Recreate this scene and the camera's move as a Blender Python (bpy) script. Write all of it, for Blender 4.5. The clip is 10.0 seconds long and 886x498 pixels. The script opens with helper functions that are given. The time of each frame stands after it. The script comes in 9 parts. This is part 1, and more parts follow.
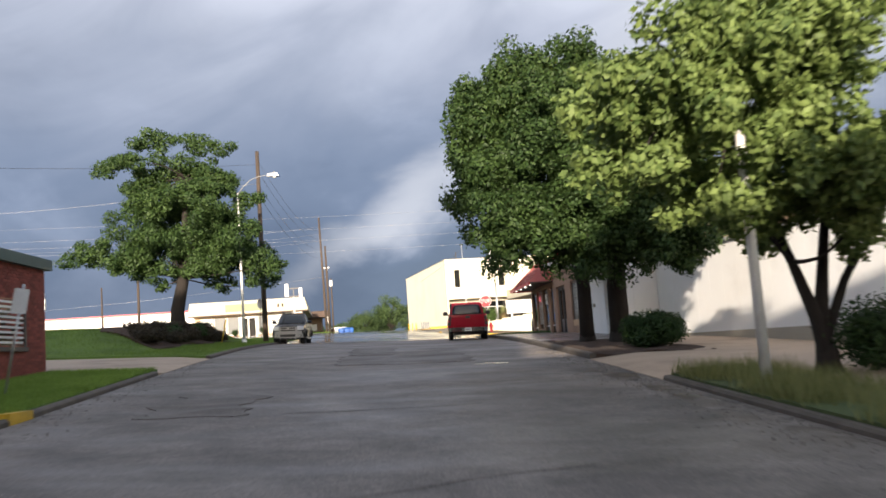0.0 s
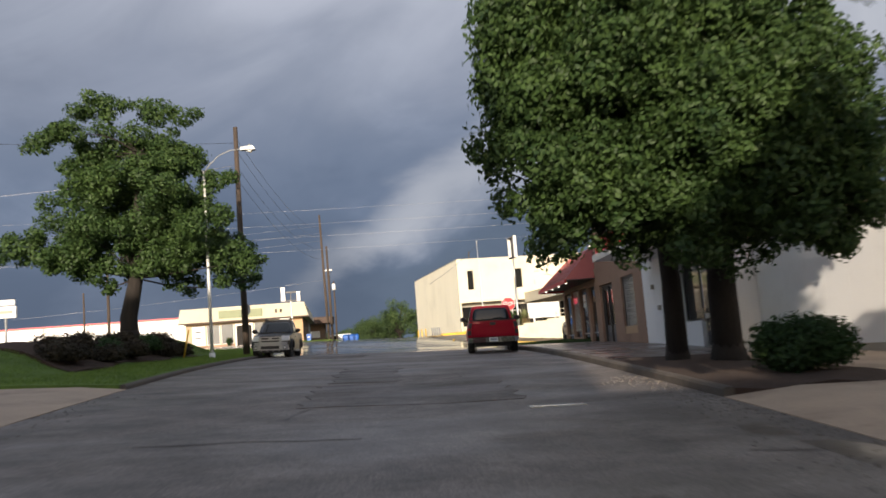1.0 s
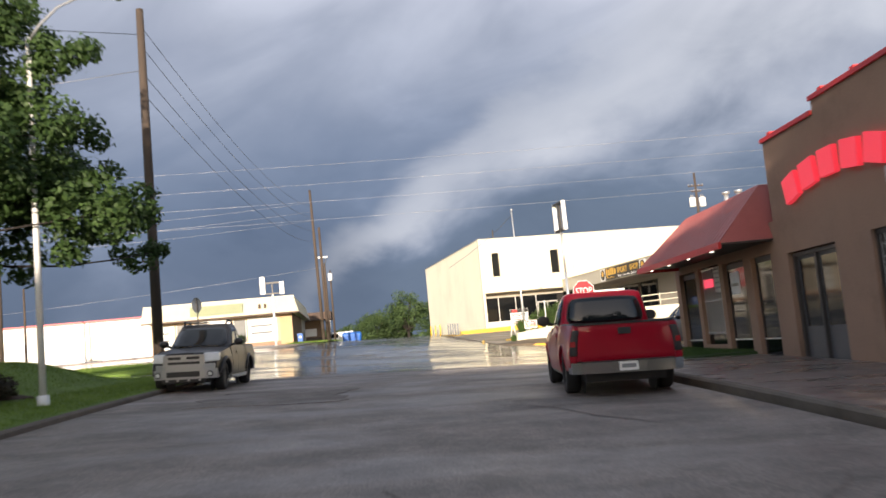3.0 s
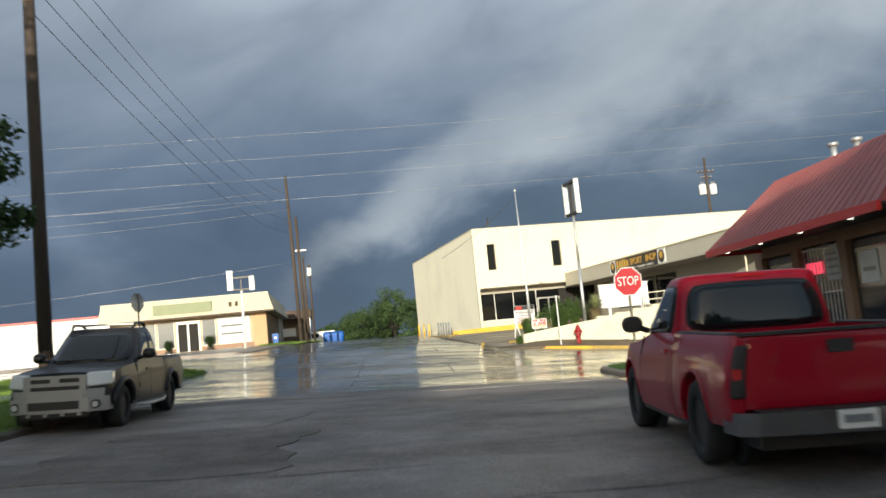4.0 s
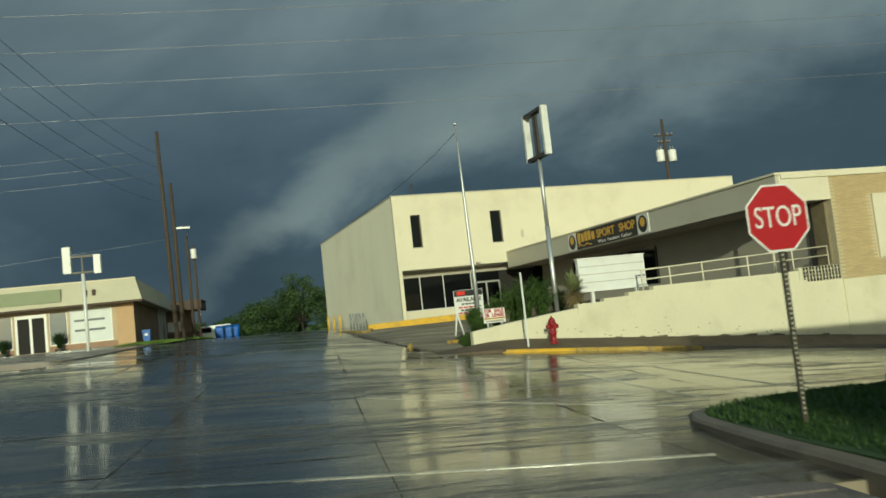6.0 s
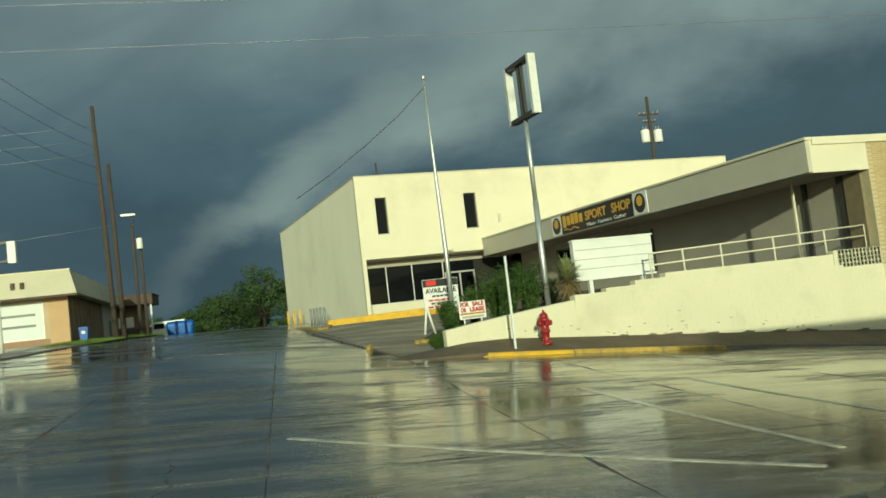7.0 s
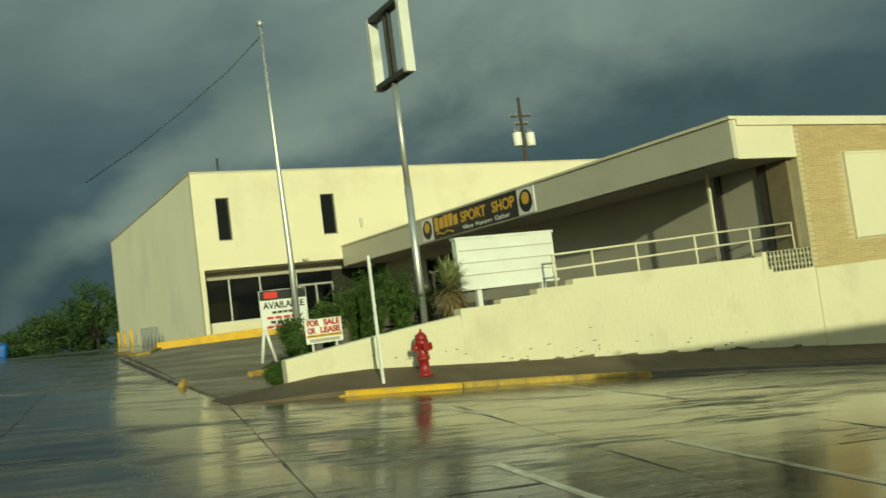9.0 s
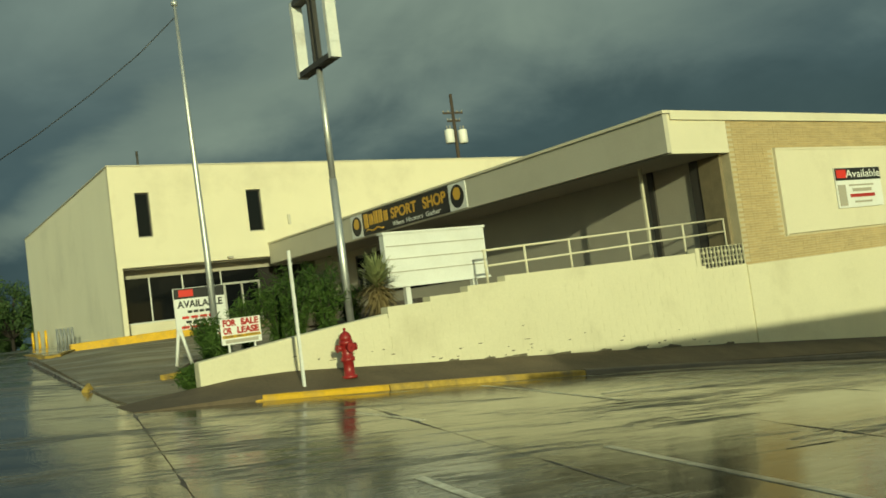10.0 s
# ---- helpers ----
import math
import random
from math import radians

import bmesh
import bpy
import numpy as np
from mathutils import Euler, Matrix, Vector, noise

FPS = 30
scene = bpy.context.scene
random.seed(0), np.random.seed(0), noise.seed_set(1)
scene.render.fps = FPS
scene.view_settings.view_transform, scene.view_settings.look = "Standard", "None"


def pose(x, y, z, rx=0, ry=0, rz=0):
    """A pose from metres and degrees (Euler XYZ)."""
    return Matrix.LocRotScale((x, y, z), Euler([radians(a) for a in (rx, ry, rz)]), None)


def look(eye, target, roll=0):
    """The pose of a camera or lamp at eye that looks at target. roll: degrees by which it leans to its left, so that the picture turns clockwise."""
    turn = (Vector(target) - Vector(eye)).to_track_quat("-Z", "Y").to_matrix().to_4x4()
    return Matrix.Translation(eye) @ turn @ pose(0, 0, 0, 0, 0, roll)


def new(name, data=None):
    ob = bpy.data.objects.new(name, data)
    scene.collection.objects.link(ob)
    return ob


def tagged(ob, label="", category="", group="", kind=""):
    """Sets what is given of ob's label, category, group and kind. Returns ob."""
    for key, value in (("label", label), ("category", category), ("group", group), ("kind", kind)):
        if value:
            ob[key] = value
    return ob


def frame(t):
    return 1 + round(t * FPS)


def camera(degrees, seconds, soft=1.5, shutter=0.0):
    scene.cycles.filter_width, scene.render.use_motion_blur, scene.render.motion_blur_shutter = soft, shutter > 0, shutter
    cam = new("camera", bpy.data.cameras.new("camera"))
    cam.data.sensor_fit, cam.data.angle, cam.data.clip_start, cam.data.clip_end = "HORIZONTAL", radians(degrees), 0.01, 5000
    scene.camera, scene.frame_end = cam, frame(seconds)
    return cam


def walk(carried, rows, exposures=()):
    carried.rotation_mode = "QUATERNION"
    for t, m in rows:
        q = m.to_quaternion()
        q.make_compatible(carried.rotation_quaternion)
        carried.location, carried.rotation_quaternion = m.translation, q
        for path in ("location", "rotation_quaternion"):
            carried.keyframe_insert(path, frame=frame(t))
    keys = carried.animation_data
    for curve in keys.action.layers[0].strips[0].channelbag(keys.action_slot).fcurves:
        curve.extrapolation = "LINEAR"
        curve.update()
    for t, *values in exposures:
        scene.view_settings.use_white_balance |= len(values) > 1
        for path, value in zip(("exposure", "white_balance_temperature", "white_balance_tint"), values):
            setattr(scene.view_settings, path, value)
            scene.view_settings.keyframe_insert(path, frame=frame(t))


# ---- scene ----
cam = camera(54.1, 10.0, soft=1.6, shutter=0.4)
PATH = [
    (0, (-2.975, -0.651, -0.591), (-2.851, 1.332, -0.369), -4.1),
    (0.5, (-2.89, 3.772, -0.33), (-2.773, 5.756, -0.102), -3.9),
    (1, (-2.796, 8.354, -0.177), (-2.691, 10.338, 0.057), -4.5),
    (1.5, (-2.799, 13.041, 0.031), (-2.695, 15.024, 0.263), -4.5),
    (2, (-2.824, 17.35, 0.284), (-2.735, 19.335, 0.509), -4.9),
    (2.5, (-2.943, 22.012, 0.548), (-2.861, 23.998, 0.762), -5.3),
    (3.8, (-3.115, 32.363, 1.031), (-3.001, 34.347, 1.255), -5.5),
    (4, (-3.117, 33.894, 1.08), (-2.994, 35.879, 1.289), -5.6),
    (4.5, (-2.887, 37.914, 1.192), (-2.718, 39.896, 1.405), -5.9),
    (5, (-2.564, 41.914, 1.32), (-2.343, 43.891, 1.524), -5.4),
    (5.5, (-2.367, 45.01, 1.379), (-2.095, 46.983, 1.562), -5.8),
    (5.7, (-2.256, 46.183, 1.398), (-1.968, 48.154, 1.574), -6.0),
    (7, (-1.07, 53.4, 1.501), (-0.698, 55.36, 1.643), -6.6),
    (7.5, (-0.666, 55.513, 1.505), (-0.246, 57.463, 1.652), -6.7),
    (8, (-0.284, 57.159, 1.531), (0.207, 59.091, 1.683), -6.9),
    (8.5, (0.088, 58.362, 1.553), (0.667, 60.271, 1.699), -7.2),
    (9, (0.409, 59.234, 1.544), (1.088, 61.11, 1.683), -7.3),
    (9.5, (0.625, 59.69, 1.496), (1.386, 61.535, 1.627), -7.4),
    (10, (0.808, 59.988, 1.508), (1.629, 61.808, 1.625), -7.5),
]
walk(cam, [(r[0], look(*r[1:])) for r in PATH],
     exposures=[(0.0, 1.27, 6900, 16), (1.0, 0.7, 6900, 16), (2.0, 1.27, 6900, 18), (2.6, 1.15, 6900, 18), (4.0, 0.62, 6600, 6), (4.5, 0.2, 6500, 0), (5.5, -0.45, 6500, -12), (7.0, -0.1, 6800, -24), (8.2, -0.05, 7300, -28), (9.0, -0.25, 7700, -29), (10.0, -0.3, 8200, -30)])

# ---- light ----
SHELF = (0.216, -0.630, 0.563, 0.146)                # height of the pale cloud shelf over its azimuth, a cubic in radians
SUN_AZ, SUN_EL = 8.0, 11.0          # the way the light travels, clockwise from +y, and the sun's height
scene.view_settings.exposure = 0.0
sun = new("sun", bpy.data.lights.new("sun", "SUN"))
sun.data.energy, sun.data.angle, sun.data.color = 4.0, radians(0.6), (1.0, 0.91, 0.76)
_d = Vector((math.sin(radians(SUN_AZ)) * math.cos(radians(SUN_EL)), math.cos(radians(SUN_AZ)) * math.cos(radians(SUN_EL)), -math.sin(radians(SUN_EL))))
sun.rotation_euler = _d.to_track_quat("-Z", "Y").to_euler()

world = bpy.data.worlds.new("world")
scene.world = world
world.use_nodes = True
wn, wl = world.node_tree.nodes, world.node_tree.links
wn.clear()


def wnode(kind, **kw):
    n = wn.new(kind)
    for k, v in kw.items():
        if k == "op":
            n.operation = v
        else:
            n.inputs[k].default_value = v
    return n


def wmath(op, a, b=0.0, c=0.0):
    n = wn.new("ShaderNodeMath")
    n.operation = op
    for i, v in enumerate((a, b, c)):
        if isinstance(v, (int, float)):
            n.inputs[i].default_value = v
        else:
            wl.new(v, n.inputs[i])
    return n.outputs[0]


def wramp(fac, stops):
    n = wn.new("ShaderNodeValToRGB")
    n.color_ramp.interpolation = "EASE"
    while len(n.color_ramp.elements) < len(stops):
        n.color_ramp.elements.new(0.5)
    for e, (p, c) in zip(n.color_ramp.elements, stops):
        e.position, e.color = p, (*c, 1)
    wl.new(fac, n.inputs[0])
    return n.outputs[0]


def wmix(fac, a, b):
    n = wn.new("ShaderNodeMix")
    n.data_type = "RGBA"
    for sock, v in ((n.inputs[0], fac), (n.inputs[6], a), (n.inputs[7], b)):
        if isinstance(v, (int, float)):
            sock.default_value = v
        elif isinstance(v, tuple):
            sock.default_value = (*v, 1)
        else:
            wl.new(v, sock)
    return n.outputs[2]


sky = wn.new("ShaderNodeTexSky")
sky.sky_type, sky.sun_disc = "NISHITA", False
sky.sun_elevation, sky.sun_rotation = radians(SUN_EL), radians(180 + SUN_AZ)
wc = wn.new("ShaderNodeTexCoord")
sep = wn.new("ShaderNodeSeparateXYZ")
wl.new(wc.outputs["Generated"], sep.inputs[0])
DX, DY, DZ = sep.outputs
AZ = wmath("ARCTAN2", DX, DY)                    # radians to the right of +y
EL = wmath("ARCSINE", DZ)
sq = wn.new("ShaderNodeCombineXYZ")
wl.new(wmath("MULTIPLY", AZ, 1.0), sq.inputs[0])
wl.new(wmath("MULTIPLY", EL, 1.7), sq.inputs[1])
n1 = wnode("ShaderNodeTexNoise", Scale=2.6, Detail=7.0, Roughness=0.5, Distortion=0.5)
n2 = wnode("ShaderNodeTexNoise", Scale=6.5, Detail=8.0, Roughness=0.55, Distortion=0.3)
wl.new(sq.outputs[0], n1.inputs["Vector"])
wl.new(sq.outputs[0], n2.inputs["Vector"])
cloud = wmath("ADD", wmath("MULTIPLY", n1.outputs[0], 0.65), wmath("MULTIPLY", n2.outputs[0], 0.35))
storm = wramp(cloud, [(0.30, (0.050, 0.078, 0.128)), (0.50, (0.085, 0.122, 0.185)), (0.72, (0.165, 0.215, 0.30))])
def wstep(x, lo, hi):
    n = wn.new("ShaderNodeMapRange")
    n.interpolation_type = "SMOOTHSTEP"
    n.inputs[1].default_value, n.inputs[2].default_value = lo, hi
    wl.new(x, n.inputs[0])
    return n.outputs[0]


# long soft streaks that climb to the right, as the whole cloud deck does
turned = wn.new("ShaderNodeCombineXYZ")
wl.new(wmath("MULTIPLY", wmath("ADD", wmath("MULTIPLY", AZ, 0.77), wmath("MULTIPLY", EL, 1.08)), 1.25), turned.inputs[0])
wl.new(wmath("MULTIPLY", wmath("SUBTRACT", wmath("MULTIPLY", EL, 1.30), wmath("MULTIPLY", AZ, 0.64)), 1.9), turned.inputs[1])
n3 = wnode("ShaderNodeTexNoise", Scale=2.7, Detail=7.0, Roughness=0.46, Distortion=0.9)
wl.new(turned.outputs[0], n3.inputs["Vector"])
streak = n3.outputs[0]
# lighter, softer cloud higher up
lift = wmath("ADD", EL, wmath("ADD", wmath("MULTIPLY", n1.outputs[0], 0.10), wmath("MULTIPLY_ADD", streak, 0.13, -0.035)))
high = wmath("MULTIPLY", wstep(lift, 0.22, 0.56), wmath("SUBTRACT", 1.0, wmath("MULTIPLY", wstep(AZ, 0.62, 0.86), 0.55)))
calm = wmath("MULTIPLY_ADD", wstep(AZ, -0.05, 0.35), 0.22, 0.73)
storm = wmix(wmath("MULTIPLY", high, calm), storm, wmix(wstep(streak, 0.25, 0.78), (0.25, 0.285, 0.345), (0.36, 0.405, 0.475)))
# a paler shelf of cloud that climbs from the horizon to the right, dark under its sharper lower edge
AZ2 = wmath("MULTIPLY", AZ, AZ)
curve = wmath("ADD", wmath("MULTIPLY_ADD", AZ, SHELF[2], SHELF[3]), wmath("ADD", wmath("MULTIPLY", AZ2, SHELF[1]), wmath("MULTIPLY", wmath("MULTIPLY", AZ2, AZ), SHELF[0])))
wisp = wmath("ADD", wmath("MULTIPLY_ADD", n2.outputs[0], 0.13, -0.065), wmath("MULTIPLY_ADD", n1.outputs[0], 0.12, -0.06))
shelf = wmath("ADD", wmath("SUBTRACT", EL, curve), wisp)
half = wmath("MINIMUM", wmath("MAXIMUM", wmath("MULTIPLY_ADD", AZ, 0.15, 0.044), 0.03), 0.105)
rel = wmath("DIVIDE", shelf, half)
under = wmath("MULTIPLY", wmath("SUBTRACT", 1.0, wstep(rel, -1.5, -0.5)), wstep(AZ, -0.2, 0.05))
storm = wmix(wmath("MULTIPLY", under, 0.75), storm, wmix(n2.outputs[0], (0.052, 0.078, 0.115), (0.085, 0.118, 0.160)))
rim = wmath("MULTIPLY", wstep(rel, -1.25, 0.1), wmath("SUBTRACT", 1.0, wmath("MULTIPLY", wstep(rel, 0.15, 1.35), wmath("SUBTRACT", 1.0, wmath("MULTIPLY", wstep(AZ, 0.22, 0.42), 0.5)))))
rim = wmath("MULTIPLY", rim, wmath("MULTIPLY", wstep(AZ, -0.20, -0.02), wmath("SUBTRACT", 1.0, wmath("MULTIPLY", wstep(AZ, 0.52, 0.80), 0.72))))
rim = wmath("MULTIPLY", rim, wmath("ADD", wmath("MULTIPLY_ADD", n2.outputs[0], 0.55, 0.10), wmath("MULTIPLY", streak, 0.75)))
storm = wmix(wmath("MINIMUM", wmath("MULTIPLY", rim, 0.9), 0.76), storm, (0.325, 0.362, 0.405))
low = wmath("MULTIPLY", wmath("SUBTRACT", 1.0, wstep(EL, 0.05, 0.24)), wmath("SUBTRACT", 1.0, wstep(AZ, -0.09, 0.02)))
storm = wmix(wmath("MULTIPLY", low, 0.55), storm, (0.042, 0.061, 0.092))
# behind, the storm has passed and the low sun stands in a broken, brighter sky
back = wstep(wmath("MULTIPLY", DY, -1.0), -0.25, 0.6)
bg1 = wnode("ShaderNodeBackground", Strength=0.15)
bg2 = wnode("ShaderNodeBackground", Strength=1.0)
wl.new(sky.outputs[0], bg1.inputs[0])
wl.new(storm, bg2.inputs[0])
addw = wn.new("ShaderNodeMixShader")
wl.new(wmath("MULTIPLY", back, wmath("MULTIPLY_ADD", cloud, 0.6, 0.5)), addw.inputs[0])
wl.new(bg2.outputs[0], addw.inputs[1])
wl.new(bg1.outputs[0], addw.inputs[2])
wout = wn.new("ShaderNodeOutputWorld")
wl.new(addw.outputs[0], wout.inputs[0])


# ---- materials ----
def mat(name, col, rough=0.8, metal=0.0, var=0.25, scale=1.5, fine=25.0, bump=0.2, depth=0.01, dirt=None, dirt_amount=0.0,
        per="none", spec=0.5, coat=0.0, rough_var=0.0, world_space=False, stretch=(1, 1, 1), spread=0.5):
    """A surface of one base colour with broad and fine variation, stains and relief."""
    m = bpy.data.materials.new(name)
    m.use_nodes = True
    nt = m.node_tree
    nd, ln = nt.nodes, nt.links
    b = nd["Principled BSDF"]
    b.inputs["Roughness"].default_value, b.inputs["Metallic"].default_value = rough, metal
    b.inputs["Specular IOR Level"].default_value, b.inputs["Coat Weight"].default_value = spec, coat
    b.inputs["Coat Roughness"].default_value = 0.04
    if world_space:
        src = nd.new("ShaderNodeNewGeometry").outputs["Position"]
    else:
        src = nd.new("ShaderNodeTexCoord").outputs["Object"]
    mp = nd.new("ShaderNodeMapping")
    mp.inputs["Scale"].default_value = stretch
    ln.new(src, mp.inputs["Vector"])
    a, f = nd.new("ShaderNodeTexNoise"), nd.new("ShaderNodeTexNoise")
    for n, s, d in ((a, scale, 5.0), (f, fine, 3.0)):
        n.inputs["Scale"].default_value, n.inputs["Detail"].default_value = s, d
        ln.new(mp.outputs[0], n.inputs["Vector"])
    mixf = nd.new("ShaderNodeMath")
    mixf.operation = "MULTIPLY_ADD"
    ln.new(f.outputs[0], mixf.inputs[0])
    mixf.inputs[1].default_value = 0.45
    half = nd.new("ShaderNodeMath")
    half.operation = "MULTIPLY"
    half.inputs[1].default_value = 0.55
    ln.new(a.outputs[0], half.inputs[0])
    ln.new(half.outputs[0], mixf.inputs[2])
    val = mixf.outputs[0]
    if per != "none":
        rnd = (nd.new("ShaderNodeObjectInfo").outputs["Random"] if per == "object" else nd.new("ShaderNodeNewGeometry").outputs["Random Per Island"])
        ad = nd.new("ShaderNodeMath")
        ad.operation = "MULTIPLY_ADD"
        ln.new(rnd, ad.inputs[0])
        ad.inputs[1].default_value, ad.inputs[2].default_value = spread, -spread / 2
        ad2 = nd.new("ShaderNodeMath")
        ad2.operation = "ADD"
        ln.new(ad.outputs[0], ad2.inputs[0])
        ln.new(val, ad2.inputs[1])
        val = ad2.outputs[0]
    r = nd.new("ShaderNodeValToRGB")
    r.color_ramp.elements[0].position, r.color_ramp.elements[1].position = 0.25, 0.75
    r.color_ramp.elements[0].color = (*[c * (1 - var) for c in col], 1)
    r.color_ramp.elements[1].color = (*[min(1, c * (1 + var)) for c in col], 1)
    ln.new(val, r.inputs[0])
    out = r.outputs[0]
    if dirt:
        d = nd.new("ShaderNodeTexNoise")
        d.inputs["Scale"].default_value, d.inputs["Detail"].default_value, d.inputs["Roughness"].default_value = scale * 0.6, 8.0, 0.65
        ln.new(src, d.inputs["Vector"])
        dr = nd.new("ShaderNodeValToRGB")
        dr.color_ramp.elements[0].position, dr.color_ramp.elements[1].position = 0.52, 0.72
        ln.new(d.outputs[0], dr.inputs[0])
        dm = nd.new("ShaderNodeMath")
        dm.operation = "MULTIPLY"
        dm.inputs[1].default_value = dirt_amount
        ln.new(dr.outputs[0], dm.inputs[0])
        mx = nd.new("ShaderNodeMix")
        mx.data_type = "RGBA"
        ln.new(dm.outputs[0], mx.inputs[0])
        ln.new(out, mx.inputs[6])
        mx.inputs[7].default_value = (*dirt, 1)
        out = mx.outputs[2]
    ln.new(out, b.inputs["Base Color"])
    if rough_var:
        rr = nd.new("ShaderNodeMapRange")
        rr.inputs[1].default_value, rr.inputs[2].default_value = 0.35, 0.65
        rr.inputs[3].default_value, rr.inputs[4].default_value = max(0.02, rough - rough_var), min(1, rough + rough_var)
        ln.new(a.outputs[0], rr.inputs[0])
        ln.new(rr.outputs[0], b.inputs["Roughness"])
    if bump:
        bp = nd.new("ShaderNodeBump")
        bp.inputs["Strength"].default_value, bp.inputs["Distance"].default_value = bump, depth
        ln.new(f.outputs[0], bp.inputs["Height"])
        ln.new(bp.outputs[0], b.inputs["Normal"])
    return m


def leaf_mat(name, dark, light):
    """Leaves: colour by leaf and by clump, lit through from behind."""
    m = bpy.data.materials.new(name)
    m.use_nodes = True
    nd, ln = m.node_tree.nodes, m.node_tree.links
    b, out = nd["Principled BSDF"], nd["Material Output"]
    isl = nd.new("ShaderNodeNewGeometry").outputs["Random Per Island"]
    n = nd.new("ShaderNodeTexNoise")
    n.inputs["Scale"].default_value = 0.9
    ln.new(nd.new("ShaderNodeTexCoord").outputs["Object"], n.inputs["Vector"])
    ad = nd.new("ShaderNodeMath")
    ad.operation = "MULTIPLY_ADD"
    ln.new(isl, ad.inputs[0])
    ad.inputs[1].default_value = 0.6
    sb = nd.new("ShaderNodeMath")
    sb.operation = "SUBTRACT"
    ln.new(n.outputs[0], sb.inputs[0])
    sb.inputs[1].default_value = 0.3
    ln.new(sb.outputs[0], ad.inputs[2])
    r = nd.new("ShaderNodeValToRGB")
    r.color_ramp.elements[0].color, r.color_ramp.elements[1].color = (*dark, 1), (*light, 1)
    ln.new(ad.outputs[0], r.inputs[0])
    ln.new(r.outputs[0], b.inputs["Base Color"])
    b.inputs["Roughness"].default_value = 0.58
    b.inputs["Specular IOR Level"].default_value = 0.3
    tr = nd.new("ShaderNodeBsdfTranslucent")
    ln.new(r.outputs[0], tr.inputs[0])
    mx = nd.new("ShaderNodeMixShader")
    mx.inputs[0].default_value = 0.3
    ln.new(b.outputs[0], mx.inputs[1])
    ln.new(tr.outputs[0], mx.inputs[2])
    ln.new(mx.outputs[0], out.inputs[0])
    return m


def wet_mat(name, col, dry_rough, wet_rough, lo, hi, scale, var=0.3, per="none", bump=0.15, spread=0.12, ripple=0.0, mottle=0.0):
    """Paving with a film of rain: smooth where water stands, rougher and paler where it has run off."""
    m = mat(name, col, dry_rough, var=var, scale=scale * 2.5, fine=30, bump=0, per=per, spread=spread, world_space=True, dirt=tuple(c * 0.55 for c in col), dirt_amount=0.7)
    nd, ln = m.node_tree.nodes, m.node_tree.links
    b = nd["Principled BSDF"]
    pos = nd.new("ShaderNodeNewGeometry").outputs["Position"]
    n = nd.new("ShaderNodeTexNoise")
    n.inputs["Scale"].default_value, n.inputs["Detail"].default_value, n.inputs["Distortion"].default_value = scale, 4.0, 0.6
    mp = nd.new("ShaderNodeMapping")
    mp.inputs["Scale"].default_value = (0.7, 1.6, 1)
    ln.new(pos, mp.inputs[0])
    ln.new(mp.outputs[0], n.inputs["Vector"])
    mr = nd.new("ShaderNodeMapRange")
    mr.inputs[1].default_value, mr.inputs[2].default_value, mr.inputs[3].default_value, mr.inputs[4].default_value = lo, hi, wet_rough, dry_rough
    ln.new(n.outputs[0], mr.inputs[0])
    ln.new(mr.outputs[0], b.inputs["Roughness"])
    g = nd.new("ShaderNodeTexNoise")
    g.inputs["Scale"].default_value, g.inputs["Detail"].default_value = 14.0, 4.0
    ln.new(pos, g.inputs["Vector"])
    bp = nd.new("ShaderNodeBump")
    bp.inputs["Distance"].default_value = 0.006
    st = nd.new("ShaderNodeMapRange")
    st.inputs[1].default_value, st.inputs[2].default_value, st.inputs[3].default_value, st.inputs[4].default_value = lo, hi, bump * 0.25, bump
    ln.new(n.outputs[0], st.inputs[0])
    ln.new(st.outputs[0], bp.inputs["Strength"])
    ln.new(g.outputs[0], bp.inputs["Height"])
    ln.new(bp.outputs[0], b.inputs["Normal"])
    if mottle:                           # worn tracks, oil and exposed stone
        cn = nd.new("ShaderNodeTexNoise")
        cn.inputs["Scale"].default_value, cn.inputs["Detail"].default_value, cn.inputs["Roughness"].default_value = 0.8, 9.0, 0.78
        ln.new(pos, cn.inputs["Vector"])
        vo = nd.new("ShaderNodeTexVoronoi")
        vo.inputs["Scale"].default_value = 55.0
        ln.new(pos, vo.inputs["Vector"])
        cr = nd.new("ShaderNodeMapRange")
        cr.inputs[1].default_value, cr.inputs[2].default_value, cr.inputs[3].default_value, cr.inputs[4].default_value = 0.34, 0.66, 1.0 - mottle, 1.0 + mottle
        ln.new(cn.outputs[0], cr.inputs[0])
        vr = nd.new("ShaderNodeMapRange")
        vr.inputs[1].default_value, vr.inputs[2].default_value, vr.inputs[3].default_value, vr.inputs[4].default_value = 0.0, 1.0, 0.55, 1.5
        ln.new(vo.outputs["Color"], vr.inputs[0])
        mu = nd.new("ShaderNodeMath")
        mu.operation = "MULTIPLY"
        ln.new(cr.outputs[0], mu.inputs[0])
        ln.new(vr.outputs[0], mu.inputs[1])
        vm = nd.new("ShaderNodeVectorMath")
        vm.operation = "SCALE"
        ln.new(b.inputs["Base Color"].links[0].from_socket, vm.inputs[0])
        ln.new(mu.outputs[0], vm.inputs["Scale"])
        ln.new(vm.outputs[0], b.inputs["Base Color"])
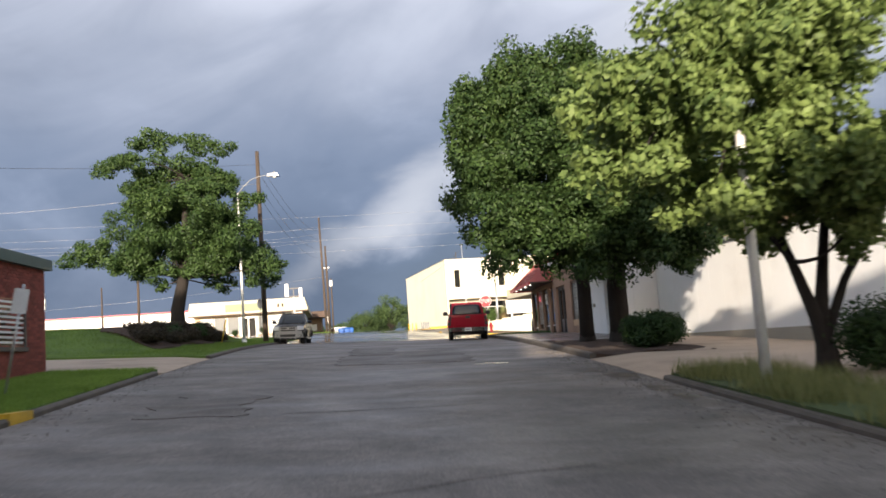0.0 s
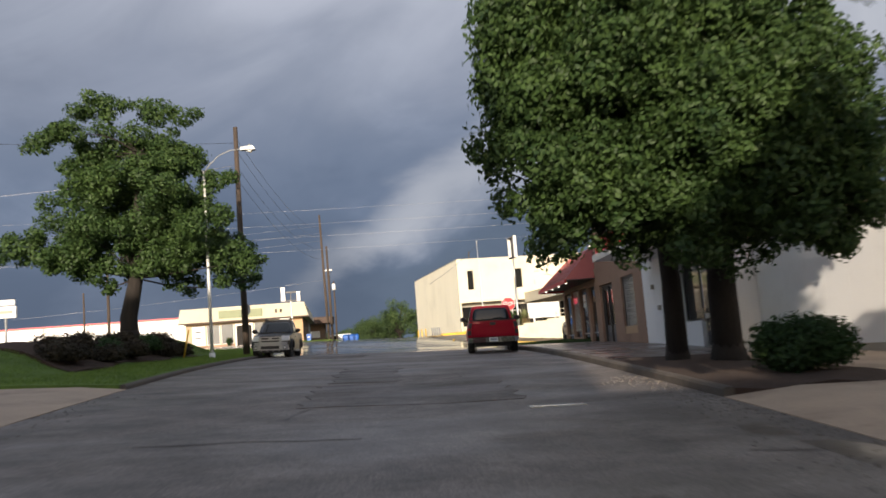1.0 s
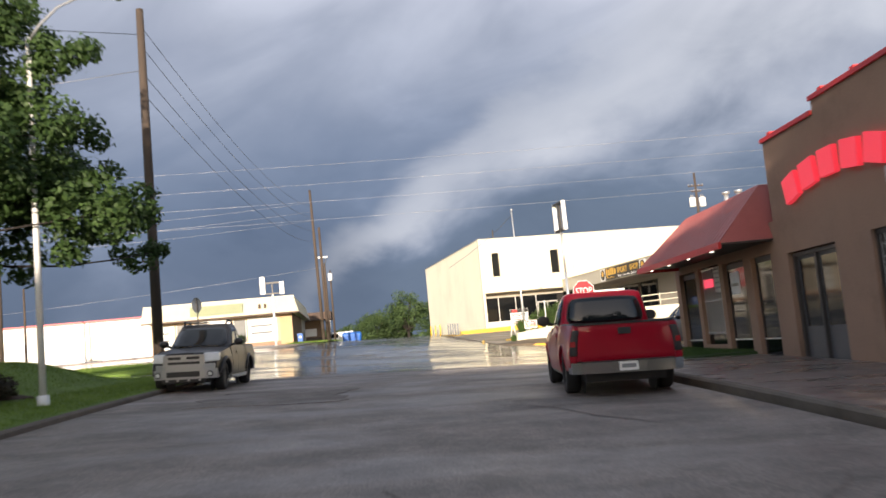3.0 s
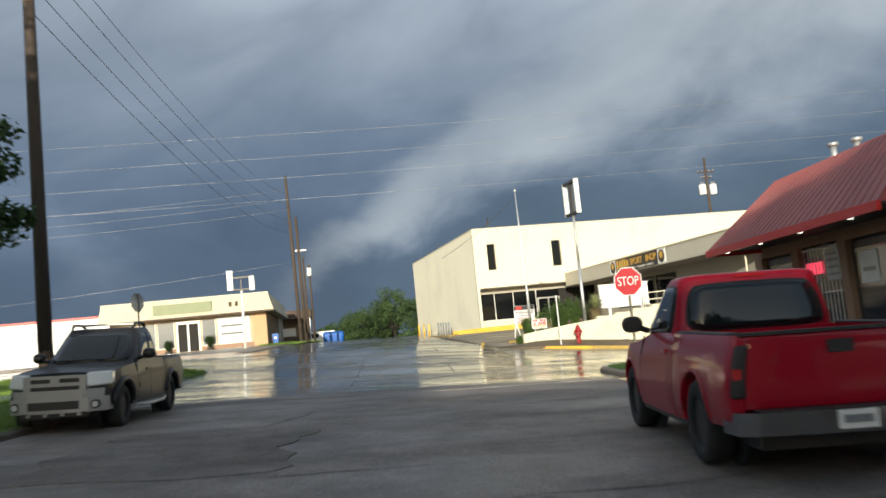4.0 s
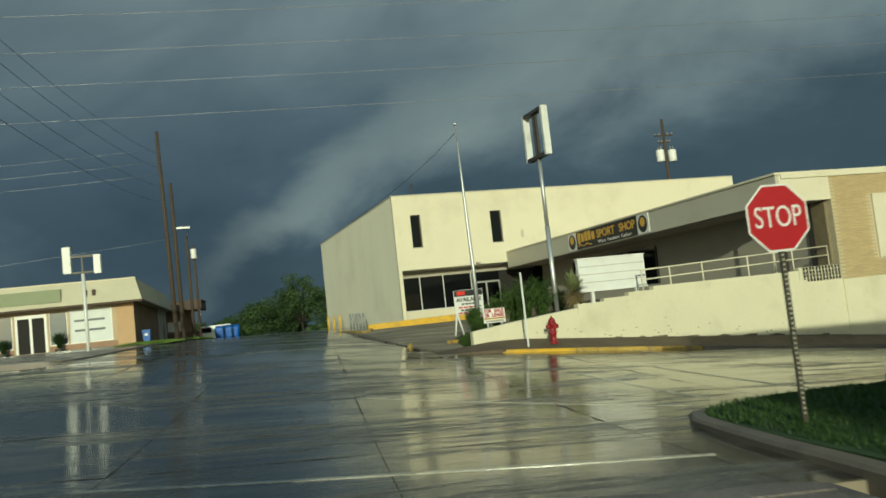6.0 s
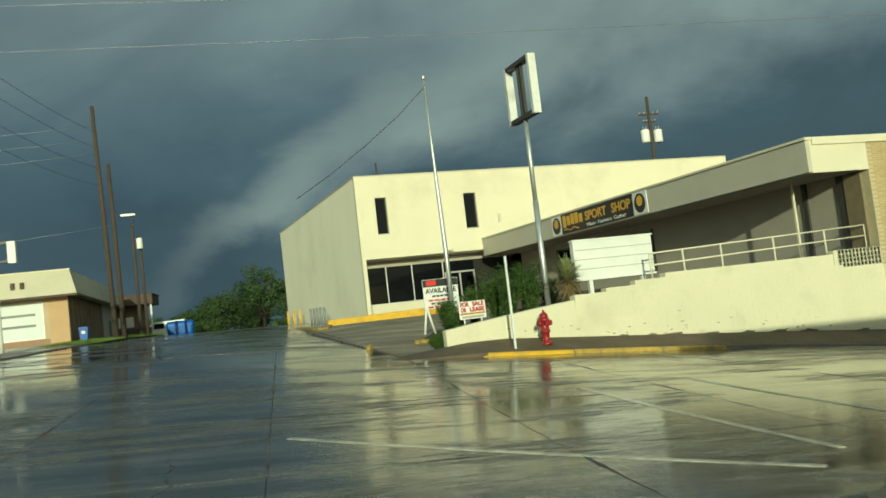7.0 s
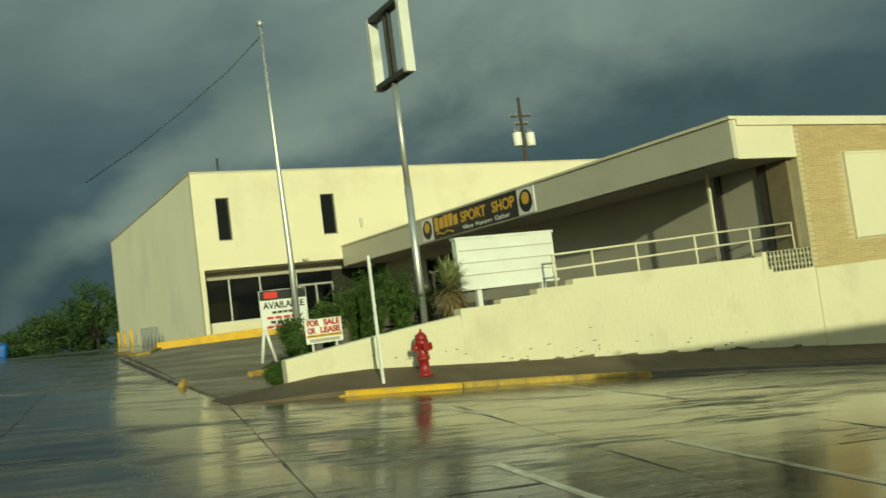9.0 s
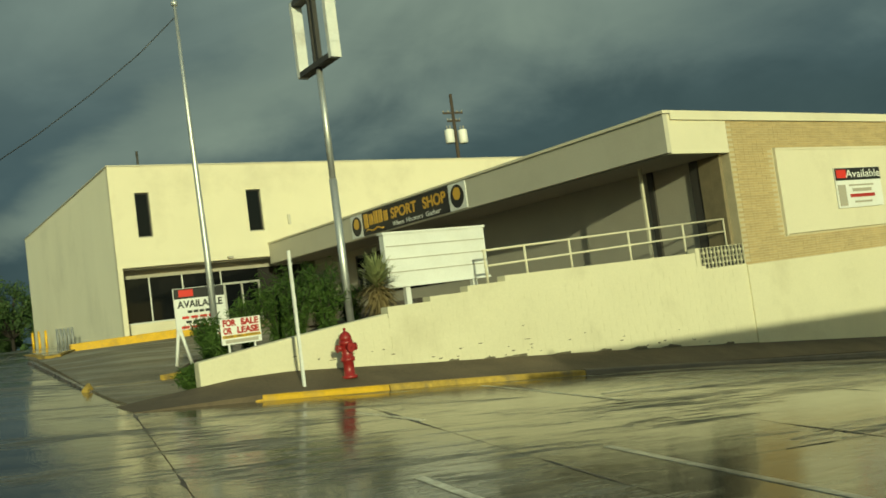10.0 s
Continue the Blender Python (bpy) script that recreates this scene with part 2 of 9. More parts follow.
    if ripple:                           # a film of water that lies unevenly across the slabs
        rp = nd.new("ShaderNodeMapping")
        rp.inputs["Scale"].default_value = (0.55, 2.4, 1)
        ln.new(pos, rp.inputs[0])
        w = nd.new("ShaderNodeTexNoise")
        w.inputs["Scale"].default_value, w.inputs["Detail"].default_value, w.inputs["Roughness"].default_value = 1.6, 8.0, 0.68
        ln.new(rp.outputs[0], w.inputs["Vector"])
        b2 = nd.new("ShaderNodeBump")
        b2.inputs["Strength"].default_value, b2.inputs["Distance"].default_value = ripple, 0.012
        ln.new(w.outputs[0], b2.inputs["Height"])
        ln.new(bp.outputs[0], b2.inputs["Normal"])
        ln.new(b2.outputs[0], b.inputs["Normal"])
        # silt and tyre film drawn out along the cross street, with darker oil spots
        sm = nd.new("ShaderNodeMapping")
        sm.inputs["Scale"].default_value = (0.30, 2.1, 1)
        sm.inputs["Rotation"].default_value = (0, 0, 0.12)
        ln.new(pos, sm.inputs[0])
        sn = nd.new("ShaderNodeTexNoise")
        sn.inputs["Scale"].default_value, sn.inputs["Detail"].default_value, sn.inputs["Roughness"].default_value = 1.1, 8.0, 0.68
        ln.new(sm.outputs[0], sn.inputs["Vector"])
        sr = nd.new("ShaderNodeMapRange")
        sr.inputs[1].default_value, sr.inputs[2].default_value, sr.inputs[3].default_value, sr.inputs[4].default_value = 0.40, 0.60, 0.45, 1.5
        ln.new(sn.outputs[0], sr.inputs[0])
        # fine broken streaks where the film has torn
        fm = nd.new("ShaderNodeMapping")
        fm.inputs["Scale"].default_value = (0.8, 5.0, 1)
        fm.inputs["Rotation"].default_value = (0, 0, 0.12)
        ln.new(pos, fm.inputs[0])
        fn = nd.new("ShaderNodeTexNoise")
        fn.inputs["Scale"].default_value, fn.inputs["Detail"].default_value, fn.inputs["Roughness"].default_value = 1.7, 8.0, 0.75
        ln.new(fm.outputs[0], fn.inputs["Vector"])
        fr = nd.new("ShaderNodeMapRange")
        fr.inputs[1].default_value, fr.inputs[2].default_value, fr.inputs[3].default_value, fr.inputs[4].default_value = 0.40, 0.62, 0.4, 2.6
        ln.new(fn.outputs[0], fr.inputs[0])
        old = b.inputs["Base Color"].links[0].from_socket
        vm = nd.new("ShaderNodeVectorMath")
        vm.operation = "SCALE"
        ln.new(old, vm.inputs[0])
        ln.new(sr.outputs[0], vm.inputs["Scale"])
        ln.new(vm.outputs[0], b.inputs["Base Color"])
        rr = nd.new("ShaderNodeMath")
        rr.operation = "MULTIPLY"
        ln.new(mr.outputs[0], rr.inputs[0])
        ln.new(sr.outputs[0], rr.inputs[1])
        rf = nd.new("ShaderNodeMath")
        rf.operation = "MULTIPLY"
        ln.new(rr.outputs[0], rf.inputs[0])
        ln.new(fr.outputs[0], rf.inputs[1])
        ln.new(rf.outputs[0], b.inputs["Roughness"])
        # thin spots with no film shine less
        ir = nd.new("ShaderNodeMapRange")
        ir.inputs[1].default_value, ir.inputs[2].default_value, ir.inputs[3].default_value, ir.inputs[4].default_value = 0.48, 0.66, 0.62, 0.22
        ln.new(fn.outputs[0], ir.inputs[0])
        ln.new(ir.outputs[0], b.inputs["Specular IOR Level"])
    return m


def flat(name, col, rough=0.5, metal=0.0, **kw):
    return mat(name, col, rough, metal, var=kw.pop("var", 0.1), bump=kw.pop("bump", 0.05), **kw)


ASPHALT = wet_mat("asphalt", (0.168, 0.143, 0.124), 0.75, 0.5, 0.40, 0.62, 0.35, var=0.42, bump=1.0, mottle=0.38)
PATCH = wet_mat("asphalt_patch", (0.138, 0.117, 0.102), 0.77, 0.52, 0.4, 0.6, 0.6, bump=0.9, mottle=0.35)
PATCH.node_tree.nodes["Principled BSDF"].inputs["Specular IOR Level"].default_value = 0.25
CONCRETE_WET = wet_mat("wet_concrete", (0.090, 0.081, 0.061), 0.22, 0.03, 0.42, 0.60, 0.30, var=0.45, per="object", bump=0.22, spread=0.16, ripple=0.26, mottle=0.3)
WALK = wet_mat("walk_concrete", (0.15, 0.122, 0.104), 0.5, 0.2, 0.38, 0.6, 0.8, per="object", bump=0.3)
APRON = mat("apron_concrete", (0.45, 0.335, 0.24), 0.75, var=0.25, scale=0.8, world_space=True, dirt=(0.15, 0.10, 0.07), dirt_amount=0.6, bump=0.3)
APRON_WET = wet_mat("pad_concrete", (0.13, 0.105, 0.085), 0.6, 0.3, 0.38, 0.6, 0.8, bump=0.3)
KERB = mat("kerb_concrete", (0.19, 0.158, 0.125), 0.7, var=0.35, scale=1.2, world_space=True, dirt=(0.08, 0.07, 0.06), dirt_amount=0.7, bump=0.4)
OLDKERB = mat("stained_kerb_concrete", (0.11, 0.090, 0.070), 0.8, var=0.45, scale=1.5, world_space=True, dirt=(0.045, 0.036, 0.028), dirt_amount=0.7, bump=0.4)
YELLOW = mat("yellow_paint", (0.62, 0.37, 0.03), 0.55, var=0.25, scale=2.5, fine=18, world_space=True, dirt=(0.30, 0.22, 0.10), dirt_amount=0.8, bump=0.3)
SOIL = mat("soil_grass", (0.06, 0.085, 0.025), 0.95, var=0.4, scale=0.6, world_space=True, bump=0.5, depth=0.03)
# darker copy of the lawn: the shops' shade is in its colour
LAWN_SHADED = mat("lawn_shaded", (0.035, 0.075, 0.020), 0.9, var=0.4, scale=0.9, fine=45, world_space=True, bump=0.8, depth=0.03)
LAWN = mat("lawn", (0.105, 0.175, 0.028), 0.9, var=0.4, scale=0.9, fine=45, world_space=True, bump=0.8, depth=0.03)
BLADE = leaf_mat("grass_blade", (0.07, 0.13, 0.02), (0.21, 0.31, 0.06))
# blade colour darkened likewise for the shaded corner
BLADE_SHADED = leaf_mat("grass_blade_shaded", (0.022, 0.055, 0.012), (0.07, 0.13, 0.032))
# lighter blade colour stands in for sun on the near strip
BLADE_SUNLIT = leaf_mat("grass_blade_sunlit", (0.13, 0.22, 0.032), (0.32, 0.46, 0.10))
DRYGRASS = leaf_mat("dry_grass", (0.12, 0.14, 0.04), (0.34, 0.34, 0.14))
CHIP = mat("bare_block", (0.13, 0.11, 0.075), 0.9, var=0.4, scale=5, bump=0.4)
GRAVEL = mat("gravel", (0.15, 0.13, 0.11), 0.8, var=0.3, scale=4, per="island", bump=0.2)
DIRT = mat("dirty_paving", (0.115, 0.085, 0.055), 0.8, var=0.45, scale=1.2, fine=24, world_space=True, dirt=(0.05, 0.038, 0.026), dirt_amount=0.8, bump=0.6)
MULCH = mat("mulch", (0.060, 0.034, 0.022), 0.95, var=0.5, scale=3, fine=30, world_space=True, bump=1.0, depth=0.04)
CREAM = mat("cream_stucco", (0.66, 0.61, 0.47), 0.85, var=0.06, scale=0.5, fine=30, dirt=(0.48, 0.43, 0.33), dirt_amount=0.5, bump=0.25)
LSCREAM = mat("pale_mansard", (0.50, 0.47, 0.36), 0.85, var=0.10, scale=0.6, dirt=(0.40, 0.38, 0.30), dirt_amount=0.5, bump=0.2)
# on windows this grey is the reflection, put into the pane's colour
PANEGREY = flat("grey_pane", (0.13, 0.14, 0.145), 0.15, spec=0.5)
BLIND = flat("window_blind", (0.55, 0.58, 0.58), 0.5)
# stained like the front, but base raised paler for light on the side
CREAMSIDE = mat("cream_weathered_sidelit", (0.88, 0.84, 0.68), 0.85, var=0.05, scale=0.4, fine=30, dirt=(0.66, 0.63, 0.50), dirt_amount=0.4, bump=0.3, stretch=(1, 1, 0.35))
BLOCKPAINT = mat("painted_block", (0.66, 0.61, 0.45), 0.7, var=0.07, scale=0.7, fine=22, dirt=(0.45, 0.40, 0.28), dirt_amount=0.5, bump=0.3)
BEIGE = mat("beige_fascia", (0.50, 0.47, 0.39), 0.75, var=0.07, scale=0.6, fine=20, dirt=(0.36, 0.33, 0.27), dirt_amount=0.4, bump=0.15)
GREYWALL = mat("grey_panel", (0.38, 0.35, 0.29), 0.8, var=0.12, scale=0.8, bump=0.15)
BUFF = mat("buff_brick", (0.45, 0.34, 0.18), 0.85, var=0.2, scale=3, fine=40, per="object", bump=0.4, spread=0.22)
BUFFJ = mat("buff_brick_joined", (0.45, 0.34, 0.18), 0.85, var=0.2, scale=3, fine=40, per="island", bump=0.4, spread=0.22)
# end wall's brick in a darker brown, shade included in the colour
SHADEDBRICK = mat("shaded_brick", (0.215, 0.175, 0.110), 0.9, var=0.25, scale=3, fine=40, bump=0.4)
PALEMORTAR = mat("pale_mortar", (0.50, 0.43, 0.29), 0.95, var=0.15, scale=4, bump=0.4)
MORTAR = mat("mortar", (0.26, 0.22, 0.16), 0.95, var=0.15, scale=4, bump=0.4)
WHITE = mat("white_paint", (0.82, 0.82, 0.82), 0.6, var=0.05, scale=0.8, dirt=(0.55, 0.53, 0.50), dirt_amount=0.4, bump=0.1)
WHITEMETAL = mat("white_sheet_metal", (0.84, 0.85, 0.84), 0.45, var=0.05, scale=0.5, dirt=(0.55, 0.53, 0.50), dirt_amount=0.35, bump=0.08)
BROWN = mat("brown_stucco", (0.31, 0.195, 0.135), 0.9, var=0.15, scale=0.8, dirt=(0.14, 0.09, 0.06), dirt_amount=0.5, bump=0.5)
TANBRICK = mat("tan_brick", (0.74, 0.66, 0.52), 0.9, var=0.22, scale=3, per="island", bump=0.4)
REDROOF = mat("red_sheet_roof", (0.34, 0.095, 0.085), 0.5, var=0.15, scale=0.8, dirt=(0.22, 0.05, 0.045), dirt_amount=0.6, bump=0.15)
REDTRIM = flat("red_trim", (0.62, 0.03, 0.03), 0.45)
REDBRICK = mat("red_brick", (0.26, 0.065, 0.045), 0.9, var=0.3, scale=3, per="island", bump=0.4)
GREENMETAL = flat("green_sheet_metal", (0.035, 0.085, 0.07), 0.5)
GLASS = flat("window_glass", (0.006, 0.007, 0.008), 0.05, spec=0.16, bump=0.0)
# grey-green colour stands in for what the barred pane reflects
REFLECTPANE = flat("reflection_pane", (0.10, 0.115, 0.105), 0.2)
# near-black that stands in for unlit space behind openings
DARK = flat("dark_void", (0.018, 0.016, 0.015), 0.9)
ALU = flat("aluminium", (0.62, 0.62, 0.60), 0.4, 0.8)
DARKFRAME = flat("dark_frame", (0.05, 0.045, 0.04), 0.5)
GALV = mat("galvanised_steel", (0.55, 0.56, 0.56), 0.45, 0.7, var=0.15, scale=3, bump=0.1)
PALEPOLE = mat("pale_pole_paint", (0.70, 0.70, 0.68), 0.5, 0.1, var=0.12, scale=2, dirt=(0.35, 0.30, 0.25), dirt_amount=0.5, bump=0.1)
GREYPOLE = mat("grey_pole", (0.24, 0.25, 0.26), 0.6, 0.3, var=0.15, scale=2, bump=0.1)
WOOD = mat("pole_wood", (0.060, 0.044, 0.034), 0.9, var=0.3, scale=1.0, fine=18, bump=0.6, stretch=(6, 6, 0.5))
WIRE = flat("wire", (0.03, 0.03, 0.032), 0.5)
WIREPALE = flat("bare_wire", (0.30, 0.31, 0.33), 0.45, 0.6)
BARK = mat("bark", (0.025, 0.020, 0.017), 0.95, var=0.4, scale=3, fine=20, bump=1.0, depth=0.03, stretch=(3, 3, 0.7))
LEAF_A = leaf_mat("leaf_pear", (0.011, 0.032, 0.009), (0.068, 0.120, 0.032))
LEAF_B = leaf_mat("leaf_maple", (0.052, 0.095, 0.022), (0.24, 0.32, 0.10))
LEAF_C = leaf_mat("leaf_oak", (0.014, 0.038, 0.010), (0.074, 0.130, 0.036))
LEAF_D = leaf_mat("leaf_hedge", (0.014, 0.036, 0.010), (0.05, 0.10, 0.025))
LEAF_E = leaf_mat("leaf_shrub", (0.035, 0.075, 0.015), (0.12, 0.20, 0.045))
LEAF_F = leaf_mat("leaf_far", (0.030, 0.060, 0.020), (0.095, 0.150, 0.052))
LEAF_G = leaf_mat("leaf_brown", (0.012, 0.012, 0.007), (0.070, 0.052, 0.030))
YUCCA = leaf_mat("yucca_blade", (0.20, 0.15, 0.07), (0.46, 0.37, 0.20))
YUCCAGREEN = leaf_mat("yucca_green", (0.17, 0.20, 0.08), (0.42, 0.44, 0.22))
CARRED = mat("red_car_paint", (0.30, 0.003, 0.016), 0.38, var=0.05, bump=0, coat=0.4, spec=0.15)
CARGREY = mat("grey_car_paint", (0.024, 0.024, 0.026), 0.40, 0.15, var=0.12, scale=4, bump=0, coat=0.2, spec=0.22)
CARBLACK = mat("black_car_paint", (0.006, 0.006, 0.009), 0.3, var=0.05, bump=0, coat=0.25, spec=0.2)
RUBBER = flat("rubber", (0.016, 0.016, 0.016), 0.85)
BLACKPLASTIC = flat("black_plastic", (0.02, 0.02, 0.021), 0.55)
CHROME = flat("chrome", (0.27, 0.28, 0.30), 0.15, 1.0, bump=0.0)
SILVER = flat("silver_paint", (0.36, 0.36, 0.35), 0.4, 0.2)
RIM = flat("alloy", (0.50, 0.50, 0.50), 0.35, 0.35)
CARGLASS = flat("car_glass", (0.008, 0.011, 0.013), 0.04, spec=0.5, bump=0.0)
TAIL = flat("tail_lamp", (0.42, 0.015, 0.02), 0.2, coat=1.0)
LAMPCLEAR = flat("clear_lamp", (0.65, 0.66, 0.64), 0.15, coat=1.0)
STOPRED = flat("sign_red", (0.38, 0.010, 0.018), 0.45)
SIGNWHITE = flat("sign_white", (0.72, 0.72, 0.70), 0.5, dirt=(0.6, 0.58, 0.52), dirt_amount=0.3)
SIGNBLACK = flat("sign_black", (0.016, 0.015, 0.015), 0.5)
GOLD = flat("gold_print", (0.62, 0.36, 0.06), 0.5)
REDPRINT = flat("red_print", (0.60, 0.03, 0.025), 0.5)
HYDRANT = mat("hydrant_red", (0.26, 0.014, 0.017), 0.4, var=0.15, scale=4, bump=0.15)
SKIPBLUE = flat("blue_painted_steel", (0.004, 0.09, 0.38), 0.5)
TANWALL = mat("tan_plaster", (0.45, 0.35, 0.235), 0.85, var=0.12, scale=1.0, bump=0.2)
POSTDARK = mat("weathered_post", (0.06, 0.055, 0.04), 0.7, 0.2, var=0.5, scale=6, bump=0.2)
EAVETAN = mat("tan_eave", (0.60, 0.42, 0.28), 0.7, var=0.12, scale=1.0, bump=0.1)
def glow(name, col, power):
    m = flat(name, col, 0.4)
    b = m.node_tree.nodes["Principled BSDF"]
    b.inputs["Emission Color"].default_value, b.inputs["Emission Strength"].default_value = (*col, 1), power
    return m


NEON = glow("glowing_red_tube", (0.9, 0.06, 0.12), 0.8)
LAMPLIT = glow("lit_lamp", (1.0, 0.93, 0.8), 1.5)
ORANGE = flat("orange_panel", (0.47, 0.31, 0.18), 0.8)
SIGNGREEN = flat("sign_olive", (0.20, 0.23, 0.13), 0.6)
DARKRED = mat("dark_red_print", (0.36, 0.02, 0.02), 0.6, var=0.05, bump=0.02)
WHITEPAINTMARK = mat("road_paint", (0.52, 0.49, 0.40), 0.2, var=0.4, scale=3, fine=12, world_space=True, dirt=(0.20, 0.18, 0.14), dirt_amount=1.0, bump=0.3)
RAMP = wet_mat("ramp_concrete", (0.20, 0.165, 0.112), 0.7, 0.36, 0.38, 0.62, 0.5, var=0.45, bump=0.5, mottle=0.3)
OLDYELLOW = mat("worn_yellow_paint", (0.42, 0.28, 0.06), 0.7, var=0.4, scale=5, fine=18, world_space=True, dirt=(0.16, 0.13, 0.08), dirt_amount=1.0, bump=0.5)
BOARDBROWN = mat("brown_boards", (0.19, 0.125, 0.085), 0.9, var=0.3, scale=0.8, stretch=(1, 1, 0.2), dirt=(0.08, 0.055, 0.04), dirt_amount=0.7, bump=0.5)
DARKBROWN = mat("dark_brown_paint", (0.085, 0.055, 0.042), 0.8, var=0.25, scale=1.0, dirt=(0.04, 0.028, 0.022), dirt_amount=0.6, bump=0.3)
CARWHITE = mat("white_car_paint", (0.72, 0.73, 0.72), 0.3, var=0.05, scale=1.0, bump=0.03)
DOORGREY = flat("grey_door", (0.09, 0.09, 0.092), 0.5)
BARSTEEL = flat("window_bar", (0.62, 0.62, 0.6), 0.45, 0.3)
NEONRED = glow("lit_red_letter", (0.85, 0.045, 0.07), 0.35)


# ---- mesh helpers ----
def box(bm, x0, x1, y0, y1, z0, z1, m=None):
    v = [bm.verts.new((x, y, z)) for z in (z0, z1) for y in (y0, y1) for x in (x0, x1)]
    if m is not None:
        for q in v:
            q.co = m @ q.co
    for f in ((0, 2, 3, 1), (4, 5, 7, 6), (0, 1, 5, 4), (2, 6, 7, 3), (0, 4, 6, 2), (1, 3, 7, 5)):
        bm.faces.new([v[i] for i in f])
    return v


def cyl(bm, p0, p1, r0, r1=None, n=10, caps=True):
    p0, p1 = Vector(p0), Vector(p1)
    r1 = r0 if r1 is None else r1
    d = (p1 - p0).normalized()
    a = d.orthogonal().normalized()
    b = d.cross(a)
    rings = []
    for p, r in ((p0, r0), (p1, r1)):
        rings.append([bm.verts.new(p + (a * math.cos(2 * math.pi * i / n) + b * math.sin(2 * math.pi * i / n)) * r) for i in range(n)])
    for i in range(n):
        f = bm.faces.new((rings[0][i], rings[0][(i + 1) % n], rings[1][(i + 1) % n], rings[1][i]))
        f.smooth = True
    if caps:
        bm.faces.new(rings[0][::-1])
        bm.faces.new(rings[1])


def tube(bm, pts, radii, n=8):
    """A round tube through points, one ring at each."""
    pts = [Vector(p) for p in pts]
    rings = []
    ref = None
    for i, p in enumerate(pts):
        d = (pts[min(i + 1, len(pts) - 1)] - pts[max(i - 1, 0)]).normalized()
        a = d.orthogonal().normalized() if ref is None else (ref - d * ref.dot(d)).normalized()
        ref = a
        b = d.cross(a)
        r = radii[i] if isinstance(radii, (list, tuple)) else radii
        rings.append([bm.verts.new(p + (a * math.cos(2 * math.pi * k / n) + b * math.sin(2 * math.pi * k / n)) * r) for k in range(n)])
    for q, s in zip(rings, rings[1:]):
        for k in range(n):
            f = bm.faces.new((q[k], q[(k + 1) % n], s[(k + 1) % n], s[k]))
            f.smooth = True
    bm.faces.new(rings[0][::-1])
    bm.faces.new(rings[-1])


def lathe(bm, prof, n=14, at=(0, 0, 0)):
    """Turned solid from (radius, height) pairs."""
    o = Vector(at)
    rings = [[bm.verts.new(o + Vector((r * math.cos(2 * math.pi * k / n), r * math.sin(2 * math.pi * k / n), z))) for k in range(n)] for r, z in prof]
    for q, s in zip(rings, rings[1:]):
        for k in range(n):
            f = bm.faces.new((q[k], q[(k + 1) % n], s[(k + 1) % n], s[k]))
            f.smooth = True
    bm.faces.new(rings[0][::-1])
    bm.faces.new(rings[-1])


def prism(bm, outline, axis, a0, a1):
    """An outline of two coordinates, drawn out along the third axis (0, 1 or 2) from a0 to a1."""
    def at(p, a):
        q = list(p)
        q.insert(axis, a)
        return bm.verts.new(q)
    lo, hi = [at(p, a0) for p in outline], [at(p, a1) for p in outline]
    n = len(outline)
    bm.faces.new(lo[::-1])
    bm.faces.new(hi)
    for i in range(n):
        bm.faces.new((lo[i], lo[(i + 1) % n], hi[(i + 1) % n], hi[i]))


def hexa(bm, low, top):
    """A solid between two four-cornered rings."""
    v = [bm.verts.new(p) for p in (*low, *top)]
    for f in ((0, 3, 2, 1), (4, 5, 6, 7), (0, 1, 5, 4), (1, 2, 6, 5), (2, 3, 7, 6), (3, 0, 4, 7)):
        bm.faces.new([v[i] for i in f])
    return v


def wall(bm, a0, a1, z0, z1, d0, d1, holes=(), axis="x"):
    """A wall along x (or y) from a0 to a1, between depths d0 and d1, with rectangular holes (a0, a1, z0, z1)."""
    us = sorted({a0, a1, *[h[0] for h in holes], *[h[1] for h in holes]})
    zs = sorted({z0, z1, *[h[2] for h in holes], *[h[3] for h in holes]})
    us, zs = [u for u in us if a0 <= u <= a1], [z for z in zs if z0 <= z <= z1]
    def solid(i, j):
        if not (0 <= i < len(us) - 1 and 0 <= j < len(zs) - 1):
            return False
        cu, cz = (us[i] + us[i + 1]) / 2, (zs[j] + zs[j + 1]) / 2
        return not any(h[0] < cu < h[1] and h[2] < cz < h[3] for h in holes)
    cache = {}
    def vert(u, d, z):
        k = (round(u, 5), round(d, 5), round(z, 5))
        if k not in cache:
            cache[k] = bm.verts.new((u, d, z) if axis == "x" else (d, u, z))
        return cache[k]
    for i in range(len(us) - 1):
        for j in range(len(zs) - 1):
            if not solid(i, j):
                continue
            u, w, z, y = us[i], us[i + 1], zs[j], zs[j + 1]
            for d in (d0, d1):
                bm.faces.new([vert(*p) for p in ((u, d, z), (w, d, z), (w, d, y), (u, d, y))])
            if not solid(i - 1, j):
                bm.faces.new([vert(*p) for p in ((u, d0, z), (u, d1, z), (u, d1, y), (u, d0, y))])
            if not solid(i + 1, j):
                bm.faces.new([vert(*p) for p in ((w, d0, z), (w, d1, z), (w, d1, y), (w, d0, y))])
            if not solid(i, j - 1):
                bm.faces.new([vert(*p) for p in ((u, d0, z), (w, d0, z), (w, d1, z), (u, d1, z))])
            if not solid(i, j + 1):
                bm.faces.new([vert(*p) for p in ((u, d0, y), (w, d0, y), (w, d1, y), (u, d1, y))])
    bmesh.ops.recalc_face_normals(bm, faces=bm.faces[:])


def bevel(bm, w, seg=2, angle=0.6):
    e = [x for x in bm.edges if len(x.link_faces) == 2 and x.calc_face_angle(0) > angle]
    r = bmesh.ops.bevel(bm, geom=e, offset=w, segments=seg, affect="EDGES", profile=0.5, clamp_overlap=True)
    if seg > 1:
        for f in r["faces"]:
            f.smooth = True


